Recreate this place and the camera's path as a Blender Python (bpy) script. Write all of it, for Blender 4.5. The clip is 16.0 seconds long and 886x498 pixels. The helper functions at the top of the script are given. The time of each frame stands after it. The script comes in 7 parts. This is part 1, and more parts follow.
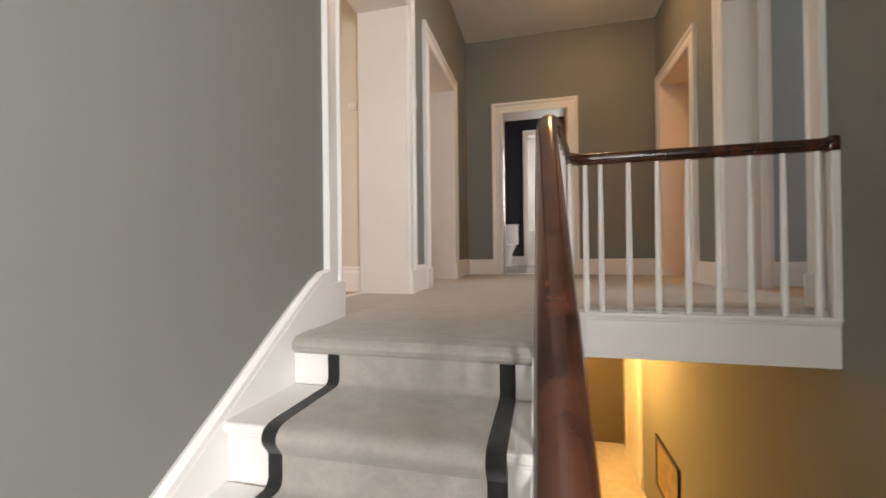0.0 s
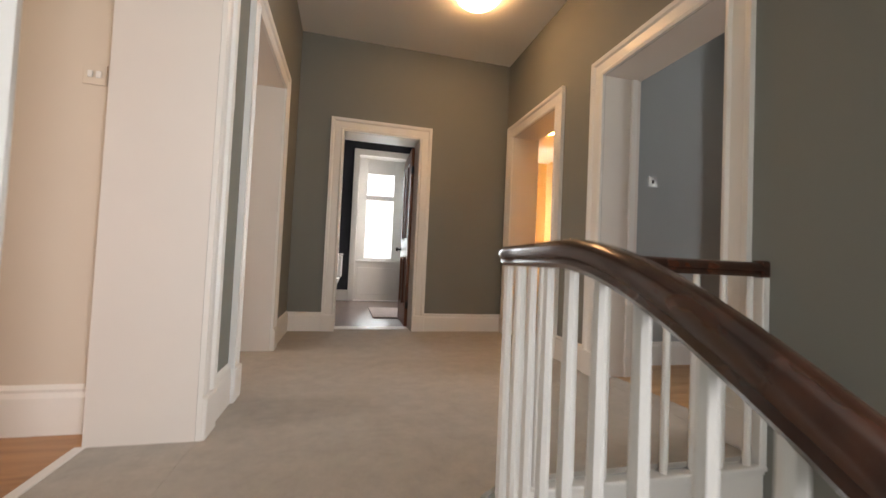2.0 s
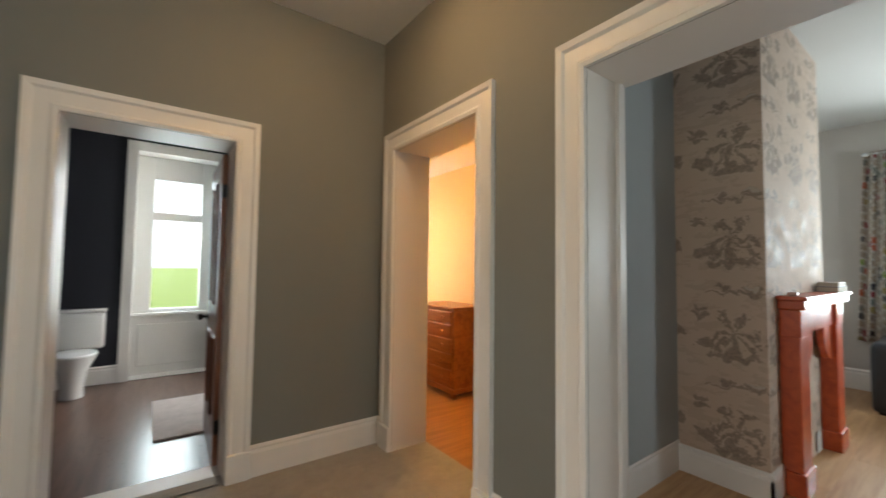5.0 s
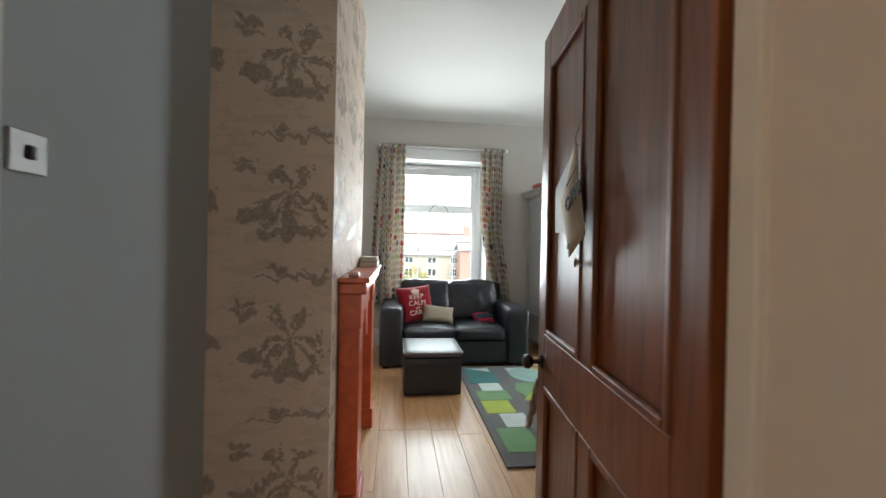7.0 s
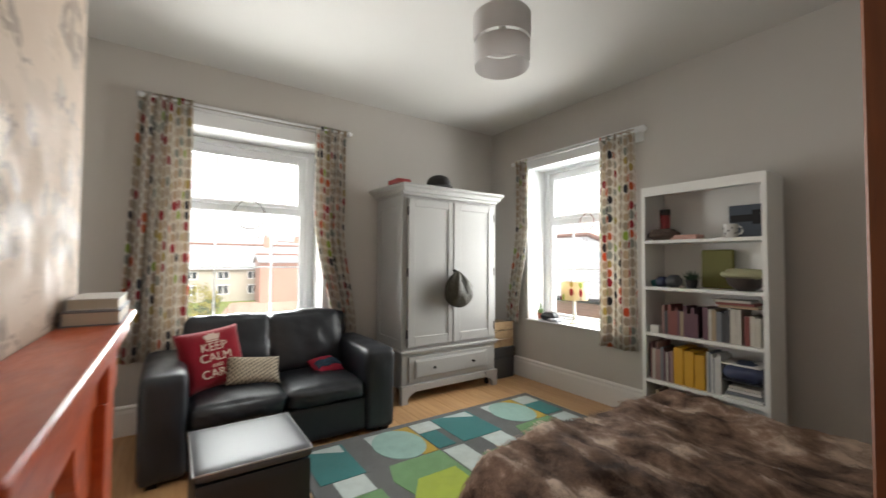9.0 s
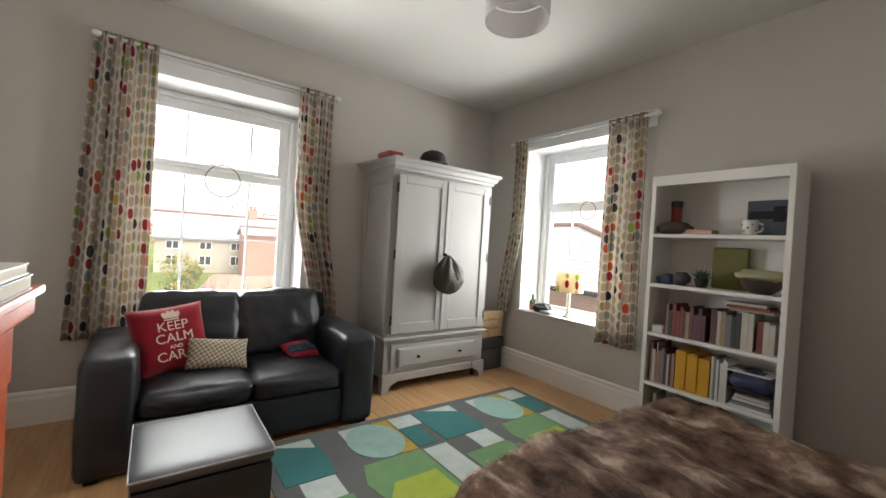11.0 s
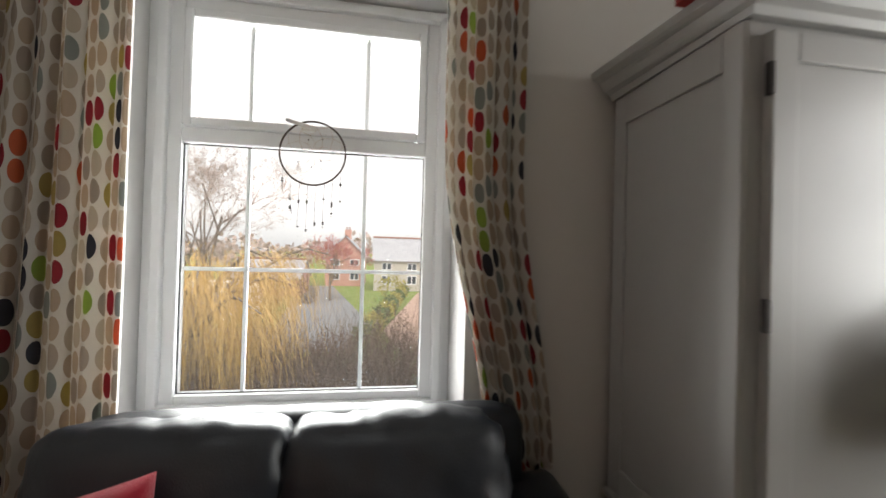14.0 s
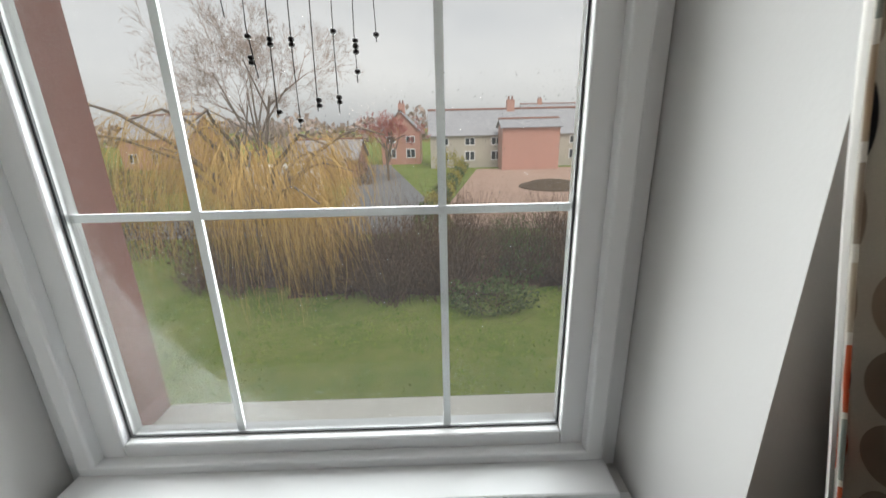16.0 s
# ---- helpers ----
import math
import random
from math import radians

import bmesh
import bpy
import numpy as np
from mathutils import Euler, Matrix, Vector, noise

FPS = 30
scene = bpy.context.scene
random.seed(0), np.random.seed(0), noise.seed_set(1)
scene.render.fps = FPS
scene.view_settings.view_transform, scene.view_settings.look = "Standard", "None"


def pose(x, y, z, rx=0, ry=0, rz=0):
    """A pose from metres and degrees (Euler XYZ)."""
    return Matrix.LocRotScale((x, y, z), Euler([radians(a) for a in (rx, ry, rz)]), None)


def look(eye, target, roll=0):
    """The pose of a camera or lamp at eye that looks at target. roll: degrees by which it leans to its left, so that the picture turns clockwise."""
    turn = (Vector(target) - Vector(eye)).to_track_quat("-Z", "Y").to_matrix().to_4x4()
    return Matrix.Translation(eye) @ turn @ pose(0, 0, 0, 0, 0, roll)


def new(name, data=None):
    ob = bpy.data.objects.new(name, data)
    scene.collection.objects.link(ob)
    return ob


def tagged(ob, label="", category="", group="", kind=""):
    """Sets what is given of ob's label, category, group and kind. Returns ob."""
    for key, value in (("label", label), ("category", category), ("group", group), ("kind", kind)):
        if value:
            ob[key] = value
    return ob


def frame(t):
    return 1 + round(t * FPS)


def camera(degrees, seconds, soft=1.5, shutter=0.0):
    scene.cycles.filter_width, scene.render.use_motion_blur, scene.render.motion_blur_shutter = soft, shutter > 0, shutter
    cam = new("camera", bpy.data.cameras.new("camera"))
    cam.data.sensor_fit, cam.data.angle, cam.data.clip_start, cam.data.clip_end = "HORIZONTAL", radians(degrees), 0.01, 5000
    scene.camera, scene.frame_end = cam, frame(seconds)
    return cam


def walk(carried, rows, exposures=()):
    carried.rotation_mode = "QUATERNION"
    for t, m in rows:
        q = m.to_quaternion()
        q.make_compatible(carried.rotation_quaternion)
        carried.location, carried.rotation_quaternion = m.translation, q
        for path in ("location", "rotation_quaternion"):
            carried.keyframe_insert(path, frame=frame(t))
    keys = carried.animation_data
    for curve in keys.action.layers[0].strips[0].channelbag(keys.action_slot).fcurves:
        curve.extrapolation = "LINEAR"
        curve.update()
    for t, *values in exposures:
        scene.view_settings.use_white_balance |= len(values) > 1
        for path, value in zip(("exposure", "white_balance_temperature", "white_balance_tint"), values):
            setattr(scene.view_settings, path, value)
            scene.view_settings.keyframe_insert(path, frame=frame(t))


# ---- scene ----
cam = camera(96.6, 16.0, shutter=0.3)
PATH = [
    (0, (1.155, 0.919, 0.305), (0.675, 2.86, 0.318), -0.7),
    (0.5, (0.96, 1.059, 0.297), (0.954, 3.058, 0.325), -0.5),
    (1, (0.852, 1.334, 0.354), (1.148, 3.311, 0.388), 0.3),
    (1.5, (0.769, 1.609, 0.572), (1.227, 3.554, 0.642), 2.1),
    (2, (0.767, 1.855, 0.761), (1.244, 3.796, 0.828), 2.6),
    (2.5, (0.772, 2.114, 0.978), (1.266, 4.052, 0.997), -0.2),
    (3, (0.795, 2.338, 0.998), (1.341, 4.262, 0.997), 0.8),
    (3.2, (0.774, 2.476, 0.957), (1.254, 4.416, 1.033), 0.3),
    (5.3, (1.204, 3.487, 1.343), (2.666, 4.849, 1.418), 0.2),
    (5.5, (1.297, 3.564, 1.34), (2.94, 4.703, 1.376), 0.3),
    (6, (1.634, 3.664, 1.301), (3.485, 4.419, 1.369), 2.0),
    (6.5, (1.963, 3.742, 1.316), (3.943, 4.012, 1.383), 1.7),
    (7, (2.29, 3.839, 1.324), (4.276, 3.601, 1.317), 1.2),
    (7.5, (2.736, 3.871, 1.322), (4.698, 3.487, 1.397), 1.2),
    (8, (3.069, 3.914, 1.318), (4.957, 3.256, 1.377), 0.7),
    (8.5, (3.4, 3.921, 1.302), (5.181, 3.011, 1.326), 0.8),
    (9, (3.677, 3.85, 1.357), (5.325, 2.719, 1.42), 0.4),
    (9.2, (3.754, 3.826, 1.376), (5.296, 2.552, 1.412), 0.1),
    (11.3, (3.995, 3.688, 1.35), (5.649, 2.565, 1.294), 5.2),
    (11.5, (4.07, 3.662, 1.299), (5.799, 2.656, 1.271), 5.0),
    (12, (4.344, 3.464, 1.34), (6.118, 2.539, 1.326), 3.4),
    (12.5, (4.775, 3.323, 1.308), (6.557, 2.415, 1.295), 3.1),
    (13, (5.266, 3.206, 1.306), (7.133, 2.491, 1.37), 1.6),
    (13.5, (5.677, 3.026, 1.331), (7.564, 2.363, 1.331), 1.4),
    (14, (6.14, 2.935, 1.382), (8.115, 2.621, 1.405), 1.6),
    (14.5, (6.484, 2.964, 1.407), (8.477, 2.806, 1.353), 0.8),
    (15, (6.833, 2.949, 1.39), (8.828, 2.91, 1.268), 0.4),
    (15.5, (7.098, 2.995, 1.452), (9.068, 2.93, 1.111), -0.9),
    (16, (7.193, 3.023, 1.453), (9.102, 2.999, 0.856), -1.3),
]
EXPOSURES = [(0.0, 1.75, 6950, 15), (1.5, 1.75, 6950, 15), (3.0, 1.8, 6500, 9), (5.5, 1.7, 6300, 4), (7.0, 1.75, 6450, 6), (8.0, 1.85, 7050, 14), (9.0, 1.65, 7100, 13), (12.5, 1.5, 7150, 14), (14.0, 0.95, 7150, 15), (14.5, 0.78, 7050, 14), (15.0, 0.58, 6950, 13), (16.0, 0.2, 6900, 12)]
walk(cam, [(t, look(eye, target, roll)) for t, eye, target, roll in PATH], EXPOSURES)

# ---- world and light ----
world = bpy.data.worlds.new("overcast")
scene.world = world
world.use_nodes = True
wn = world.node_tree.nodes
wn.clear()
sky = wn.new("ShaderNodeTexSky")
sky.sky_type = "NISHITA"
sky.sun_disc = False
sky.sun_elevation = radians(58)
sky.sun_rotation = radians(257)
sky.dust_density = 3.0
grey = wn.new("ShaderNodeHueSaturation")
grey.inputs["Saturation"].default_value = 0.12
cloud_co = wn.new("ShaderNodeTexCoord")
cloud_map = wn.new("ShaderNodeMapping")
cloud_map.inputs["Scale"].default_value = (1.0, 1.0, 2.6)
cloud = wn.new("ShaderNodeTexNoise")
cloud.inputs["Scale"].default_value = 2.4
cloud.inputs["Detail"].default_value = 5.0
ramp = wn.new("ShaderNodeValToRGB")
ramp.color_ramp.elements[0].position, ramp.color_ramp.elements[0].color = 0.3, (0.90, 0.92, 0.95, 1)
ramp.color_ramp.elements[1].position, ramp.color_ramp.elements[1].color = 0.68, (1.08, 1.08, 1.08, 1)
mul = wn.new("ShaderNodeMixRGB")
mul.blend_type = "MULTIPLY"
mul.inputs[0].default_value = 1.0
bg = wn.new("ShaderNodeBackground")
bg.inputs["Strength"].default_value = 0.15
wout = wn.new("ShaderNodeOutputWorld")
wl = world.node_tree.links
wl.new(cloud_co.outputs["Generated"], cloud_map.inputs["Vector"])
wl.new(cloud_map.outputs[0], cloud.inputs["Vector"])
wl.new(cloud.outputs[0], ramp.inputs[0])
wl.new(sky.outputs[0], grey.inputs["Color"])
cover = wn.new("ShaderNodeMixRGB")
cover.inputs[0].default_value = 0.6
cover.inputs[2].default_value = (4.1, 4.2, 4.35, 1)
wl.new(grey.outputs[0], cover.inputs[1])
wl.new(cover.outputs[0], mul.inputs[1])
wl.new(ramp.outputs[0], mul.inputs[2])
wl.new(mul.outputs[0], bg.inputs["Color"])
wl.new(bg.outputs[0], wout.inputs[0])

sun = new("sun", bpy.data.lights.new("sun", "SUN"))
sun.data.energy, sun.data.angle, sun.data.color = 1.6, radians(35), (1.0, 0.97, 0.93)
sun.matrix_world = look((-18, -4, 30), (0, 0, 0))



def skylight(name, at, aim, w, h, watts, colour=(0.88, 0.955, 1.0), spread=180):
    """An area lamp in a wall opening: daylight, or fill where the opening is added unseen."""
    d = bpy.data.lights.new(name, "AREA")
    d.shape, d.size, d.size_y, d.energy, d.color = "RECTANGLE", w, h, watts, colour
    d.spread = radians(spread)
    ob = new(name, d)
    ob.matrix_world = look(at, aim)
    return ob


skylight("daylight_front_window", (8.004, 3.26, 1.57), (6.0, 3.26, 1.57), 1.02, 1.62, 28, spread=125)
skylight("daylight_side_window", (6.32, 0.02, 1.57), (6.32, 2.0, 1.57), 1.02, 1.6, 28, spread=140)
skylight("daylight_stair_window", (2.66, -1.3, 0.8), (0.0, -1.3, 0.8), 1.5, 2.2, 92, (0.93, 0.97, 1.0))
# Unseen end opening and lamp, put in to lift the landing's far wall.
skylight("fill_stair_end", (1.4, -3.3, 1.0), (1.4, 0.0, 1.0), 1.5, 1.7, 10, (0.93, 0.97, 1.0))
# Side-room windows are unseen; these warm lamps are added to brighten the doorways.
skylight("fill_west_room", (-2.66, 2.2, 1.5), (-1.0, 2.4, 1.4), 1.2, 1.2, 8, (1.0, 0.82, 0.67))
skylight("fill_west_room_far", (-2.66, 4.85, 1.5), (-1.0, 4.8, 1.4), 1.0, 1.2, 7, (1.0, 0.82, 0.67))
# Fill in an unseen opening added behind the bathroom door.
skylight("fill_bathroom_side", (2.95, 7.9, 1.55), (1.0, 8.4, 1.1), 1.0, 1.1, 38, (1.0, 0.93, 0.89))
skylight("daylight_bathroom", (1.35, 9.45, 1.6), (1.35, 7.0, 1.2), 0.5, 1.6, 9)
LAMP_LANDING, LAMP_DRESS, LAMP_HALL = 10.5, 26.0, 230.0


# ---- materials ----
def material(name):
    m = bpy.data.materials.new(name)
    m.use_nodes = True
    n, l = m.node_tree.nodes, m.node_tree.links
    return m, n, l, n["Principled BSDF"]


def val(n, l, op, a, b=None, c=None):
    q = n.new("ShaderNodeMath")
    q.operation = op
    for i, v in enumerate((a, b, c)):
        if v is None:
            continue
        if isinstance(v, (int, float)):
            q.inputs[i].default_value = v
        else:
            l.new(v, q.inputs[i])
    return q.outputs[0]


def blend(n, l, fac, a, b, mode="MIX"):
    q = n.new("ShaderNodeMixRGB")
    q.blend_type = mode
    for i, v in enumerate((fac, a, b)):
        if isinstance(v, (int, float)):
            q.inputs[i].default_value = v
        elif isinstance(v, tuple):
            q.inputs[i].default_value = (*v, 1.0)
        else:
            l.new(v, q.inputs[i])
    return q.outputs[0]


def grain(n, l, scale, detail=4.0, rough=0.6, stretch=(1, 1, 1), coord="Object"):
    co, mp, nz = n.new("ShaderNodeTexCoord"), n.new("ShaderNodeMapping"), n.new("ShaderNodeTexNoise")
    mp.inputs["Scale"].default_value = stretch
    nz.inputs["Scale"].default_value, nz.inputs["Detail"].default_value, nz.inputs["Roughness"].default_value = scale, detail, rough
    l.new(co.outputs[coord], mp.inputs[0])
    l.new(mp.outputs[0], nz.inputs["Vector"])
    return nz.outputs[0]


def relief(n, l, bsdf, height, strength, dist):
    b = n.new("ShaderNodeBump")
    b.inputs["Strength"].default_value, b.inputs["Distance"].default_value = strength, dist
    l.new(height, b.inputs["Height"])
    l.new(b.outputs[0], bsdf.inputs["Normal"])


def paint(name, base, rough=0.6, metal=0.0, var=0.08, scale=3.0, fine=90.0, bump=0.15, dist=0.002, gloss_var=0.1, coat=0.0, spec=0.5):
    """A surface with large soft variation, fine grain and relief."""
    m, n, l, b = material(name)
    big, small = grain(n, l, scale), grain(n, l, fine, 3.0)
    lo = tuple(max(0, c * (1 - var * 1.6)) for c in base)
    hi = tuple(min(1, c * (1 + var)) for c in base)
    c1 = blend(n, l, big, lo, hi)
    c2 = blend(n, l, val(n, l, "MULTIPLY", small, var * 1.2), c1, lo)
    l.new(c2, b.inputs["Base Color"])
    l.new(val(n, l, "MULTIPLY_ADD", big, gloss_var, rough - gloss_var / 2), b.inputs["Roughness"])
    b.inputs["Metallic"].default_value = metal
    b.inputs["Coat Weight"].default_value = coat
    b.inputs["Specular IOR Level"].default_value = spec
    relief(n, l, b, small, bump, dist)
    return m


def timber(name, base, dark, stretch=(1, 14, 14), scale=2.2, rough=0.4, bump=0.12, coat=0.0, per_piece=0.0):
    """Wood with grain along one axis."""
    m, n, l, b = material(name)
    co, mp = n.new("ShaderNodeTexCoord"), n.new("ShaderNodeMapping")
    mp.inputs["Scale"].default_value = stretch
    shift = n.new("ShaderNodeVectorMath")
    shift.operation = "ADD"
    oi = n.new("ShaderNodeObjectInfo")
    l.new(co.outputs["Object"], shift.inputs[0])
    comb = n.new("ShaderNodeCombineXYZ")
    l.new(val(n, l, "MULTIPLY", oi.outputs["Random"], 17.0), comb.inputs[0])
    l.new(val(n, l, "MULTIPLY", oi.outputs["Random"], 5.0), comb.inputs[1])
    l.new(comb.outputs[0], shift.inputs[1])
    l.new(shift.outputs[0], mp.inputs[0])
    a, f = n.new("ShaderNodeTexNoise"), n.new("ShaderNodeTexNoise")
    a.inputs["Scale"].default_value, a.inputs["Detail"].default_value, a.inputs["Distortion"].default_value = scale, 5.0, 0.9
    f.inputs["Scale"].default_value, f.inputs["Detail"].default_value = scale * 7, 3.0
    l.new(mp.outputs[0], a.inputs["Vector"])
    l.new(mp.outputs[0], f.inputs["Vector"])
    rp = n.new("ShaderNodeValToRGB")
    rp.color_ramp.elements[0].position, rp.color_ramp.elements[0].color = 0.32, (*dark, 1)
    rp.color_ramp.elements[1].position, rp.color_ramp.elements[1].color = 0.62, (*base, 1)
    l.new(a.outputs[0], rp.inputs[0])
    c = blend(n, l, val(n, l, "MULTIPLY", f.outputs[0], 0.35), rp.outputs[0], dark)
    if per_piece:
        c = blend(n, l, val(n, l, "MULTIPLY", oi.outputs["Random"], per_piece), c, dark)
    l.new(c, b.inputs["Base Color"])
    l.new(val(n, l, "MULTIPLY_ADD", f.outputs[0], 0.15, rough - 0.07), b.inputs["Roughness"])
    b.inputs["Coat Weight"].default_value = coat
    b.inputs["Coat Roughness"].default_value = 0.2
    relief(n, l, b, f.outputs[0], bump, 0.001)
    return m


def glow(name, colour, strength, base=(0.9, 0.85, 0.75)):
    m, n, l, b = material(name)
    b.inputs["Base Color"].default_value = (*base, 1)
    b.inputs["Emission Color"].default_value = (*colour, 1)
    b.inputs["Emission Strength"].default_value = strength
    b.inputs["Roughness"].default_value = 0.35
    return m


def glazing(name):
    m, n, l, b = material(name)
    n.remove(b)
    t, g, f, mix = n.new("ShaderNodeBsdfTransparent"), n.new("ShaderNodeBsdfGlossy"), n.new("ShaderNodeFresnel"), n.new("ShaderNodeMixShader")
    g.inputs["Roughness"].default_value = 0.02
    t.inputs["Color"].default_value = (0.96, 0.975, 0.97, 1)
    f.inputs["IOR"].default_value = 1.45
    l.new(val(n, l, "MULTIPLY", f.outputs[0], 0.2), mix.inputs[0])
    l.new(t.outputs[0], mix.inputs[1])
    l.new(g.outputs[0], mix.inputs[2])
    # Mist on the glass, plus a haze put in to wash out the outside.
    haze, wet = n.new("ShaderNodeBsdfTranslucent"), n.new("ShaderNodeMixShader")
    haze.inputs["Color"].default_value = (0.9, 0.93, 0.95, 1)
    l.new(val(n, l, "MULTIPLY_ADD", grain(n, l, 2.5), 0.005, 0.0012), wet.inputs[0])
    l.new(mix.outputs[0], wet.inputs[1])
    l.new(haze.outputs[0], wet.inputs[2])
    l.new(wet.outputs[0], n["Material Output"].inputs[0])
    return m


def carpet(name, base):
    m, n, l, b = material(name)
    big, small = grain(n, l, 2.2, 4.0), grain(n, l, 240, 3.0, 0.7)
    scuff = n.new("ShaderNodeMapRange")
    scuff.inputs["From Min"].default_value, scuff.inputs["From Max"].default_value = 0.36, 0.66
    l.new(grain(n, l, 9, 7.0, 0.8), scuff.inputs["Value"])
    mid = scuff.outputs[0]
    c = blend(n, l, big, tuple(v * 0.82 for v in base), tuple(v * 1.08 for v in base))
    c = blend(n, l, val(n, l, "MULTIPLY", mid, 0.85), c, tuple(v * 0.62 for v in base))
    c = blend(n, l, val(n, l, "MULTIPLY", small, 0.8), c, tuple(v * 0.62 for v in base))
    l.new(c, b.inputs["Base Color"])
    b.inputs["Roughness"].default_value = 0.95
    b.inputs["Specular IOR Level"].default_value = 0.1
    b.inputs["Sheen Weight"].default_value = 0.25
    relief(n, l, b, val(n, l, "ADD", val(n, l, "MULTIPLY", mid, 0.25), small), 0.5, 0.004)
    return m


GREY = paint("landing_wall_paint", (0.203, 0.208, 0.192), 0.75, var=0.05, scale=1.2, fine=160, bump=0.12)
WARM = paint("cream_wall_paint", (0.62, 0.55, 0.47), 0.7, var=0.05, scale=1.0, bump=0.1)
BEDWALL = paint("bedroom_wall_paint", (0.505, 0.477, 0.445), 0.75, var=0.04, scale=1.1, fine=150, bump=0.12)
# Shaded copy of the bedroom wall paint for the alcove.
ALCOVE_SHADE = paint("alcove_shade_grey", (0.345, 0.37, 0.375), 0.7, var=0.04, bump=0.1)
AMBER = paint("dressing_wall_yellow", (0.62, 0.45, 0.22), 0.7, var=0.05, scale=1.0, bump=0.1)
NAVY = paint("navy_wall_paint", (0.012, 0.013, 0.022), 0.6, var=0.1)
CEIL = paint("ceiling_paint", (0.74, 0.725, 0.69), 0.85, var=0.03, scale=0.8, bump=0.08)
CEIL_BED = paint("bedroom_ceiling_paint", (0.60, 0.585, 0.56), 0.85, var=0.04, scale=0.8, bump=0.1)
TRIM = paint("white_gloss_trim", (0.78, 0.765, 0.74), 0.35, var=0.035, scale=2.5, fine=60, bump=0.05)
REVEAL = paint("white_lining_paint", (0.74, 0.70, 0.665), 0.45, var=0.04, scale=1.6, bump=0.06)
CARPET = carpet("taupe_carpet", (0.52, 0.485, 0.435))
BLACK_BIND = carpet("black_binding", (0.028, 0.028, 0.027))
MAHOG = timber("mahogany_rail", (0.085, 0.028, 0.014), (0.018, 0.006, 0.004), (9, 9, 9), 1.2, 0.22, 0.06, 0.5)
DOORWOOD = timber("brown_door_varnish", (0.235, 0.068, 0.016), (0.105, 0.026, 0.008), (12, 12, 0.9), 2.2, 0.42, 0.1, 0.1)
OAK = timber("oak_floor", (0.60, 0.365, 0.18), (0.44, 0.245, 0.11), (0.7, 9, 9), 2.6, 0.42, 0.06, 0.1, 0.3)
HALLOAK = timber("orange_oak_floor", (0.50, 0.25, 0.09), (0.30, 0.13, 0.045), (0.7, 9, 9), 2.6, 0.35, 0.06, 0.2, 0.4)
DARKFLOOR = timber("dark_floor", (0.20, 0.115, 0.085), (0.11, 0.06, 0.045), (9, 0.8, 9), 2.2, 0.3, 0.05, 0.3, 0.3)
PINE = timber("orange_pine", (0.42, 0.155, 0.04), (0.25, 0.075, 0.018), (10, 1, 10), 2.0, 0.35, 0.06, 0.3)
SURROUND = timber("red_orange_wood", (0.56, 0.095, 0.022), (0.38, 0.052, 0.012), (3, 9, 9), 1.6, 0.36, 0.05, 0.12)
WARDROBE = paint("pale_grey_furniture_paint", (0.365, 0.358, 0.346), 0.4, var=0.04, scale=3, bump=0.05)
UPVC = paint("white_upvc", (0.80, 0.81, 0.82), 0.3, var=0.025, scale=4, bump=0.02)
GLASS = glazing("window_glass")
LEATHER = paint("black_leather", (0.011, 0.0145, 0.021), 0.43, var=0.3, scale=9, fine=190, bump=0.45, dist=0.002, gloss_var=0.2, spec=0.58)
CHROME = paint("aged_chrome", (0.55, 0.54, 0.52), 0.28, 1.0, var=0.1, scale=20)
STEEL = paint("brushed_steel", (0.40, 0.39, 0.38), 0.45, 1.0, var=0.1, scale=20)
IRON = paint("dark_metal", (0.035, 0.03, 0.028), 0.4, 0.8, var=0.2, scale=30)
PLASTIC = paint("white_plastic", (0.75, 0.74, 0.71), 0.35, var=0.02, bump=0.02)
STONE = paint("pink_sandstone_paint", (0.36, 0.17, 0.135), 0.85, var=0.1, scale=6, fine=60, bump=0.4, dist=0.004)
RECESS = paint("window_recess_paint", (0.60, 0.595, 0.585), 0.7, var=0.05, scale=2, fine=120, bump=0.12)
LEDGE = paint("painted_stone_ledge", (0.76, 0.74, 0.68), 0.8, var=0.12, scale=9, fine=70, bump=0.4, dist=0.003)


# ---- mesh helpers ----
def cuboid(bm, x0, x1, y0, y1, z0, z1, r=0.0, seg=2, m=None):
    """A box from its bounds, with rounded edges where r is given."""
    t = bmesh.new()
    bmesh.ops.create_cube(t, size=1.0, matrix=Matrix.Translation(((x0 + x1) / 2, (y0 + y1) / 2, (z0 + z1) / 2)) @ Matrix.Diagonal((x1 - x0, y1 - y0, z1 - z0, 1)))
    if r:
        bmesh.ops.bevel(t, geom=t.edges[:], offset=r, segments=seg, profile=0.5, affect="EDGES")
    if m is not None:
        t.transform(m)
    merge(bm, t)
    return bm


def merge(bm, t):
    me = bpy.data.meshes.new("part")
    t.to_mesh(me)
    t.free()
    bm.from_mesh(me)
    bpy.data.meshes.remove(me)


def box(x0, x1, y0, y1, z0, z1, r=0.0, seg=2):
    return cuboid(bmesh.new(), x0, x1, y0, y1, z0, z1, r, seg)


def lathe(bm, prof, n=20, m=None, caps=True):
    """A turned shape from (radius, height) pairs about z."""
    t = bmesh.new()
    rings = [[t.verts.new((r * math.cos(2 * math.pi * i / n), r * math.sin(2 * math.pi * i / n), z)) for i in range(n)] for r, z in prof]
    for a, b in zip(rings, rings[1:]):
        for i in range(n):
            t.faces.new((a[i], a[(i + 1) % n], b[(i + 1) % n], b[i]))
    if caps:
        t.faces.new(rings[0][::-1])
        t.faces.new(rings[-1])
    if m is not None:
        t.transform(m)
    merge(bm, t)
    return bm


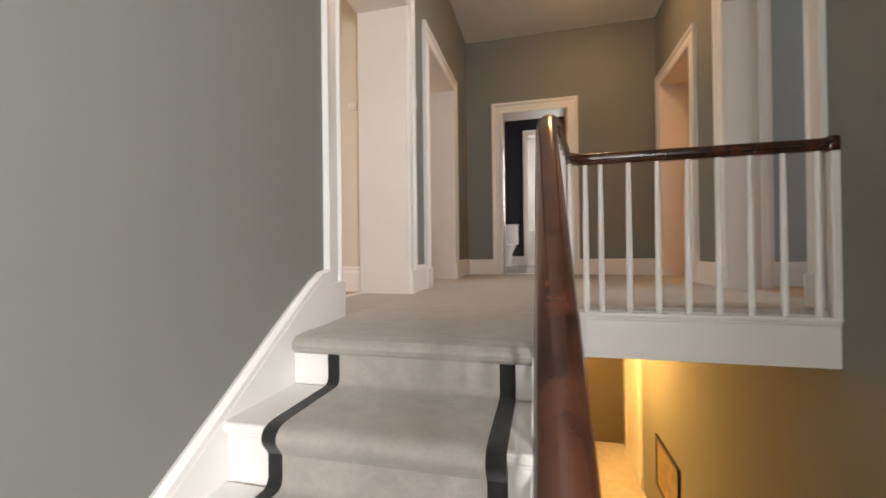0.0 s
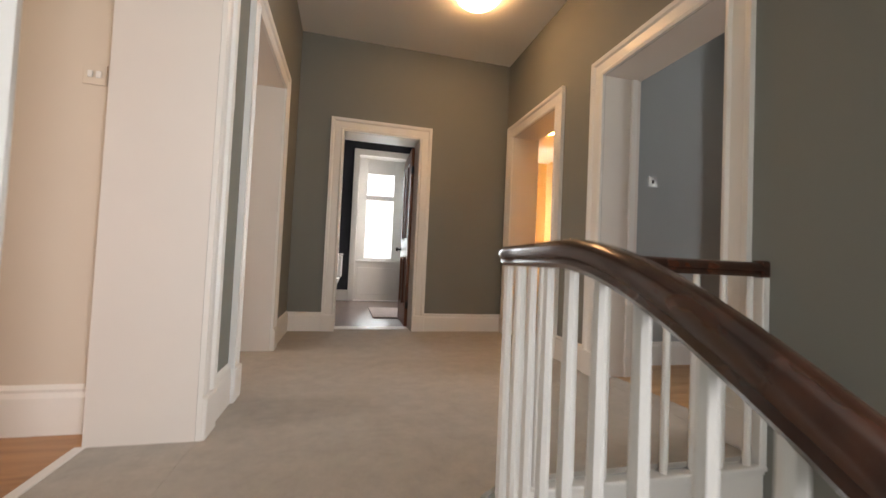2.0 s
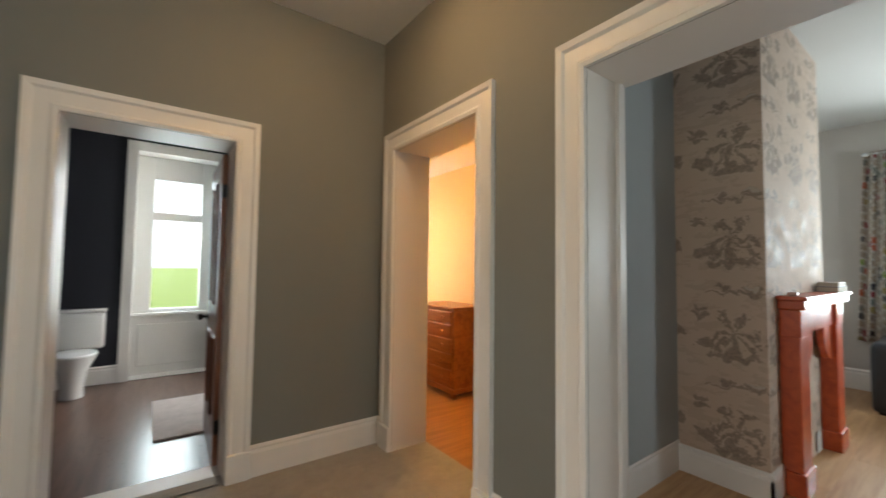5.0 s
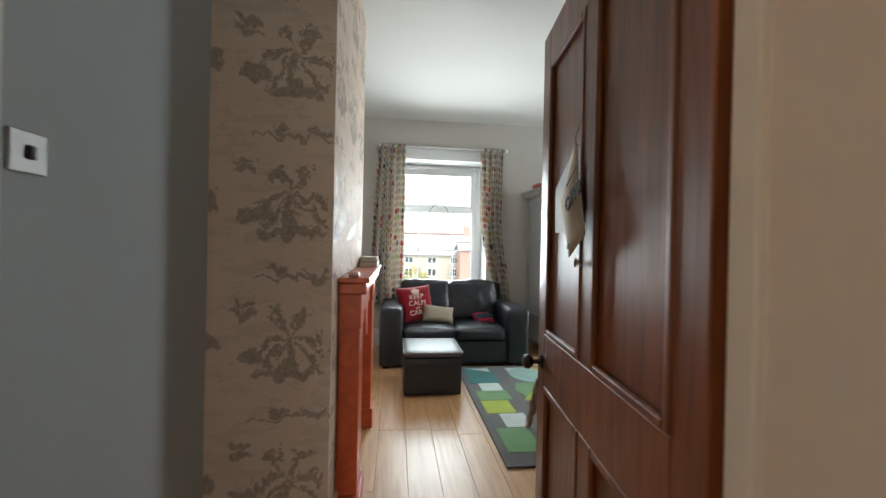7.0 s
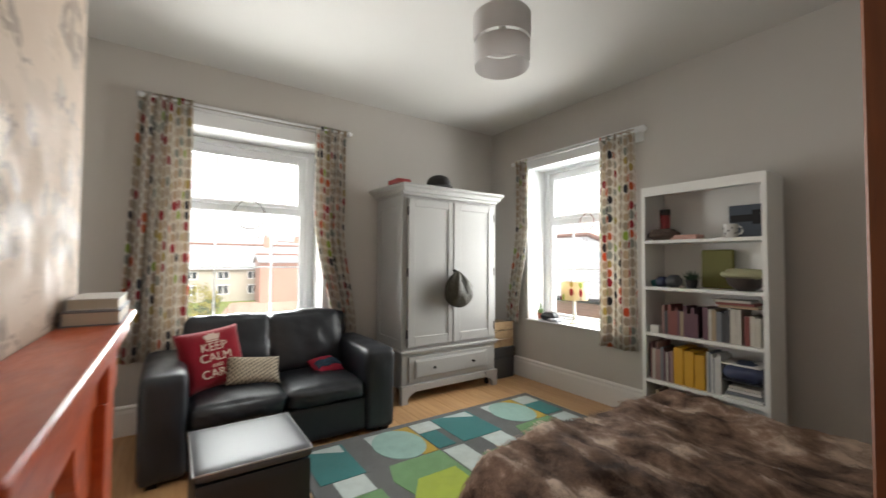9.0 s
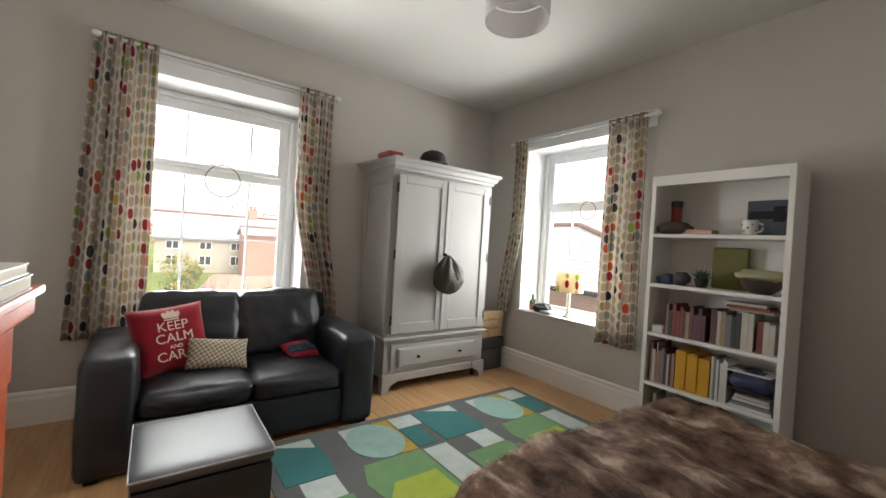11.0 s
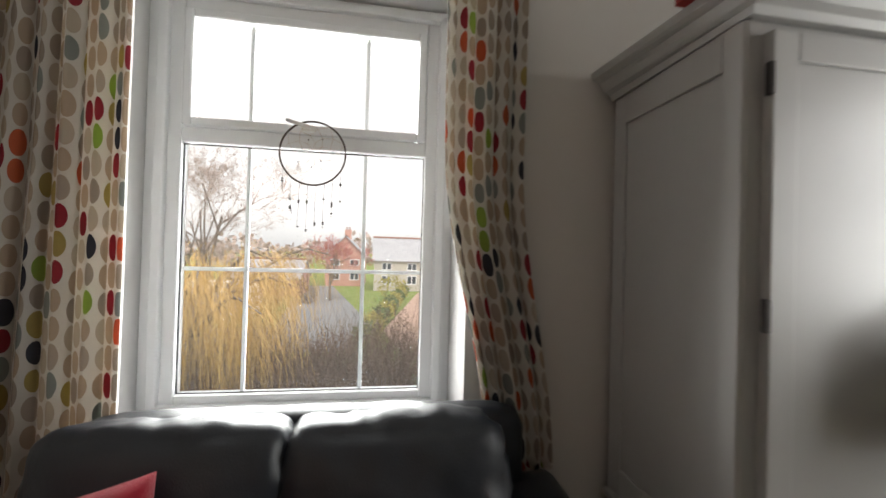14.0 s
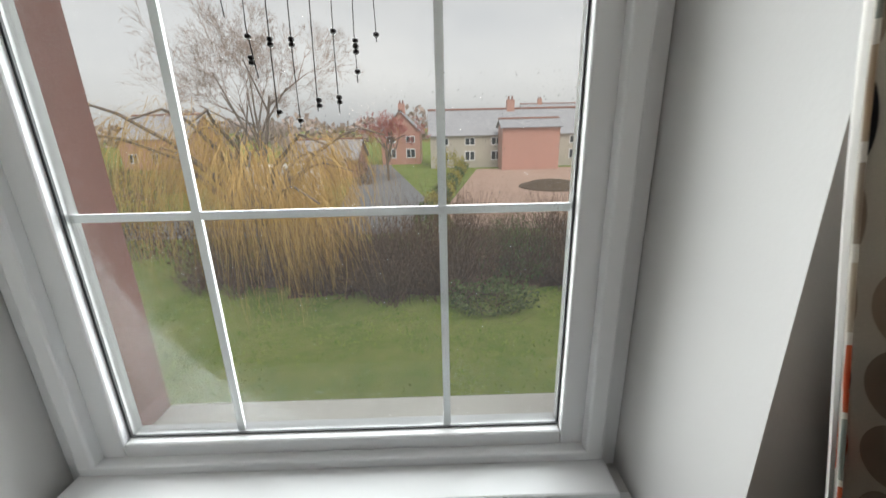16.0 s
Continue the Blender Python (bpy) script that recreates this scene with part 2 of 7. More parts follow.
def sweep(bm, pts, prof, closed=False, caps=True):
    """Carry a profile of (side, up) pairs along a line of points."""
    pts = [Vector(p) for p in pts]
    t, rings = bmesh.new(), []
    for i, p in enumerate(pts):
        a = pts[i - 1] if i or closed else pts[i]
        b = pts[(i + 1) % len(pts)] if i + 1 < len(pts) or closed else pts[i]
        d = (b - a).normalized()
        side = d.cross(Vector((0, 0, 1)))
        side = side.normalized() if side.length > 1e-4 else Vector((1, 0, 0))
        up = side.cross(d).normalized()
        rings.append([t.verts.new(p + side * s + up * u) for s, u in prof])
    k = len(prof)
    for i in range(len(rings) - (0 if closed else 1)):
        a, b = rings[i], rings[(i + 1) % len(rings)]
        for j in range(k):
            t.faces.new((a[j], a[(j + 1) % k], b[(j + 1) % k], b[j]))
    if caps and not closed:
        t.faces.new(rings[0][::-1])
        t.faces.new(rings[-1])
    bmesh.ops.recalc_face_normals(t, faces=t.faces[:])
    merge(bm, t)
    return bm


def ring(r, n=10):
    return [(r * math.cos(2 * math.pi * i / n), r * math.sin(2 * math.pi * i / n)) for i in range(n)]


def prism(bm, outline, axis, a, b, m=None):
    """A flat outline carried along one axis from a to b. axis 0: outline in y, z; 1: x, z; 2: x, y."""
    t = bmesh.new()

    def at(p, v):
        q = list(p)
        q.insert(axis, v)
        return q
    lo, hi = [t.verts.new(at(p, a)) for p in outline], [t.verts.new(at(p, b)) for p in outline]
    k = len(outline)
    t.faces.new(lo[::-1])
    t.faces.new(hi)
    for i in range(k):
        t.faces.new((lo[i], lo[(i + 1) % k], hi[(i + 1) % k], hi[i]))
    bmesh.ops.recalc_face_normals(t, faces=t.faces[:])
    if m is not None:
        t.transform(m)
    merge(bm, t)
    return bm


def put(name, bm, mat, smooth=False, angle=40):
    me = bpy.data.meshes.new(name)
    bm.to_mesh(me)
    bm.free()
    me.materials.append(mat)
    if smooth:
        me.polygons.foreach_set("use_smooth", [True] * len(me.polygons))
        me.set_sharp_from_angle(angle=radians(angle))
    return new(name, me)


def structure(name, bm, mat, label="", category=""):
    return tagged(put(name, bm, mat), label, category, kind="structure")


def thing(name, at, label, category, group=""):
    ob = new(name)
    ob.empty_display_size = 0.1
    ob.location = at
    return tagged(ob, label, category, group)


def part(name, bm, mat, parent, label="", smooth=False, angle=40):
    """One mesh under a thing or part, built in the place's own coordinates."""
    ob = put(name, bm, mat, smooth, angle)
    ob.parent = parent
    if parent.parent is None:
        ob.matrix_parent_inverse = Matrix.Translation(-parent.location)
    if label:
        ob["label"] = label
    return ob


def wall(name, axis, a0, a1, t0, t1, z0, z1, holes, lo, hi, label, reveal=None):
    """A wall along x or y with openings through it; lo and hi are the paints of its two sides."""
    bm = bmesh.new()

    def seg(p, q, b, c):
        if q - p > 1e-4 and c - b > 1e-4:
            cuboid(bm, *((p, q, t0, t1) if axis == "x" else (t0, t1, p, q)), b, c)
    at = a0
    for h0, h1, b, c in sorted(holes):
        seg(at, h0, z0, z1)
        seg(h0, h1, z0, b)
        seg(h0, h1, c, z1)
        at = h1
    seg(at, a1, z0, z1)
    bm.faces.ensure_lookup_table()
    k = 1 if axis == "x" else 0
    for f in bm.faces:
        f.material_index = 0 if f.normal[k] < -0.5 else 1 if f.normal[k] > 0.5 else 2
    ob = structure(name, bm, lo, label, "wall")
    ob.data.materials.append(hi)
    ob.data.materials.append(reveal or REVEAL)
    return ob


ARCH = [(0.0, 0.0), (0.0, 0.024), (0.02, 0.03), (0.035, 0.018), (0.10, 0.018), (0.112, 0.03), (0.14, 0.034), (0.14, 0.0)]


def architrave(name, axis, plane, out, b0, b1, top, w=0.135, bottom=0.0):
    """A moulded door surround on one face of a wall. out: the side to which it stands proud."""
    bm = bmesh.new()
    k = w / 0.14

    def bar(p, q, flip):
        prof = [(s * k * flip + 0.002, u) for s, u in ARCH]
        t, rings = bmesh.new(), []
        for x, z, mx, mz in (p, q):
            ringv = []
            for s, u in prof:
                h, zz, d = x + s * mx, z + s * mz, plane + out * (u - 0.004)
                ringv.append(t.verts.new((h, d, zz) if axis == "x" else (d, h, zz)))
            rings.append(ringv)
        n = len(prof)
        for j in range(n):
            t.faces.new((rings[0][j], rings[0][(j + 1) % n], rings[1][(j + 1) % n], rings[1][j]))
        t.faces.new(rings[0][::-1])
        t.faces.new(rings[1])
        bmesh.ops.recalc_face_normals(t, faces=t.faces[:])
        merge(bm, t)
    bar((b0, bottom, -1, 0), (b0, top, -1, 1), 1)
    bar((b1, bottom, 1, 0), (b1, top, 1, 1), 1)
    bar((b0, top, -1, 1), (b1, top, 1, 1), 1)
    pl = 0.17
    for c, d in ((b0, -1), (b1, 1)):
        x0, x1 = sorted((c + d * 0.003, c + d * (w + 0.004)))
        y0, y1 = sorted((plane - out * 0.003, plane + out * 0.036))
        cuboid(bm, *((x0, x1, y0, y1) if axis == "x" else (y0, y1, x0, x1)), bottom, bottom + pl, 0.004, 1)
    return structure(name, bm, TRIM, "white painted moulded door architrave with plinth blocks", "architrave")


SKIRT = [(0.0, 0.0), (0.02, 0.0), (0.02, 0.145), (0.014, 0.165), (0.017, 0.178), (0.008, 0.19), (0.0, 0.195)]


def skirting(name, axis, plane, out, runs, h=0.195, base=0.0, mat=None):
    bm = bmesh.new()
    for a, b in runs:
        prof = [(plane + out * (s - 0.002), base + z * h / 0.195) for s, z in SKIRT]
        prism(bm, prof, 0 if axis == "x" else 1, a, b)
    return structure(name, bm, mat or TRIM, "white painted moulded skirting board", "skirting board")


# ---- setting: landing ----
XW, XE, YN, HL = 0.22, 2.52, 6.11, 3.08


def rail_x(y):
    """The line of the balustrade beside the stairs, leaning out a little towards its turn."""
    return 1.175 + 0.095 * max(0.0, min(1.0, (y - 2.15) / 0.8)) ** 1.3


wall("wall_west", "y", -3.2, 6.11, -0.16, XW, -3.1, HL, [(2.63, 3.64, 0, 2.1), (4.2, 5.22, 0, 2.1)], WARM, GREY, "greenish grey painted stair and landing wall with two deep doorways")
wall("wall_north", "x", -2.6, 2.52, YN, 6.41, -0.3, HL, [(0.69, 1.49, 0, 2.09)], GREY, NAVY, "grey painted landing end wall with a doorway to the bathroom")
wall("wall_east", "y", -3.2, 6.41, XE, 2.82, -3.1, HL, [(-2.1, -0.5, -0.35, 1.95), (3.368, 4.31, -0.05, 2.16), (4.99, 5.9, 0, 2.18)], GREY, BEDWALL, "grey painted landing wall with two deep doorways")
wall("wall_stair_south", "x", -0.16, 2.82, -3.4, -3.2, -3.1, HL, [(0.6, 2.2, 0.1, 1.9)], STONE, GREY, "grey painted stair end wall with an added, unseen opening", TRIM)
structure("ceiling_landing", box(-0.16, 2.82, -3.4, 6.41, HL, HL + 0.12), CEIL, "off-white painted landing ceiling", "ceiling")

bm = box(XW, XE, 3.19, 6.13, -0.02, 0.0)
cuboid(bm, 0.26, 1.155, 2.26, 3.19, -0.02, 0.0)
prism(bm, [(1.155, 2.26)] + [(rail_x(y) - 0.035, y) for y in (2.26, 2.4, 2.6, 2.8, 3.0, 3.1)] + [(1.36, 3.19), (1.155, 3.19)], 2, -0.02, 0.0)
cuboid(bm, XW - 0.38, XW + 0.004, 2.63, 3.64, -0.02, 0.001)
cuboid(bm, XW - 0.38, XW + 0.004, 4.2, 5.22, -0.02, 0.001)
cuboid(bm, 0.69, 1.49, 6.13, 6.24, -0.02, 0.001)
cuboid(bm, 2.52, 2.68, 3.33, 4.31, -0.02, 0.001)
cuboid(bm, 2.52, 2.82, 4.99, 5.9, -0.02, 0.001)
cuboid(bm, XW, 0.26, 2.26, 3.19, -0.02, -0.0005)
prism(bm, [(2.27, -0.0005), (2.242, -0.002), (2.215, -0.009), (2.2, -0.022), (2.195, -0.036), (2.2, -0.052), (2.213, -0.064), (2.27, -0.066)], 0, 0.262, 1.19)
structure("floor_landing", bm, CARPET, "taupe grey fitted carpet on the landing", "carpet")
bm = box(XW, XE, 3.2, 8.4, -0.27, -0.021)
cuboid(bm, XW, 1.16, 2.25, 3.2, -0.27, -0.021)
structure("floor_slab", bm, CEIL, "plastered underside of the landing floor", "floor")

# edge of the stairwell
bm = box(1.195, XE, 3.165, 3.2, -0.27, -0.05)
cuboid(bm, 1.17, XE, 3.145, 3.2, -0.05, -0.028, 0.006, 2)
cuboid(bm, 1.185, XE, 3.155, 3.2, -0.068, -0.05, 0.004, 1)
EY = (2.19, 2.3, 2.4, 2.5, 2.6, 2.7, 2.8, 2.9, 3.0, 3.08)
for o, z0, z1 in ((0.004, -0.27, -0.05), (0.026, -0.05, -0.0285), (0.014, -0.068, -0.05)):
    prism(bm, [(1.158, 2.19)] + [(rail_x(y) + o, y) for y in EY] + [(1.33 + o, 3.13), (1.39, 3.165 - o), (1.39, 3.21), (1.158, 3.21)], 2, z0, z1 - 0.0005)
structure("trim_stairwell", bm, TRIM, "white painted fascia board with moulded nosing round the stairwell", "fascia")

skirting("baseboard_west", "x", YN, -1, [(XW, 0.555), (1.628, XE)])
skirting("baseboard_landing_west", "y", XW, 1, [(3.775, 4.065), (5.36, YN)], 0.205)
skirting("baseboard_landing_east", "y", XE, -1, [(4.445, 4.855), (6.035, YN)])
architrave("trim_door_west_a", "y", XW, 1, 2.63, 3.64, 2.1)
architrave("trim_door_west_b", "y", XW, 1, 4.2, 5.22, 2.1)
architrave("trim_door_bath", "x", YN, -1, 0.69, 1.49, 2.09)
architrave("trim_door_bedroom", "y", XE, -1, 3.368, 4.31, 2.16)
bm = box(2.74, 2.785, 3.364, 3.384, 0.0, 2.16, 0.004, 2)
cuboid(bm, 2.74, 2.785, 4.294, 4.314, 0.0, 2.16, 0.004, 2)
structure("trim_door_stop", bm, TRIM, "white painted door stop beads", "door stop")
architrave("trim_door_dressing", "y", XE, -1, 4.99, 5.9, 2.18)

# ---- stairs ----
RISE, GOING, STEPS = 0.18, 0.272, 16
stair = thing("staircase", (0.7, 2.17, -3.0), "white painted staircase with a grey carpet runner edged in black", "staircase")
for i in range(STEPS):
    y, z = 2.17 - GOING * i if i else 2.225, -RISE * i
    yb = 2.17 - GOING * (i + 1)
    part("riser", box(0.24, 1.15, y - 0.001, y + 0.02, z - RISE, z - 0.052 if i == 0 else z - 0.03), TRIM, stair)
    zz = z - RISE
    if i < STEPS - 1:
        bm = box(0.24, 1.185, yb - 0.022, y, zz - 0.03, zz, 0.008, 2)
        cuboid(bm, 0.245, 1.17, yb - 0.006, yb + 0.012, zz - 0.046, zz - 0.03, 0.004, 1)
        part("tread", bm, TRIM, stair)
    zt = zz + 0.008
    zr = z - (0.03 if i else 0.062)
    outline = [(y - 0.013, zr), (y - 0.013, zt + 0.028), (y - 0.018, zt + 0.012), (y - 0.032, zt + 0.002), (yb + 0.02, zt + 0.001), (yb - 0.01, zt - 0.002), (yb - 0.029, zt - 0.01), (yb - 0.04, zt - 0.024), (yb - 0.042, zt - 0.038),
               (yb - 0.036, zt - 0.054), (yb - 0.024, zt - 0.07), (yb - 0.014, zt - 0.085), (yb - 0.002, zt - 0.085), (yb - 0.003, zt - 0.012), (y - 0.001, zt - 0.009), (y - 0.001, zr)]
    for x0, x1, mt, nm in ((0.446, 1.02, CARPET, "runner"), (0.40, 0.446, BLACK_BIND, "binding"), (1.02, 1.07, BLACK_BIND, "binding")):
        part(nm, prism(bmesh.new(), outline, 0, x0, x1), mt, stair, "black woven edge of the runner" if nm == "binding" else "grey stair carpet", True, 50)
bm = bmesh.new()
prism(bm, [(2.2, -0.03), (2.2, -0.3), (2.2 - GOING * 15, -0.3 - RISE * 15), (2.2 - GOING * 15, -0.03 - RISE * 15)], 0, 1.125, 1.15)
part("string", bm, TRIM, stair, "white outer string board")


def ease(y):
    """Height of the capping of the wall string."""
    return 0.222 - 0.02 * math.exp(-((y - 2.46) / 0.1) ** 2) if y > 2.46 else 0.21 - 0.69 * (2.46 - y) + 0.055 * (1 - math.exp(-(2.46 - y) / 0.14)) - 0.05 * (1 - math.exp(-(2.46 - y) / 0.3))


ys = [2.495 - 0.06 * i for i in range(9)] + [1.9 - 0.5 * i for i in range(8)]
top = [(y, ease(y)) for y in ys]
bm = prism(bmesh.new(), [(2.495, -0.02)] + top + [(ys[-1], top[-1][1] - 0.5), (2.1, -0.3)], 0, XW - 0.002, XW + 0.036)
part("wall_string", bm, TRIM, stair, "white wall string board following the stairs")
bm = bmesh.new()
sweep(bm, [(XW + 0.014, y, z) for y, z in top], [(-0.02, -0.012), (-0.02, 0.02), (0.0, 0.03), (0.022, 0.024), (0.036, 0.008), (0.03, -0.008), (0.034, -0.02), (0.028, -0.036), (-0.02, -0.044)])
part("capping", bm, TRIM, stair, "white moulded capping", True)

# ---- balustrade ----
rail = thing("balustrade", (1.2, 2.9, -0.03), "dark mahogany handrail on slim white balusters round the stairwell", "balustrade")
RX, RZ = 1.175, 0.79
path = [(2.50 - 0.2 * i, 3.175, RZ) for i in range(6)]
path += [(1.425 - 0.153 * math.sin(a), 3.0 + 0.175 * math.cos(a), RZ) for a in [math.pi / 2 * i / 9 for i in range(10)]]
SLOPE = 0.70


def rail_z(y):
    """Height of the rail's middle over the stairs, easing from level to the pitch."""
    y0 = 2.32
    if y > y0 + 0.3:
        return RZ
    if y < y0 - 0.3:
        return RZ - SLOPE * (y0 - y)
    u = (y0 + 0.3 - y) / 0.6
    return RZ - SLOPE * 0.3 * u * u


path += [(rail_x(2.95 - 0.05 * i), 2.95 - 0.05 * i, rail_z(2.95 - 0.05 * i)) for i in range(0, 25)]
path += [(RX, 1.7 - 0.25 * i, rail_z(1.7 - 0.25 * i)) for i in range(14)]
prof = [(0.0, 0.032), (0.014, 0.030), (0.025, 0.022), (0.030, 0.008), (0.028, -0.004), (0.020, -0.010), (0.024, -0.020), (0.016, -0.030), (-0.016, -0.030), (-0.024, -0.020), (-0.020, -0.010), (-0.028, -0.004), (-0.030, 0.008), (-0.025, 0.022), (-0.014, 0.030)]
part("handrail", sweep(bmesh.new(), path, prof), MAHOG, rail, "polished dark mahogany handrail with a curved turn", True)
bm = bmesh.new()
cuboid(bm, 2.475, XE + 0.001, 3.145, 3.205, 0.755, 0.83, 0.012, 2)
part("rail_end", bm, MAHOG, rail, "carved dark rail end at the wall", True)


def baluster(x, y, z0, z1):
    h = z1 - z0
    bm = lathe(bmesh.new(), [(0.0155, 0), (0.0165, 0.06), (0.0155, h * 0.5), (0.0125, h - 0.03), (0.0125, h)], 8, Matrix.Translation((x, y, z0)))
    part("baluster", bm, TRIM, rail, "", True)


for i in range(8):
    baluster(2.44 - 0.1385 * i, 3.175, -0.03, RZ - 0.028)
for a in (12, 48, 84):
    q = radians(a)
    baluster(1.425 - 0.153 * math.sin(q), 3.0 + 0.175 * math.cos(q), -0.03, RZ - 0.028)
for i in range(7):
    y = 2.92 - 0.116 * i
    baluster(rail_x(y) - 0.003, y, -0.03, rail_z(y) - 0.028)
for i in range(14):
    for k in (0.04, 0.176):
        y = 2.17 - GOING * i - k
        baluster(RX - 0.006, y, -RISE * (i + 1), rail_z(y) - 0.03)
part("half_post", box(2.485, XE + 0.001, 3.15, 3.2, -0.03, 0.76, 0.004, 1), TRIM, rail, "white half post against the wall")

# ---- lower hall seen through the stairwell ----
structure("floor_hall", box(-0.16, 2.82, -3.4, 8.6, -3.2, -3.1), CARPET, "carpeted floor of the hall below", "floor")
structure("wall_hall_north", box(-0.16, 2.82, 8.4, 8.6, -3.1, -0.27), paint("hall_end_dark", (0.10, 0.085, 0.06), 0.7), "dark end wall of the hall below", "wall")
structure("wall_hall_east", box(XE, 2.82, 6.41, 8.4, -3.1, -0.3), GREY, "painted wall of the hall below", "wall")
structure("wall_hall_west", box(-0.16, XW, 6.11, 8.4, -3.1, -0.27), GREY, "painted wall of the hall below", "wall")

# ---- rooms off the landing ----
structure("floor_west_room", box(-2.6, -0.16, 0.5, 6.4, -0.05, -0.004), HALLOAK, "orange oak floor of the side room", "floor")
structure("wall_west_room_north", box(-2.6, -0.16, 3.80, 4.0, -0.05, 2.6), WARM, "cream painted wall of the side room", "wall")
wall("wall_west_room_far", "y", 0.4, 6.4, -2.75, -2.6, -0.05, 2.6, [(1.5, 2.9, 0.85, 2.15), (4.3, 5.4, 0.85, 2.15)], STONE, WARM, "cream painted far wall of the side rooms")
structure("wall_west_room_south", box(-2.6, -0.16, 0.35, 0.5, -0.05, 2.6), WARM, "cream painted wall of the side room", "wall")
structure("ceiling_west_room", box(-2.75, -0.16, 0.35, 6.4, 2.6, 2.7), CEIL, "white ceiling of the side rooms", "ceiling")
skirting("baseboard_west_room", "x", 3.80, -1, [(-2.6, -0.16)], 0.2, -0.004)
structure("trim_threshold", box(-0.185, -0.145, 2.63, 3.64, -0.004, 0.006, 0.004, 1), TRIM, "pale threshold strip between carpet and wood", "threshold")

# bathroom
structure("floor_bathroom", box(-0.3, 3.0, 6.24, 9.6, -0.06, -0.006), DARKFLOOR, "dark pinkish brown wooden bathroom floor", "floor")
wall("wall_bathroom_north", "x", -0.3, 3.0, 9.12, 9.5, -0.06, 3.0, [(0.92, 1.78, 0.0, 2.64)], NAVY, STONE, "navy painted bathroom wall with a window recess", TRIM)
structure("wall_bathroom_west", box(-0.4, 0.0, 6.41, 9.5, -0.06, 3.0), NAVY, "navy painted bathroom side wall", "wall")
wall("wall_bathroom_east", "y", 6.41, 9.5, 2.6, 3.0, -0.06, 3.0, [(7.4, 8.4, 0.95, 2.15)], NAVY, STONE, "navy painted bathroom side wall with an added, unseen opening", TRIM)
structure("ceiling_bathroom", box(-0.4, 3.0, 6.41, 9.5, 3.0, 3.1), CEIL, "white bathroom ceiling", "ceiling")
skirting("baseboard_bathroom", "x", 9.12, -1, [(0.0, 0.84), (1.86, 2.6)])

# dressing room
structure("floor_dressing", box(2.82, 4.15, 4.75, 8.0, -0.06, -0.004), HALLOAK, "orange oak floor of the dressing room", "floor")
structure("wall_dressing_east", box(4.0, 4.15, 4.75, 8.0, -0.06, 2.5), AMBER, "warm yellow wall of the dressing room", "wall")
structure("wall_dressing_north", box(2.82, 4.0, 7.9, 8.0, -0.06, 2.5), AMBER, "warm yellow wall of the dressing room", "wall")
structure("wall_dressing_west", box(2.6, 2.82, 6.41, 8.0, -0.06, 2.5), WARM, "cream wall of the dressing room", "wall")
structure("ceiling_dressing", box(2.82, 4.15, 4.75, 8.0, 2.5, 2.6), CEIL, "white ceiling of the dressing room", "ceiling")

# ---- setting: bedroom ----
BX0, BX1, BY0, BY1, HB = 2.82, 7.6, 0.38, 4.6, 3.03


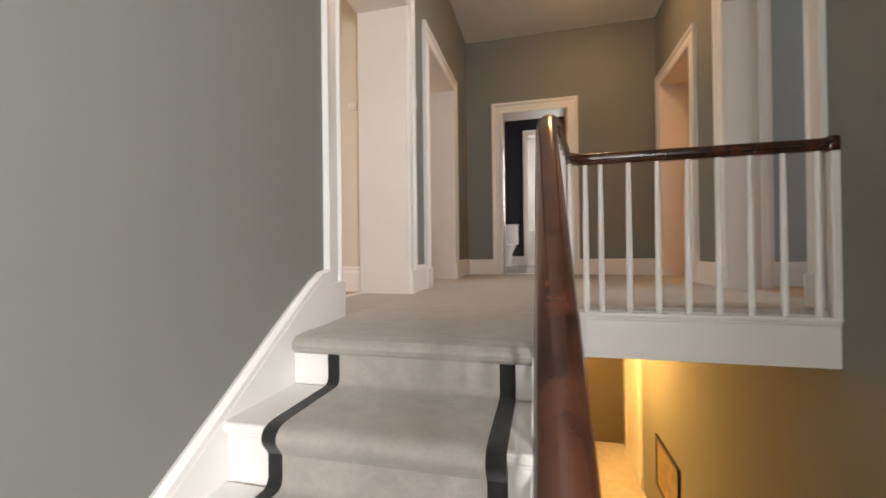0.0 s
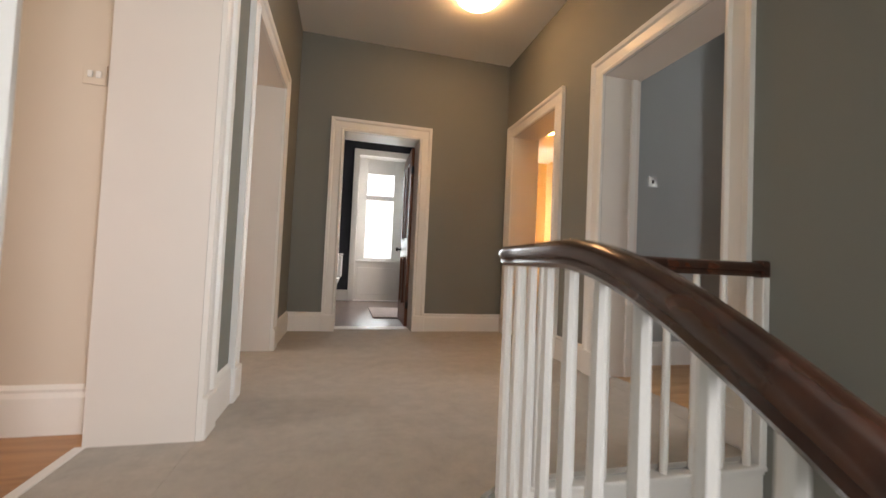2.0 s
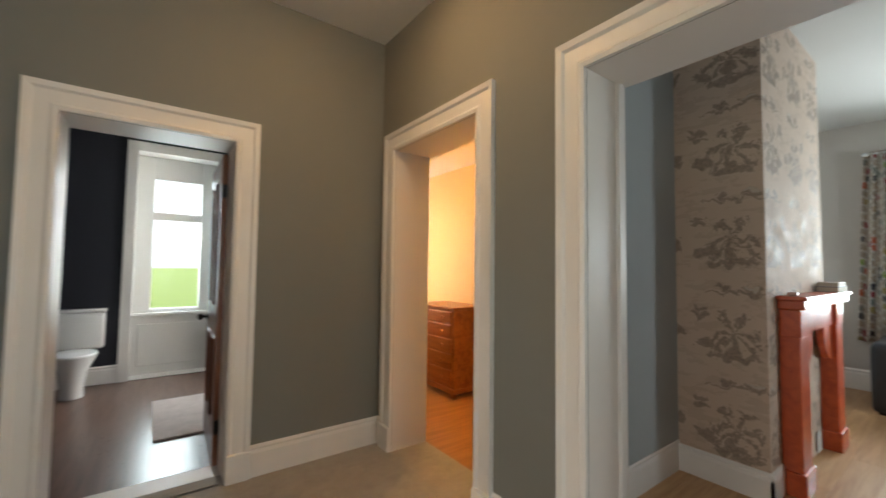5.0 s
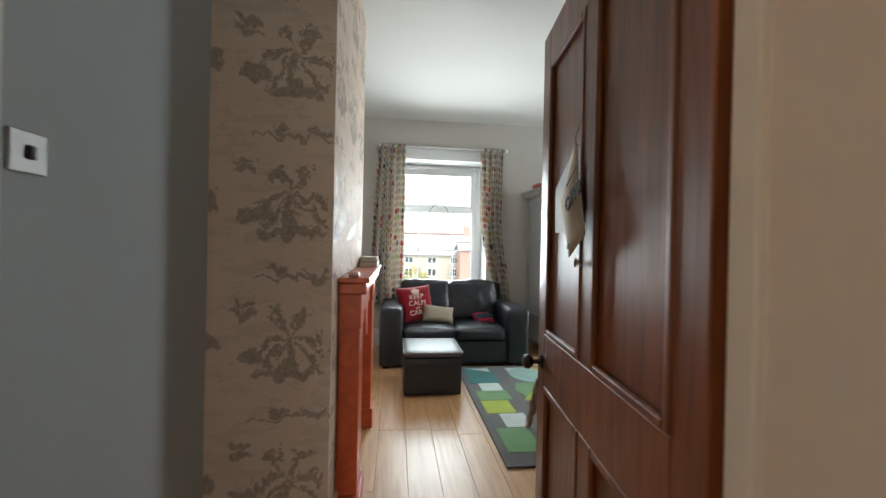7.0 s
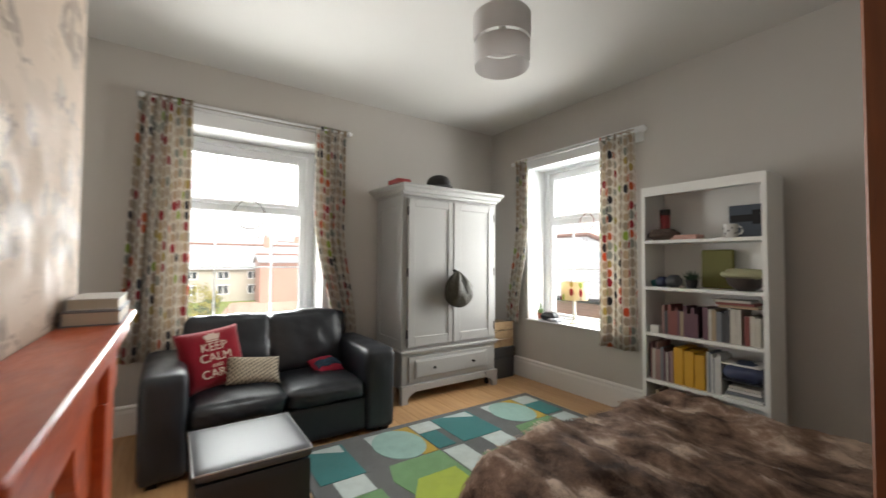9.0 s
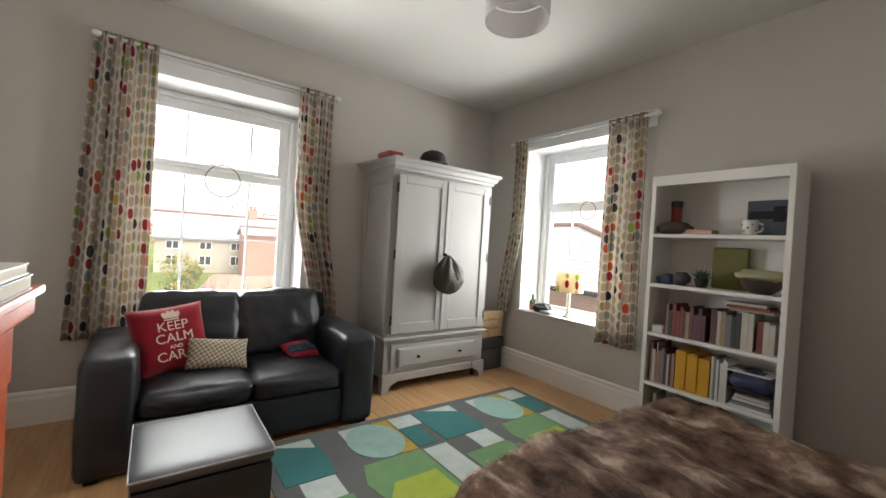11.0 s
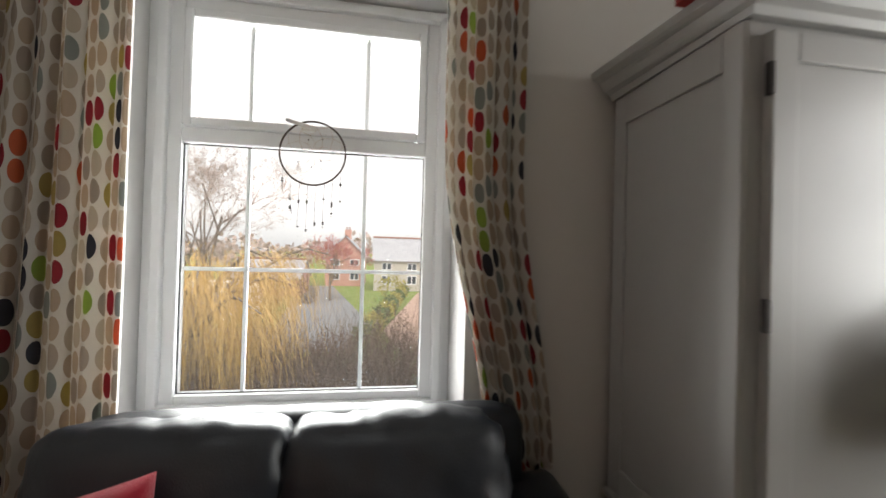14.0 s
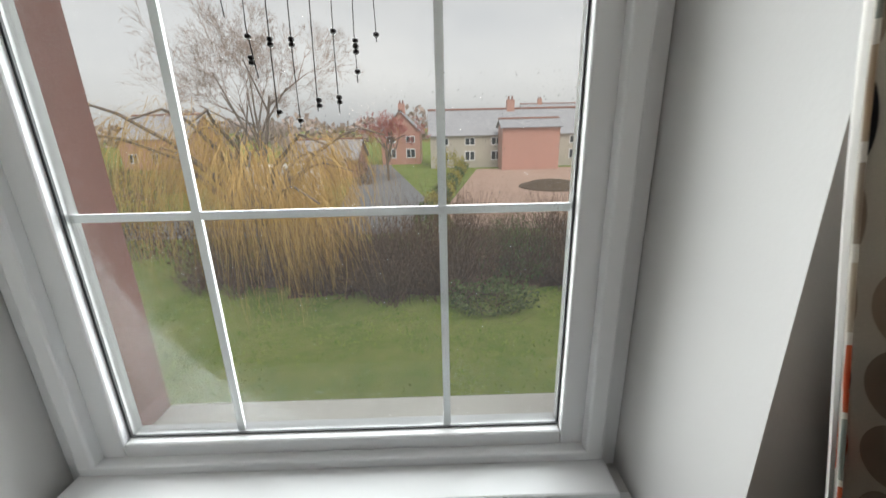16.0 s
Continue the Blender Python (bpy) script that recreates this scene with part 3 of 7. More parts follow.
def toile(name):
    """Wallpaper printed with rows of palms and grazing cattle, with a faint metallic sheen."""
    m, n, l, b = material(name)
    co, sep = n.new("ShaderNodeTexCoord"), n.new("ShaderNodeSeparateXYZ")
    l.new(co.outputs["Object"], sep.inputs[0])
    wob = grain(n, l, 14, 4.0)
    wob2 = grain(n, l, 60, 4.0, 0.7)
    h = val(n, l, "ADD", val(n, l, "ADD", sep.outputs[0], sep.outputs[1]), val(n, l, "MULTIPLY", val(n, l, "SUBTRACT", wob, 0.5), 0.16))
    z = val(n, l, "ADD", sep.outputs[2], val(n, l, "MULTIPLY", val(n, l, "SUBTRACT", grain(n, l, 11, 4.0, 0.6, (1.3, 1.3, 0.8)), 0.5), 0.16))
    PU, PV = 0.52, 0.58
    row = val(n, l, "FLOOR", val(n, l, "DIVIDE", z, PV))
    hh = val(n, l, "ADD", h, 0.34)
    u = val(n, l, "SUBTRACT", val(n, l, "MODULO", hh, PU), PU / 2)
    v = val(n, l, "SUBTRACT", val(n, l, "MODULO", z, PV), 0.36)
    vd = val(n, l, "MULTIPLY_ADD", val(n, l, "MULTIPLY", u, u), 3.6, v)
    ang = val(n, l, "ARCTAN2", vd, u)
    rad = val(n, l, "SQRT", val(n, l, "ADD", val(n, l, "MULTIPLY", u, u), val(n, l, "MULTIPLY", vd, vd)))
    frond = val(n, l, "GREATER_THAN", val(n, l, "ADD", val(n, l, "SINE", val(n, l, "MULTIPLY", ang, 7.0)), val(n, l, "MULTIPLY", val(n, l, "SUBTRACT", wob2, 0.5), 5.0)), 0.15)
    head = val(n, l, "MULTIPLY", frond, val(n, l, "LESS_THAN", rad, val(n, l, "MULTIPLY_ADD", wob2, 0.09, 0.095)))
    trunk = val(n, l, "MULTIPLY", val(n, l, "LESS_THAN", val(n, l, "ABSOLUTE", val(n, l, "ADD", u, val(n, l, "MULTIPLY", v, 0.25))), 0.016),
                val(n, l, "MULTIPLY", val(n, l, "LESS_THAN", v, 0.0), val(n, l, "GREATER_THAN", v, -0.16)))
    def blob(cu, cv, ru, rv, cut):
        a = val(n, l, "DIVIDE", val(n, l, "SUBTRACT", u, cu), ru)
        c = val(n, l, "DIVIDE", val(n, l, "SUBTRACT", v, cv), rv)
        d = val(n, l, "ADD", val(n, l, "MULTIPLY", a, a), val(n, l, "MULTIPLY", c, c))
        return val(n, l, "LESS_THAN", val(n, l, "ADD", d, val(n, l, "MULTIPLY", wob2, cut)), 1.0)
    shapes = [head, trunk, blob(0.0, -0.15, 0.2, 0.035, 1.1), blob(0.16, -0.08, 0.075, 0.05, 0.9), blob(-0.1, -0.305, 0.06, 0.03, 0.7), blob(0.05, -0.30, 0.05, 0.028, 0.7),
              blob(0.0, -0.335, 0.25, 0.012, 0.9), blob(0.2, 0.1, 0.07, 0.03, 0.9), blob(-0.2, -0.03, 0.05, 0.07, 1.2), blob(0.19, 0.14, 0.06, 0.02, 0.9)]
    mask = shapes[0]
    for s in shapes[1:]:
        mask = val(n, l, "MAXIMUM", mask, s)
    cattle = blob(-0.1, -0.295, 0.04, 0.014, 0.5)
    wash = val(n, l, "GREATER_THAN", val(n, l, "ADD", grain(n, l, 5, 5.0, 0.7, (1, 1, 3)), val(n, l, "MULTIPLY", wob2, 0.15)), 0.62)
    c = blend(n, l, grain(n, l, 3), (0.52, 0.41, 0.33), (0.59, 0.48, 0.395))
    c = blend(n, l, val(n, l, "MULTIPLY", wash, 0.25), c, (0.32, 0.255, 0.2))
    c = blend(n, l, val(n, l, "MULTIPLY", mask, val(n, l, "MULTIPLY_ADD", wob2, 0.95, 0.08)), c, (0.14, 0.115, 0.095))
    c = blend(n, l, val(n, l, "MULTIPLY", cattle, 0.8), c, (0.55, 0.49, 0.42))
    l.new(c, b.inputs["Base Color"])
    foil = n.new("ShaderNodeMapRange")
    foil.inputs["From Min"].default_value, foil.inputs["From Max"].default_value = 0.42, 0.70
    l.new(val(n, l, "ADD", grain(n, l, 10, 4.0, 0.6, (1, 1, 0.8)), val(n, l, "MULTIPLY", mask, 0.10)), foil.inputs["Value"])
    l.new(val(n, l, "MULTIPLY_ADD", foil.outputs[0], -0.28, 0.82), b.inputs["Roughness"])
    l.new(val(n, l, "MULTIPLY_ADD", foil.outputs[0], 0.14, 0.04), b.inputs["Specular IOR Level"])
    relief(n, l, b, wob2, 0.25, 0.0015)
    return m


TOILE = toile("toile_wallpaper")
wall("wall_bedroom_north", "x", BX0, BX1, BY1, 4.75, -0.06, HB, [], BEDWALL, WARM, "pale grey painted bedroom wall")
wall("wall_bedroom_south", "x", BX0, 8.3, -0.12, BY0, -3.3, HB + 0.3, [(5.68, 6.95, 0.68, 2.46)], STONE, BEDWALL, "pale grey painted bedroom wall with a deep window", UPVC)
wall("wall_bedroom_east", "y", BY0, 4.75, BX1, 8.02, -3.3, HB + 0.3, [(2.61, 3.91, 0.66, 2.5)], BEDWALL, STONE, "pale grey painted bedroom wall with a deep window", RECESS)
wall("wall_facade_east", "y", -0.12, 4.75, 8.02, 8.25, -3.3, HB + 0.3, [(2.50, 3.88, 0.5, 2.62)], STONE, STONE, "pink painted outer wall round the window", STONE)
structure("ceiling_bedroom", box(BX0, 8.27, -0.12, 4.75, HB + 0.3, HB + 0.4), CEIL, "roof deck over the bedroom", "ceiling")
structure("ceiling_bedroom_plaster", box(BX0, BX1, BY0, BY1, HB, HB + 0.1), CEIL_BED, "off-white painted bedroom ceiling", "ceiling")
# Thin sheet over the wall, with the alcove's shade put into its colour.
structure("wall_alcove", box(BX0, 3.985, 4.592, 4.604, -0.05, HB), ALCOVE_SHADE, "alcove beside the chimney breast, its shade coloured in blue-grey", "wall")
structure("chimney_breast", box(3.98, 5.4, 4.1, 4.605, -0.05, HB), TOILE, "chimney breast papered with a palm and cattle toile", "chimney breast")
structure("floor_bedroom_base", box(2.68, BX1, BY0, BY1, -0.1, -0.012), HALLOAK, "base of the bedroom floor", "floor")
skirting("baseboard_bed_east", "y", BX1, -1, [(BY0, BY1)], 0.23)
skirting("baseboard_bed_south", "x", BY0, 1, [(BX0, BX1)], 0.23)
skirting("baseboard_bed_north", "x", BY1, -1, [(BX0, 3.98), (5.4, BX1)], 0.2)
skirting("baseboard_bed_west", "y", BX0, 1, [(BY0, 3.2), (4.41, BY1)], 0.2)
skirting("baseboard_chimney_face", "x", 4.1, -1, [(3.962, 4.2), (5.3, 5.418)], 0.17)
skirting("baseboard_chimney_side", "y", 3.98, -1, [(4.082, BY1)], 0.17)
skirting("baseboard_chimney_far", "y", 5.4, 1, [(4.082, BY1)], 0.17)


# ---- windows ----
def window(name, m, w0, w1, z0, z1, split, lo_mid, ledge_w, label):
    """A white uPVC window in local (across, outward, up) places: one large light below a small one, with thin glazing bars."""
    ob = tagged(new(name), label, "window", kind="structure")

    def bit(nm, bm, mat, lab="", sm=False):
        bm.transform(m)
        bmesh.ops.recalc_face_normals(bm, faces=bm.faces[:])
        o = put(nm, bm, mat, sm)
        o.parent = ob
        if lab:
            o["label"] = lab
        return o
    f = 0.058
    bm = cuboid(bmesh.new(), w0, w0 + f, 0, 0.07, z0, z1, 0.006, 2)
    cuboid(bm, w1 - f, w1, 0, 0.07, z0, z1, 0.006, 2)
    cuboid(bm, w0 + f, w1 - f, 0, 0.07, z0, z0 + 0.04, 0.006, 2)
    cuboid(bm, w0 + f, w1 - f, 0, 0.07, z1 - f, z1, 0.006, 2)
    cuboid(bm, w0 + f, w1 - f, 0, 0.07, split, split + 0.065, 0.006, 2)
    bit("window_frame", bm, UPVC, "white uPVC frame")
    s = 0.038
    a0, a1, b0, b1 = w0 + f + 0.002, w1 - f - 0.002, split + 0.067, z1 - f - 0.002
    bm = cuboid(bmesh.new(), a0, a0 + s, -0.018, 0.05, b0, b1, 0.008, 2)
    cuboid(bm, a1 - s, a1, -0.018, 0.05, b0, b1, 0.008, 2)
    cuboid(bm, a0 + s, a1 - s, -0.018, 0.05, b0, b0 + s, 0.008, 2)
    cuboid(bm, a0 + s, a1 - s, -0.018, 0.05, b1 - s, b1, 0.008, 2)
    sash = bit("sash", bm, UPVC, "white top-hung sash")
    mid = (w0 + w1) / 2
    bm = cuboid(bmesh.new(), mid - 0.03, mid + 0.03, -0.03, -0.016, b0 + 0.008, b0 + 0.034, 0.005, 2)
    cuboid(bm, mid - 0.012, mid + 0.10, -0.052, -0.03, b0 + 0.014, b0 + 0.03, 0.006, 2, Matrix.Translation((mid, 0, b0)) @ Matrix.Rotation(radians(-14), 4, "Y") @ Matrix.Translation((-mid, 0, -b0)))
    bit("handle", bm, PLASTIC, "white window handle")
    g0, g1 = w0 + f - 0.004, w1 - f + 0.004
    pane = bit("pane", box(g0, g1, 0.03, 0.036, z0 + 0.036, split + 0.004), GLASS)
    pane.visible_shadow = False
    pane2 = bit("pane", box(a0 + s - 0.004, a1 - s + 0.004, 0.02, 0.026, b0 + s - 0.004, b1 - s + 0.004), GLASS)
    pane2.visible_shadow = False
    gasket = paint(name + "_gasket", (0.06, 0.06, 0.065), 0.6)
    bm = bmesh.new()
    for x0, x1, c0, c1 in ((g0 + 0.003, g0 + 0.009, z0 + 0.04, split), (g1 - 0.009, g1 - 0.003, z0 + 0.04, split), (g0 + 0.009, g1 - 0.009, z0 + 0.039, z0 + 0.044), (g0 + 0.009, g1 - 0.009, split - 0.006, split - 0.001)):
        cuboid(bm, x0, x1, 0.024, 0.03, c0, c1)
    bit("gasket", bm, gasket, "dark rubber glazing seal")
    t = 0.0085
    for k in (0.262, 0.745):
        x = g0 + (g1 - g0) * k
        bit("glazing_bar", box(x - t, x + t, 0.0375, 0.046, z0 + 0.04, split - 0.001), UPVC)
        x = a0 + s + (a1 - a0 - 2 * s) * (0.24 if k < 0.5 else 0.765)
        bit("glazing_bar", box(x - t, x + t, 0.0275, 0.036, b0 + s, b1 - s), UPVC)
    bit("glazing_bar", box(g0 + 0.008, g1 - 0.008, 0.0385, 0.045, lo_mid - t, lo_mid + t), UPVC)
    bm = cuboid(bmesh.new(), w0 - 0.04, w1 + 0.04, -0.12, 0.0, z0 - 0.045, z0 - 0.018, 0.006, 2)
    bit("sill", bm, UPVC, "white window sill")
    bm = cuboid(bmesh.new(), w0 - 0.035, w1 + 0.035, -0.03, 0.012, z0 - 0.02, z0 + 0.006, 0.005, 2)
    for x0, x1 in ((w0 - 0.035, w0 + 0.006), (w1 - 0.006, w1 + 0.035)):
        cuboid(bm, x0, x1, -0.03, 0.012, z0, z1 + 0.02, 0.006, 2)
    cuboid(bm, w0 - 0.03, w1 + 0.03, -0.03, 0.012, z1 - 0.006, z1 + 0.03, 0.005, 2)
    bit("bead", bm, UPVC, "white trim round the frame")
    return ob


EAST = Matrix(((0, 1, 0, 7.955), (1, 0, 0, 0), (0, 0, 1, 0), (0, 0, 0, 1)))
SOUTH = Matrix(((1, 0, 0, 0), (0, -1, 0, 0.07), (0, 0, 1, 0), (0, 0, 0, 1)))
window("window_1", EAST, 2.685, 3.835, 0.712, 2.45, 1.825, 1.287, 0.3, "white uPVC window with glazing bars and a top-hung light, closed")
window("window_2", SOUTH, 5.74, 6.905, 0.712, 2.43, 1.80, 1.28, 0.3, "white uPVC side window with glazing bars, closed")
bm = box(7.945, 8.016, 2.612, 2.69, 0.662, 2.498)
cuboid(bm, 7.945, 8.016, 3.83, 3.908, 0.662, 2.498)
cuboid(bm, 7.945, 8.016, 2.69, 3.83, 2.445, 2.498)
cuboid(bm, 7.945, 8.016, 2.69, 3.83, 0.662, 0.715)
structure("trim_jamb_east", bm, UPVC, "white packing between the window frame and its opening", "trim")
bm = box(5.682, 5.745, -0.03, 0.062, 0.684, 2.458)
cuboid(bm, 6.90, 6.948, -0.03, 0.062, 0.684, 2.458)
cuboid(bm, 5.745, 6.90, -0.03, 0.062, 2.425, 2.458)
structure("trim_jamb_south", bm, UPVC, "white packing between the window frame and its opening", "trim")
structure("sill_inner_east", box(7.575, 7.86, 2.615, 3.905, 0.661, 0.668), UPVC, "white painted inner window ledge", "window sill")
structure("sill_inner_south", box(5.66, 6.97, 0.19, 0.405, 0.682, 0.697, 0.005, 2), UPVC, "white painted inner window ledge", "window sill")
structure("sill_outer_east", box(8.026, 8.255, 2.502, 3.878, 0.5, 0.635, 0.012, 2), LEDGE, "weathered cream painted stone window ledge", "window sill")
for nm, ax, pl, o, h0, h1, zb in (("trim_pelmet_east", "y", BX1, -1, 2.5, 4.0, 2.5), ("trim_pelmet_south", "x", BY0, 1, 5.55, 7.1, 2.45)):
    bm = bmesh.new()
    a, b = sorted((pl, pl + o * 0.018))
    c, d = sorted((pl, pl + o * 0.03))
    cuboid(bm, *((h0, h1, a, b) if ax == "x" else (a, b, h0, h1)), zb, zb + 0.12, 0.004, 1)
    cuboid(bm, *((h0 - 0.01, h1 + 0.01, c, d) if ax == "x" else (c, d, h0 - 0.01, h1 + 0.01)), zb + 0.12, zb + 0.142, 0.006, 2)
    structure(nm, bm, UPVC, "white painted board over the window", "trim")

# ---- bedroom door, open ----
def panelled_door(name, hinge, free, z0, z1, th, mat, label, knob_mat):
    hx, hy = hinge
    d = Vector((free[0] - hx, free[1] - hy))
    w = d.length
    ang = math.atan2(d.y, d.x)
    ob = thing(name, (hx, hy, z0), label, "door")
    m = Matrix.Translation((hx, hy, 0)) @ Matrix.Rotation(ang, 4, "Z")
    st, mid = 0.088, 0.075

    def bit(nm, bm, mt, parent, lab="", sm=False):
        bm.transform(m)
        return part(nm, bm, mt, parent, lab, sm)
    h = z1 - z0
    rails = ((0, 0.22), (0.82, 1.01), (h - 0.13, h))
    for x0, x1 in ((0, st), (w - st, w), (w / 2 - mid / 2, w / 2 + mid / 2)):
        segs = ((z0, z1),) if x0 != w / 2 - mid / 2 else ((z0 + 0.22, z0 + 0.82), (z0 + 1.01, z1 - 0.13))
        for a, b in segs:
            bit("stile", box(x0, x1, -th / 2, th / 2, a, b, 0.003, 1), mat, ob)
    for a, b in rails:
        bit("rail", box(st, w - st, -th / 2, th / 2, z0 + a, z0 + b, 0.003, 1), mat, ob)
    for x0, x1 in ((st, w / 2 - mid / 2), (w / 2 + mid / 2, w - st)):
        for a, b in ((0.22, 0.82), (1.01, h - 0.13)):
            bit("panel", box(x0, x1, -0.008, 0.008, z0 + a, z0 + b), mat, ob)
            bm = bmesh.new()
            for s in (-1, 1):
                y0, y1 = sorted((s * 0.008, s * (th / 2 + 0.004)))
                pr = [(0, 0), (0.006, 0), (0.022, 1), (0, 1)]
                g = 0.022
                for c0, c1, e0, e1 in ((x0, x0 + g, z0 + a, z0 + b), (x1 - g, x1, z0 + a, z0 + b), (x0 + g, x1 - g, z0 + a, z0 + a + g), (x0 + g, x1 - g, z0 + b - g, z0 + b)):
                    cuboid(bm, c0, c1, y0, y1, e0, e1, 0.006, 2)
            bit("moulding", bm, mat, ob)
    for s in (-1, 1):
        k = bmesh.new()
        lathe(k, [(0.026, 0), (0.026, 0.006), (0.010, 0.012), (0.009, 0.03), (0.02, 0.04), (0.027, 0.052), (0.024, 0.066), (0.010, 0.072)], 16, Matrix.Translation((w - 0.06, s * th / 2, z0 + 0.9)) @ Matrix.Rotation(radians(-90 * s), 4, "X"))
        bit("knob", k, knob_mat, ob, "dark metal knob", True)
    for z in (z0 + 0.25, z0 + h - 0.25):
        bit("hinge", box(-0.012, 0.002, -th / 2 - 0.008, th / 2 - 0.004, z - 0.045, z + 0.045, 0.003, 1), IRON, ob)
    return ob


panelled_door("door_1", (2.80, 3.372), (3.76, 3.262), 0.008, 2.13, 0.042, DOORWOOD, "brown varnished four-panel bedroom door standing open", IRON)
panelled_door("door_2", (1.475, 6.38), (1.50, 7.14), 0.004, 2.07, 0.04, DOORWOOD, "brown varnished panelled bathroom door standing open", IRON)

# ---- fireplace surround ----
fire = thing("fireplace_surround", (4.8, 4.1, 0), "red-orange stained wooden fire surround with a plain mantel shelf", "fireplace")
part("mantel_shelf", box(4.145, 5.52, 3.955, 4.099, 1.151, 1.175, 0.005, 2), SURROUND, fire)
part("cornice", box(4.165, 5.495, 3.970, 4.099, 1.095, 1.151, 0.008, 2), SURROUND, fire)
part("frieze", box(4.395, 5.205, 4.02, 4.099, 0.93, 1.095, 0.004, 1), SURROUND, fire)
for x in (4.19, 5.21):
    part("leg", box(x, x + 0.2, 4.0, 4.099, 0.14, 0.93, 0.004, 1), SURROUND, fire)
    part("capital", box(x - 0.004, x + 0.204, 3.995, 4.0985, 0.93, 1.094, 0.004, 1), SURROUND, fire)
    part("plinth", box(x - 0.015, x + 0.215, 3.985, 4.099, 0.0, 0.14, 0.006, 2), SURROUND, fire)
for s, x in ((1, 4.391), (-1, 5.209)):
    pts = [(x, 0.93), (x, 0.68)] + [(x + s * (0.26 * math.sin(a)), 0.68 + 0.25 * (1 - math.cos(a))) for a in [math.pi / 2 * i / 8 for i in range(1, 9)]]
    part("bracket", prism(bmesh.new(), pts if s > 0 else pts[::-1], 1, 4.03, 4.07), SURROUND, fire, "curved corner bracket")

# ---- sofa ----
def cushion(bm, x0, x1, y0, y1, z0, z1, r, puff=0.02, seg=4, wrinkle=0.004, m=None, seed=0.0, n=10):
    """A soft block: rounded, bulging and a little wrinkled."""
    t = bmesh.new()
    bmesh.ops.create_cube(t, size=2.0)
    bmesh.ops.subdivide_edges(t, edges=t.edges[:], cuts=n, use_grid_fill=True)
    hx, hy, hz = (x1 - x0) / 2, (y1 - y0) / 2, (z1 - z0) / 2
    c = Vector(((x0 + x1) / 2, (y0 + y1) / 2, (z0 + z1) / 2))
    for v in t.verts:
        p = v.co.copy()
        q = Vector((p.x * hx, p.y * hy, p.z * hz))
        core = Vector((max(-hx + r, min(hx - r, q.x)), max(-hy + r, min(hy - r, q.y)), max(-hz + r, min(hz - r, q.z))))
        d = q - core
        if d.length > 1e-6:
            q = core + d.normalized() * min(d.length, r)
        b = [1 - abs(p[i]) ** 2.2 for i in range(3)]
        for i in range(3):
            j, k = (i + 1) % 3, (i + 2) % 3
            if abs(p[i]) > 0.999:
                q[i] += math.copysign(puff * b[j] * b[k], p[i])
        w = noise.noise(Vector((q.x * 6, q.y * 9, q.z * 9)) + Vector((seed, seed * 1.7, 3.1)))
        w2 = 0.5 - abs(noise.noise(Vector((q.x * 9 + q.y * 6, q.y * 21, q.z * 20)) + Vector((seed, 1.0, seed)))) * 2
        q += q.normalized() * (w * wrinkle * 1.6 + w2 * wrinkle * 0.8)
        v.co = q + c
    if m is not None:
        t.transform(m)
    merge(bm, t)
    return bm


sofa = thing("sofa", (7.0, 3.16, 0), "black leather two-seater sofa below the window", "sofa")
part("base", cushion(bmesh.new(), 6.60, 7.45, 2.56, 3.76, 0.03, 0.30, 0.03, 0.006, wrinkle=0.002), LEATHER, sofa, "", True, 60)
for i, (y0, y1) in enumerate(((2.325, 2.575), (3.745, 3.995))):
    part("arm", cushion(bmesh.new(), 6.57, 7.46, y0, y1, 0.02, 0.655, 0.042, 0.010, wrinkle=0.005, seed=3.0 + i, n=14), LEATHER, sofa, "padded square arm", True, 60)
part("backrest", cushion(bmesh.new(), 7.34, 7.49, 2.46, 3.755, 0.04, 0.885, 0.05, 0.01, wrinkle=0.003, n=14), LEATHER, sofa, "", True, 60)
for i, (y0, y1) in enumerate(((2.58, 3.158), (3.163, 3.742))):
    sc = part("seat_cushion", cushion(bmesh.new(), 6.585, 7.24, y0, y1, 0.285, 0.43, 0.045, 0.03, wrinkle=0.008, seed=7.3 + 4 * i, n=26), LEATHER, sofa, "creased black leather seat cushion", True, 60)
    part("piping", sweep(bmesh.new(), [(6.60 + (0.62 if k in (2, 3) else 0), (y0 + 0.02, y1 - 0.02)[k in (1, 2)], 0.405) for k in range(4)], ring(0.004, 6), True), LEATHER, sc)
    mt = Matrix.Translation((7.24, 0, 0.42)) @ Matrix.Rotation(radians(11), 4, "Y") @ Matrix.Translation((-7.24, 0, -0.42))
    bc = part("back_cushion", cushion(bmesh.new(), 7.12, 7.32, y0 - 0.01, y1 + 0.01, 0.41, 0.90, 0.05, 0.03, wrinkle=0.011, m=mt, seed=1.9 + 5 * i, n=20), LEATHER, sofa, "slumped black leather back cushion", True, 60)
for x in (6.63, 7.40):
    for y in (2.40, 3.92):
        part("foot", box(x - 0.03, x + 0.03, y - 0.03, y + 0.03, 0, 0.03), IRON, sofa)

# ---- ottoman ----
# Same black leather, its colour lightened for the window's sheen on the lid.
LID_SHEEN_LEATHER = paint("black_leather_lid_sheen", (0.045, 0.05, 0.06), 0.5, var=0.2, scale=8, fine=220, bump=0.3, gloss_var=0.12, spec=0.9)
ott = thing("ottoman", (6.06, 3.485, 0), "black leather cube storage ottoman with a shiny padded lid", "ottoman")
part("body", cushion(bmesh.new(), 5.784, 6.336, 3.224, 3.746, 0.0, 0.335, 0.02, 0.004, wrinkle=0.002), LEATHER, ott, "", True, 60)
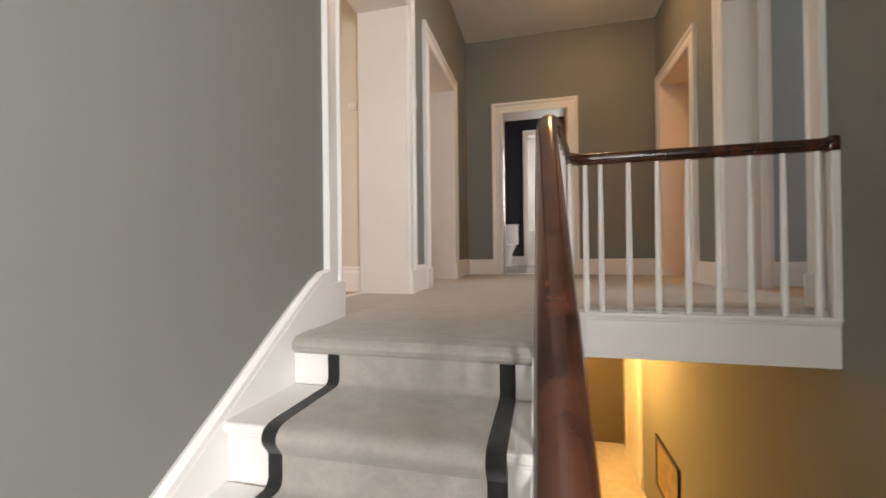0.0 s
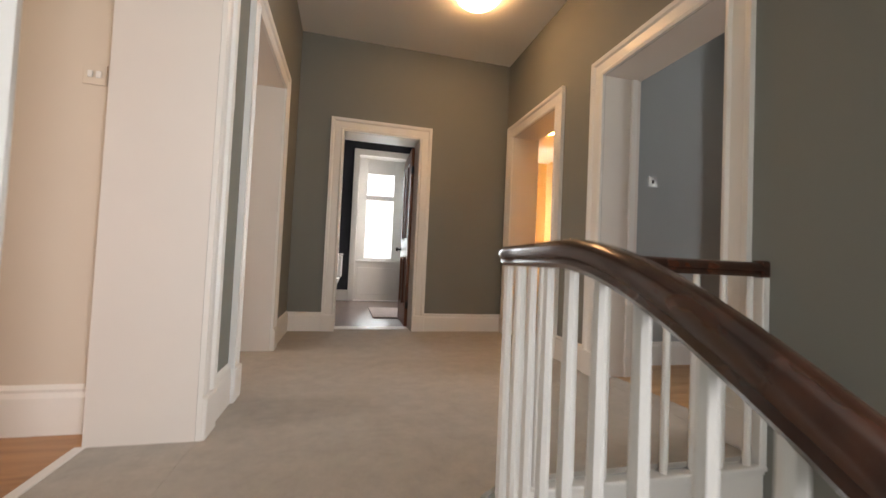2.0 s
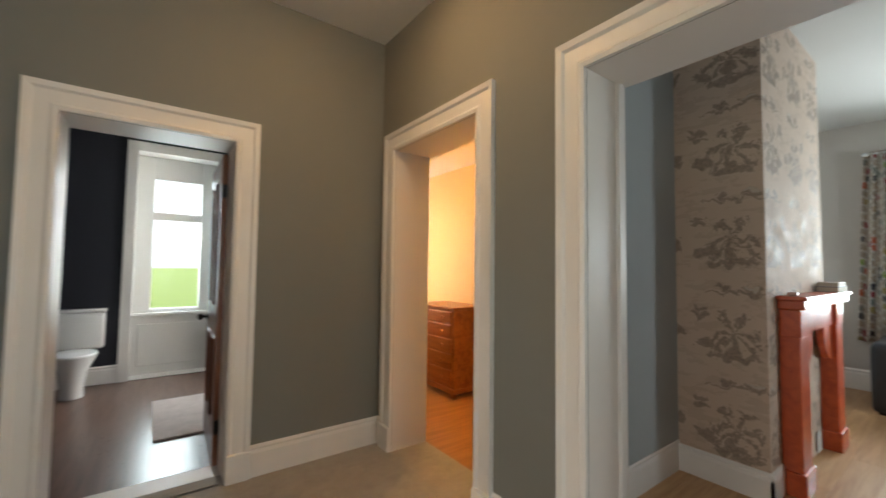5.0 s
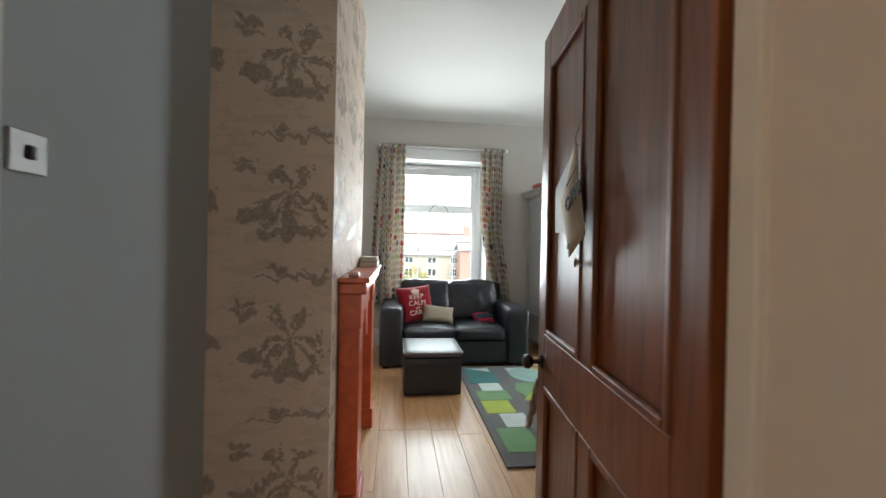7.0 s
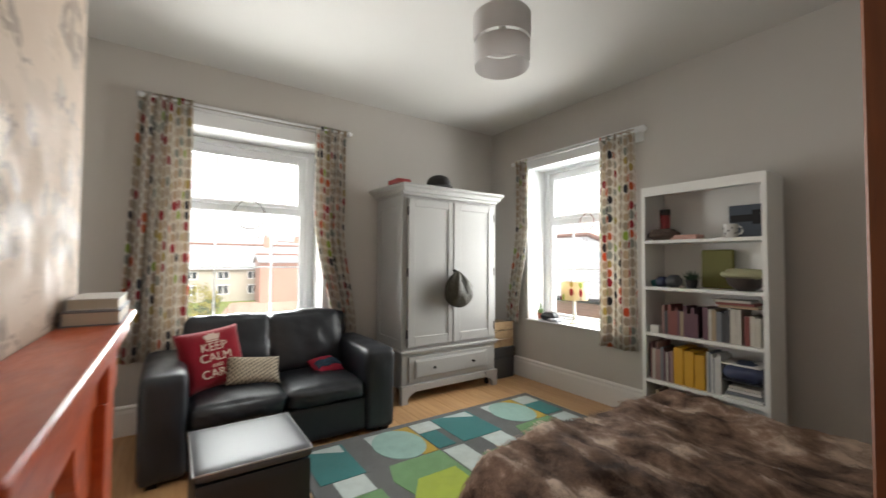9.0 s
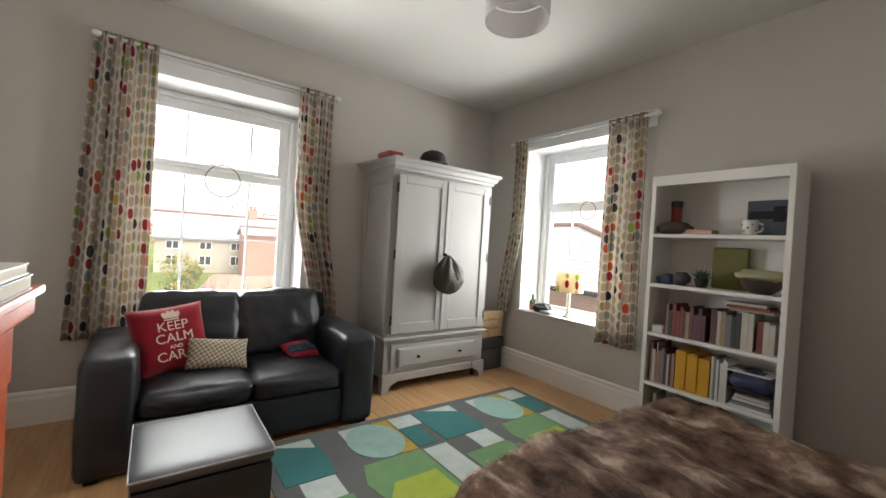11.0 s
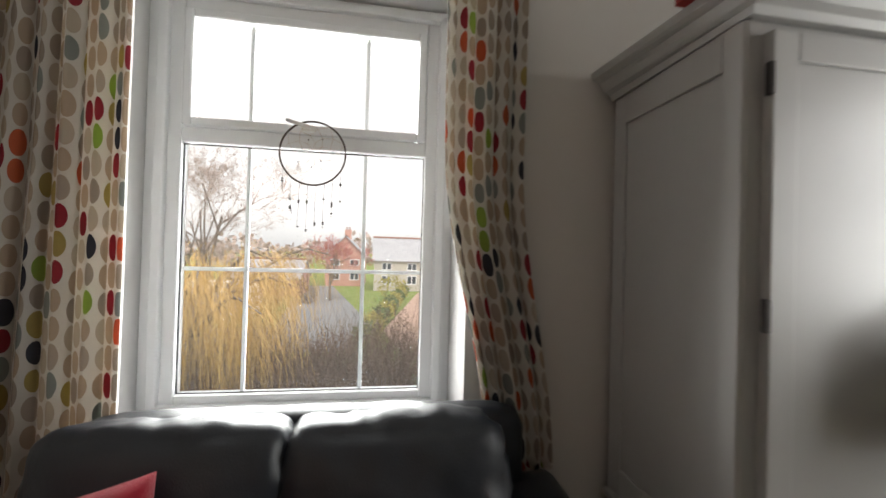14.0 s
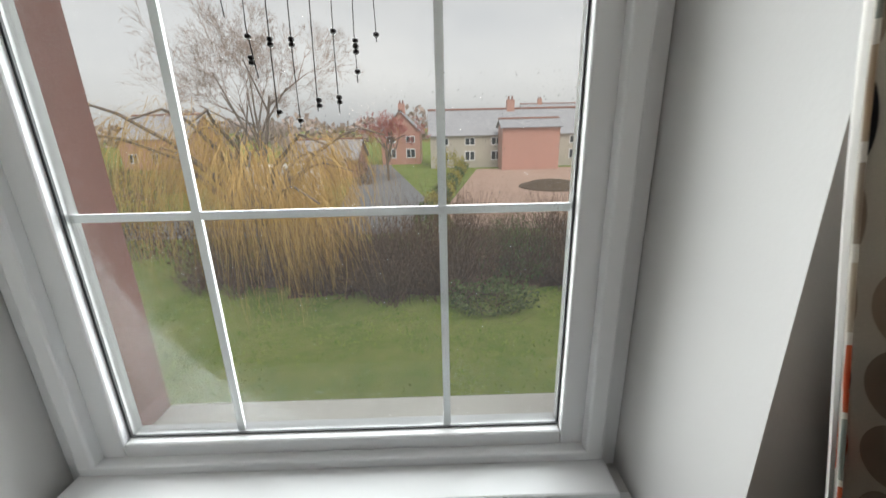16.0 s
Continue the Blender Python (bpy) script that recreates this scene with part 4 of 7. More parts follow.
lid = part("lid", cushion(bmesh.new(), 5.78, 6.34, 3.22, 3.75, 0.337, 0.395, 0.022, 0.004, wrinkle=0.002), LID_SHEEN_LEATHER, ott, "padded lid", True, 60)
PIPE = paint("grey_piping", (0.34, 0.34, 0.34), 0.5)
part("piping", sweep(bmesh.new(), [(5.78, 3.22, 0.383), (6.34, 3.22, 0.383), (6.34, 3.75, 0.383), (5.78, 3.75, 0.383)], ring(0.005, 6), True), PIPE, lid, "pale piping round the lid")

# ---- wardrobe ----
wr = thing("wardrobe", (7.28, 1.45, 0), "pale grey painted two-door wardrobe with one long drawer", "wardrobe")
part("carcass", box(7.005, 7.56, 0.86, 2.03, 0.13, 2.0, 0.004, 1), WARDROBE, wr)
CORN = [(0.0, 2.0), (0.02, 2.0), (0.03, 2.02), (0.055, 2.03), (0.075, 2.06), (0.105, 2.075), (0.11, 2.10), (0.0, 2.10)]
bm = bmesh.new()
sweep(bm, [(7.57, 0.86, 0), (7.0, 0.86, 0), (7.0, 2.03, 0), (7.57, 2.03, 0)], [(-s, z) for s, z in CORN])
cuboid(bm, 7.0, 7.565, 0.87, 2.02, 2.0, 2.09)
part("cornice", bm, WARDROBE, wr, "moulded cornice")
part("ledge", cuboid(box(6.968, 7.56, 0.83, 2.06, 0.475, 0.50, 0.008, 2), 6.985, 7.56, 0.845, 2.045, 0.455, 0.475, 0.006, 2), WARDROBE, wr, "moulded ledge over the drawer")
for y0, y1, s in ((0.905, 1.437, -1), (1.443, 1.985, 1)):
    door = part("door", box(6.985, 7.005, y0, y1, 0.535, 1.965, 0.003, 1), WARDROBE, wr)
    f = 0.075
    bm = bmesh.new()
    for a, b, c, d in ((y0, y0 + f, 0.535, 1.965), (y1 - f, y1, 0.535, 1.965), (y0 + f, y1 - f, 0.535, 0.535 + f + 0.02), (y0 + f, y1 - f, 1.965 - f, 1.965)):
        cuboid(bm, 6.974, 6.9855, a, b, c, d, 0.004, 2)
    part("door_frame", bm, WARDROBE, door)
    for z in (0.66, 1.25, 1.84):
        ye = y0 - 0.006 if s < 0 else y1 + 0.006
        part("hinge", box(6.968, 6.988, ye - 0.007, ye + 0.007, z - 0.042, z + 0.042, 0.003, 1), IRON, door, "dark metal hinge")
for y0, y1 in ((0.85, 0.862), (2.028, 2.04)):
    bm = bmesh.new()
    for a, b, c, d in ((7.006, 7.07, 0.502, 1.998), (7.49, 7.559, 0.502, 1.998), (7.07, 7.49, 1.89, 1.998), (7.07, 7.49, 0.502, 0.60)):
        cuboid(bm, a, b, y0, y1, c, d, 0.003, 1)
    part("side_frame", bm, WARDROBE, wr, "raised frame round the side panel")
part("door_bead", box(6.966, 6.976, 1.425, 1.455, 0.535, 1.965, 0.004, 2), WARDROBE, wr, "cover strip between the doors")
part("door_knob", lathe(bmesh.new(), [(0.008, 0), (0.007, 0.018), (0.016, 0.026), (0.014, 0.036), (0.004, 0.04)], 12, Matrix.Translation((6.967, 1.462, 1.265)) @ Matrix.Rotation(radians(-90), 4, "Y")), IRON, wr, "dark metal knob", True)
dr = part("drawer", box(6.99, 7.006, 0.93, 1.96, 0.195, 0.43, 0.003, 1), WARDROBE, wr)
bm = bmesh.new()
for i in range(2):
    g = 0.012 * i
    cuboid(bm, 6.978 - 0.006 * i, 6.991, 0.99 + g, 1.90 - g, 0.225 + g, 0.40 - g, 0.005, 2)
part("raised_field", bm, WARDROBE, dr)
for y in (1.2, 1.69):
    part("knob", lathe(bmesh.new(), [(0.007, 0), (0.006, 0.016), (0.015, 0.024), (0.013, 0.033), (0.003, 0.037)], 12, Matrix.Translation((6.972, y, 0.315)) @ Matrix.Rotation(radians(-90), 4, "Y")), IRON, dr, "dark metal knob", True)
for y in (0.93, 1.96):
    part("castor", lathe(bmesh.new(), [(0.012, -0.012), (0.026, -0.011), (0.028, 0), (0.026, 0.011), (0.012, 0.012)], 14, Matrix.Translation((7.06, y, 0.028)) @ Matrix.Rotation(radians(90), 4, "X")), IRON, wr, "small dark castor wheel", True)
    part("castor_stem", box(7.05, 7.07, y - 0.018, y + 0.018, 0.03, 0.131, 0.003, 1), IRON, wr)
part("plinth_rail", box(6.985, 7.03, 0.95, 1.94, 0.1, 0.17, 0.008, 2), WARDROBE, wr)
for y, s in ((0.86, 1), (2.03, -1)):
    pts = [(y - s * 0.012, 0.17), (y - s * 0.012, 0.0), (y + s * 0.055, 0.0), (y + s * 0.05, 0.04), (y + s * 0.075, 0.075), (y + s * 0.13, 0.1), (y + s * 0.15, 0.13), (y + s * 0.15, 0.17)]
    part("bracket_foot", prism(bmesh.new(), pts if s > 0 else pts[::-1], 0, 6.975, 7.035), WARDROBE, wr, "shaped bracket foot")
    part("rear_foot", box(7.48, 7.555, *sorted((y, y + s * 0.07)), 0.0, 0.13), WARDROBE, wr)

# ---- bookcase ----
bc = thing("bookcase", (4.97, 0.62, 0), "tall white open bookcase with five shelves, full of books and ornaments", "bookcase")
WHITEBOARD = paint("white_melamine", (0.76, 0.75, 0.72), 0.4, var=0.02, bump=0.02)
SX0, SX1, SY0, SY1 = 4.565, 5.375, 0.455, 0.767
for x in (SX0, SX1 - 0.03):
    part("side", box(x, x + 0.03, SY0, SY1, 0, 1.95, 0.002, 1), WHITEBOARD, bc)
part("back_panel", box(SX0 + 0.03, SX1 - 0.03, SY0, SY0 + 0.008, 0.06, 1.93), WHITEBOARD, bc)
part("top", cuboid(box(SX0 + 0.03, SX1 - 0.03, SY0 + 0.008, SY1, 1.92, 1.95), SX0 + 0.03, SX1 - 0.03, SY1 - 0.018, SY1 - 0.001, 1.88, 1.92), WHITEBOARD, bc)
SHELVES = (0.07, 0.445, 0.805, 1.16, 1.52)
for z in SHELVES:
    part("shelf", box(SX0 + 0.03, SX1 - 0.03, SY0 + 0.008, SY1 - 0.003, z - 0.012, z + 0.012), WHITEBOARD, bc)
part("kickboard", box(SX0 + 0.03, SX1 - 0.03, SY1 - 0.04, SY1 - 0.025, 0, 0.058), WHITEBOARD, bc)

# ---- bed ----
bed = thing("bed", (3.95, 2.0, 0), "bed with a white mattress", "bed")
part("mattress", cushion(bmesh.new(), 2.95, 4.93, 1.32, 2.74, 0.25, 0.50, 0.06, 0.01), paint("white_cotton", (0.72, 0.7, 0.66), 0.9, var=0.05), bed, "", True, 60)
part("bed_frame", box(2.90, 4.95, 1.30, 2.76, 0.17, 0.25, 0.01, 2), OAK, bed)
for x in (2.96, 4.88):
    for y in (1.36, 2.70):
        part("leg", box(x - 0.03, x + 0.03, y - 0.03, y + 0.03, 0, 0.17), OAK, bed)


def fur(name):
    m, n, l, b = material(name)
    big = grain(n, l, 4.2, 6.0, 0.62, (1, 1.7, 1))
    fine = grain(n, l, 150, 4.0, 0.7, (1, 3.5, 1))
    rp = n.new("ShaderNodeValToRGB")
    e = rp.color_ramp.elements
    e[0].position, e[0].color = 0.40, (0.065, 0.034, 0.023, 1)
    e[1].position, e[1].color = 0.63, (0.86, 0.68, 0.54, 1)
    k = e.new(0.54)
    k.color = (0.38, 0.235, 0.165, 1)
    l.new(val(n, l, "ADD", val(n, l, "MULTIPLY", big, 0.8), val(n, l, "MULTIPLY", fine, 0.2)), rp.inputs[0])
    l.new(rp.outputs[0], b.inputs["Base Color"])
    b.inputs["Roughness"].default_value = 0.7
    b.inputs["Sheen Weight"].default_value = 0.0
    b.inputs["Specular IOR Level"].default_value = 0.2
    relief(n, l, b, val(n, l, "ADD", big, val(n, l, "MULTIPLY", fine, 0.5)), 1.0, 0.025)
    return m


FUR = fur("brown_faux_fur")
throw = thing("fur_throw", (4.2, 2.0, 0.5), "dark brown faux fur throw spread over the bed", "throw")
bm = bmesh.new()
NX, NY = 90, 84
FUR_PTS = []
grid = []
for i in range(NX + 1):
    rowv = []
    for j in range(NY + 1):
        u, v = i / NX, j / NY
        x, y = 3.15 + 2.05 * u, 0.98 + 2.12 * v
        ex, ey0, ey1 = max(0, x - 4.93), max(0, 1.32 - y), max(0, y - 2.70)
        drop = ex + ey0 + ey1
        z = 0.565
        px, py = x, y
        if drop > 0:
            s = min(drop, 0.07) / 0.07
            z -= 0.035 * s * s + max(0, drop - 0.07) * 0.96
            px = min(x, 4.93) + (min(ex, 0.12) * 0.95 + max(0, ex - 0.12) * 0.12)
            py = max(1.32, min(2.70, y)) - (min(ey0, 0.12) * 0.9) + (min(ey1, 0.12) * 0.9 + max(0, ey1 - 0.12) * 0.15)
        fold = noise.noise(Vector((x * 2.4, y * 6.0, 0.3))) * 0.065 - abs(noise.noise(Vector((x * 4 + y * 2, y * 9, 1.7)))) * 0.06 + noise.noise(Vector((x * 11, y * 17, 4.1))) * 0.016
        z = max(0.05, z + fold * (1.0 if drop < 0.02 else 0.5))
        px += noise.noise(Vector((y * 9, x * 3, 5.0))) * 0.02 * min(1, drop * 6)
        py += noise.noise(Vector((x * 9, y * 3, 9.0))) * 0.02 * min(1, drop * 6)
        rowv.append(bm.verts.new((px, py, z)))
        FUR_PTS.append((px, py, z, drop))
    grid.append(rowv)
for i in range(NX):
    for j in range(NY):
        bm.faces.new((grid[i][j], grid[i + 1][j], grid[i + 1][j + 1], grid[i][j + 1]))
fo = part("fur_cloth", bm, FUR, throw, "", True, 180)
so = fo.modifiers.new("thick", "SOLIDIFY")
so.thickness, so.offset = 0.022, -0.2

# ---- curtains ----
def bean_cloth(name, cream=(0.66, 0.63, 0.58), few=-1.0):
    """Cream linen printed with columns of upright ovals, mostly beige and grey with a few strong colours."""
    m, n, l, b = material(name)
    co, sep = n.new("ShaderNodeTexCoord"), n.new("ShaderNodeSeparateXYZ")
    l.new(co.outputs["UV"], sep.inputs[0])
    W, H = 0.05, 0.088
    u = val(n, l, "DIVIDE", sep.outputs[0], W)
    col = val(n, l, "FLOOR", u)
    wn1 = n.new("ShaderNodeTexWhiteNoise")
    wn1.noise_dimensions = "1D"
    l.new(col, wn1.inputs["W"])
    v = val(n, l, "ADD", val(n, l, "DIVIDE", sep.outputs[1], H), val(n, l, "MULTIPLY", wn1.outputs["Value"], 0.6))
    rw = val(n, l, "FLOOR", v)
    cell = n.new("ShaderNodeCombineXYZ")
    l.new(col, cell.inputs[0])
    l.new(rw, cell.inputs[1])
    wn2 = n.new("ShaderNodeTexWhiteNoise")
    wn2.noise_dimensions = "2D"
    l.new(cell.outputs[0], wn2.inputs["Vector"])
    du = val(n, l, "SUBTRACT", val(n, l, "SUBTRACT", u, col), 0.5)
    dv = val(n, l, "SUBTRACT", val(n, l, "SUBTRACT", v, rw), 0.5)
    size = val(n, l, "MULTIPLY_ADD", wn2.outputs["Value"], 0.08, 0.36)
    a = val(n, l, "DIVIDE", val(n, l, "ADD", du, val(n, l, "MULTIPLY", dv, 0.06)), val(n, l, "MULTIPLY", size, 0.98))
    c = val(n, l, "DIVIDE", dv, val(n, l, "MULTIPLY", size, 1.12))
    d = val(n, l, "ADD", val(n, l, "POWER", val(n, l, "ABSOLUTE", a), 2.0), val(n, l, "POWER", val(n, l, "ABSOLUTE", c), 2.0))
    inside = val(n, l, "LESS_THAN", d, 1.0)
    rp = n.new("ShaderNodeValToRGB")
    rp.color_ramp.interpolation = "CONSTANT"
    cols = [(0.0, (0.44, 0.34, 0.25)), (0.24, (0.34, 0.28, 0.23)), (0.42, (0.47, 0.40, 0.32)), (0.62, (0.24, 0.26, 0.24)), (0.70, (0.38, 0.29, 0.09)), (0.73, (0.30, 0.012, 0.028)),
            (0.80, (0.025, 0.026, 0.042)), (0.86, (0.52, 0.10, 0.035)), (0.92, (0.26, 0.37, 0.06)), (0.95, (0.40, 0.33, 0.27))]
    e = rp.color_ramp.elements
    for i, (p, q) in enumerate(cols):
        k = e[i] if i < 2 else e.new(p)
        k.position, k.color = p, (*q, 1)
    sep3 = n.new("ShaderNodeSeparateColor")
    l.new(wn2.outputs["Color"], sep3.inputs[0])
    l.new(sep3.outputs[1], rp.inputs[0])
    weave = grain(n, l, 500, 2.0, 0.5)
    ground = blend(n, l, weave, tuple(v * 0.92 for v in cream), tuple(v * 1.07 for v in cream))
    colr = blend(n, l, val(n, l, "MULTIPLY", val(n, l, "MULTIPLY", inside, 0.95), val(n, l, "GREATER_THAN", sep3.outputs[1], few)), ground, rp.outputs[0])
    l.new(colr, b.inputs["Base Color"])
    b.inputs["Roughness"].default_value = 0.9
    b.inputs["Specular IOR Level"].default_value = 0.15
    tr = n.new("ShaderNodeBsdfTranslucent")
    l.new(colr, tr.inputs["Color"])
    mix = n.new("ShaderNodeMixShader")
    mix.inputs[0].default_value = 0.55
    l.new(b.outputs[0], mix.inputs[1])
    l.new(tr.outputs[0], mix.inputs[2])
    l.new(mix.outputs[0], n["Material Output"].inputs[0])
    relief(n, l, b, weave, 0.2, 0.0008)
    return m


BEAN = bean_cloth("bean_print_linen")
LINING = paint("white_lining", (0.70, 0.69, 0.67), 0.9, var=0.03)
ln, ll = LINING.node_tree.nodes, LINING.node_tree.links
lt, lm = ln.new("ShaderNodeBsdfTranslucent"), ln.new("ShaderNodeMixShader")
lt.inputs["Color"].default_value = (0.75, 0.73, 0.70, 1)
lm.inputs[0].default_value = 0.6
ll.new(ln["Principled BSDF"].outputs[0], lm.inputs[1])
ll.new(lt.outputs[0], lm.inputs[2])
ll.new(lm.outputs[0], ln["Material Output"].inputs[0])


def curtain(owner, name, m, s0, s1, z_top, shape, folds, depth, width, seed, label):
    """A gathered curtain in local (along the rod, into the room, up); shape(v) gives along, width factor and lift of each level."""
    bm = bmesh.new()
    uvl = bm.loops.layers.uv.new("UVMap")
    nu, nv = folds * 10, 44
    g, uvs = [], {}
    for j in range(nv + 1):
        v = j / nv
        off, wf, zb = shape(v)
        rowv = []
        for i in range(nu + 1):
            u = i / nu
            ph = 2 * math.pi * folds * u + seed + 0.8 * noise.noise(Vector((u * 3, v * 1.2, seed)))
            amp = depth * (0.6 + 0.4 * v) * (0.8 + 0.7 * noise.noise(Vector((u * 5, seed, v * 1.4))))
            uu = u + 0.02 * math.sin(ph * 2) / (folds / 3) + 0.012 * noise.noise(Vector((u * 4, v * 3, seed + 9)))
            s = s0 + off + (s1 - s0) * (0.5 + (uu - 0.5) * wf)
            d = amp * math.sin(ph) + (0.012 * abs(math.sin(ph * 1.5)) if v < 0.04 else 0)
            vert = bm.verts.new(m @ Vector((s, d, z_top + (zb - z_top) * v + 0.006 * math.sin(ph * 1.3) * (v > 0.97))))
            uvs[vert] = (u * width + seed, v * (z_top - shape(1)[2]) * 1.02)
            rowv.append(vert)
        g.append(rowv)
    for j in range(nv):
        for i in range(nu):
            f = bm.faces.new((g[j][i], g[j][i + 1], g[j + 1][i + 1], g[j + 1][i]))
            for lp in f.loops:
                lp[uvl].uv = uvs[lp.vert]
    ob = thing(name, m @ Vector(((s0 + s1) / 2, 0, shape(1)[2])), label, "curtain", "bedroom curtains")
    lin = bm.copy()
    out = (m.to_3x3() @ Vector((0, 1, 0))).normalized()
    for v in lin.verts:
        v.co -= out * 0.012
    part("lining", lin, LINING, ob, "plain white lining", True, 180)
    o = part("cloth", bm, BEAN, ob, "", True, 180)
    sm = o.modifiers.new("thick", "SOLIDIFY")
    sm.thickness, sm.offset = 0.004, 0
    return ob


def rod(m, s0, s1, z, label):
    ob = thing("curtain_rod", m @ Vector(((s0 + s1) / 2, 0, z)), label, "curtain rod", "curtain rods")
    part("rod", sweep(bmesh.new(), [m @ Vector((s0, 0, z)), m @ Vector((s1, 0, z))], ring(0.012, 12)), UPVC, ob, "", True)
    for s in (s0, s1):
        part("finial", lathe(bmesh.new(), [(0.012, -0.03), (0.02, -0.02), (0.026, 0), (0.02, 0.02), (0.008, 0.028)], 14, m @ Matrix.Translation((s, 0, z)) @ Matrix.Rotation(radians(90), 4, "Y")), UPVC, ob, "", True)
    for s in (s0 + 0.1, s1 - 0.1):
        part("bracket", sweep(bmesh.new(), [m @ Vector((s, 0, z - 0.012)), m @ Vector((s, -0.072, z - 0.012))], ring(0.008, 8)), UPVC, ob)


MR_E = Matrix(((0, -1, 0, 7.53), (1, 0, 0, 0), (0, 0, 1, 0), (0, 0, 0, 1)))
MR_S = Matrix(((1, 0, 0, 0), (0, 1, 0, 0.455), (0, 0, 1, 0), (0, 0, 0, 1)))
rod(MR_E, 2.38, 4.08, 2.65, "white curtain rod over the front window")
rod(MR_S, 5.52, 7.12, 2.535, "white curtain rod over the side window")


def smoothstep(a, b, x):
    t = max(0, min(1, (x - a) / (b - a)))
    return t * t * (3 - 2 * t)


curtain(None, "curtain", MR_E, 3.73, 4.085, 2.675, lambda v: (0.05 * v, 1.0 + 0.27 * v, 0.56), 5, 0.026, 0.72, 0.37, "full-length printed linen curtain with coloured oval pattern, drawn open")
curtain(None, "curtain", MR_E, 2.42, 2.72, 2.675, lambda v: (-0.16 * smoothstep(0.45, 1.0, v), 1.0 - 0.15 * smoothstep(0.3, 0.9, v), 0.60), 4, 0.02, 0.46, 1.41, "printed linen curtain tucked aside behind the sofa arm")
curtain(None, "curtain", MR_S, 6.90, 7.07, 2.56, lambda v: (0.16 * smoothstep(0.35, 1.0, v), 1.0 + 0.15 * v, 0.63), 3, 0.022, 0.34, 2.53, "printed linen curtain tucked beside the wardrobe")
curtain(None, "curtain", MR_S, 5.60, 5.95, 2.56, lambda v: (0.0, 1.0 + 0.06 * v, 0.57), 5, 0.03, 0.58, 3.67, "printed linen curtain hanging straight beside the bookcase")

# ---- lamps ----
OPAL = glow("warm_opal_glass", (1.0, 0.57, 0.26), LAMP_LANDING)
lamp = thing("ceiling_light", (1.76, 5.02, HL), "round opal glass ceiling light glowing warm", "ceiling light")
part("rim", lathe(bmesh.new(), [(0.075, 0.0), (0.075, -0.03), (0.06, -0.045), (0.05, -0.045)], 32, Matrix.Translation((1.76, 5.02, HL))), CHROME, lamp, "metal fitting", True)
part("diffuser", lathe(bmesh.new(), [(0.19, -0.032), (0.185, -0.048), (0.16, -0.07), (0.11, -0.09), (0.05, -0.10), (0.01, -0.102)], 32, Matrix.Translation((1.76, 5.02, HL))), OPAL, lamp, "glowing opal bowl", True)
OPAL2 = glow("amber_opal_glass", (1.0, 0.50, 0.10), LAMP_DRESS)
lamp = thing("ceiling_light", (3.14, 6.25, 2.5), "small opal ceiling light glowing amber", "ceiling light")
part("diffuser", lathe(bmesh.new(), [(0.14, 0.0), (0.15, -0.03), (0.12, -0.07), (0.06, -0.09), (0.01, -0.095)], 28, Matrix.Translation((3.14, 6.25, 2.5))), OPAL2, lamp, "glowing opal dome", True)
OPAL3 = glow("hall_opal_glass", (1.0, 0.52, 0.13), LAMP_HALL)
lamp = thing("ceiling_light", (1.6, 6.6, -0.27), "hall ceiling light glowing amber", "ceiling light")
part("diffuser", lathe(bmesh.new(), [(0.14, 0.0), (0.15, -0.03), (0.12, -0.07), (0.06, -0.09), (0.01, -0.095)], 28, Matrix.Translation((1.6, 6.6, -0.27))), OPAL3, lamp, "glowing opal dome", True)

# ---- loose things: bedroom ----
def lettering(body, size, m, mat, parent, name, label):
    """Raised letters in the built-in font."""
    c = bpy.data.curves.new("letters", "FONT")
    c.body, c.size, c.extrude, c.align_x, c.align_y = body, size, 0.0012, "CENTER", "CENTER"
    tmp = bpy.data.objects.new("letters", c)
    scene.collection.objects.link(tmp)
    me = bpy.data.meshes.new_from_object(tmp.evaluated_get(bpy.context.evaluated_depsgraph_get()))
    bpy.data.objects.remove(tmp)
    bpy.data.curves.remove(c)
    bm = bmesh.new()
    bm.from_mesh(me)
    bpy.data.meshes.remove(me)
    bm.transform(m)
    return part(name, bm, mat, parent, label)


def plain(name, colour, rough=0.6, **k):
    return paint(name, colour, rough, **k)


def pillow(w, h, d, seed, n=16):
    """A square cushion with pinched corners, standing in x, z, its front towards -y."""
    bm = bmesh.new()
    for s in (-1, 1):
        g = []
        for i in range(n + 1):
            r = []
            for j in range(n + 1):
                u, v = 2 * i / n - 1, 2 * j / n - 1
                b = max(0.0, (1 - u ** 4) * (1 - v ** 4)) ** 0.6
                pin = 1 - 0.05 * (1 - u * u) * v * v - 0.05 * (1 - v * v) * u * u
                wv = noise.noise(Vector((u * 2.2 + seed, v * 2.2, s * 3.0))) * 0.12 * b
                r.append(bm.verts.new((u * w / 2 * (1 - 0.06 * (1 - v * v)), s * d / 2 * (b + wv), v * h / 2 * (1 - 0.06 * (1 - u * u)))))
            g.append(r)
        for i in range(n):
            for j in range(n):
                q = (g[i][j], g[i + 1][j], g[i + 1][j + 1], g[i][j + 1])
                bm.faces.new(q if s < 0 else q[::-1])
    bmesh.ops.remove_doubles(bm, verts=bm.verts[:], dist=0.0005)
    return bm


RED = carpet("red_wool", (0.30, 0.012, 0.025))
CREAMINK = plain("cream_print", (0.62, 0.50, 0.42), 0.85)
mc = Matrix.Translation((7.0, 3.59, 0.642)) @ Matrix.Rotation(radians(-72), 4, "Z") @ Matrix.Rotation(radians(-20), 4, "X") @ Matrix.Rotation(radians(-5), 4, "Y")
cu = thing("cushion", (7.0, 3.56, 0.43), "red square cushion with cream lettering and a crown", "cushion")
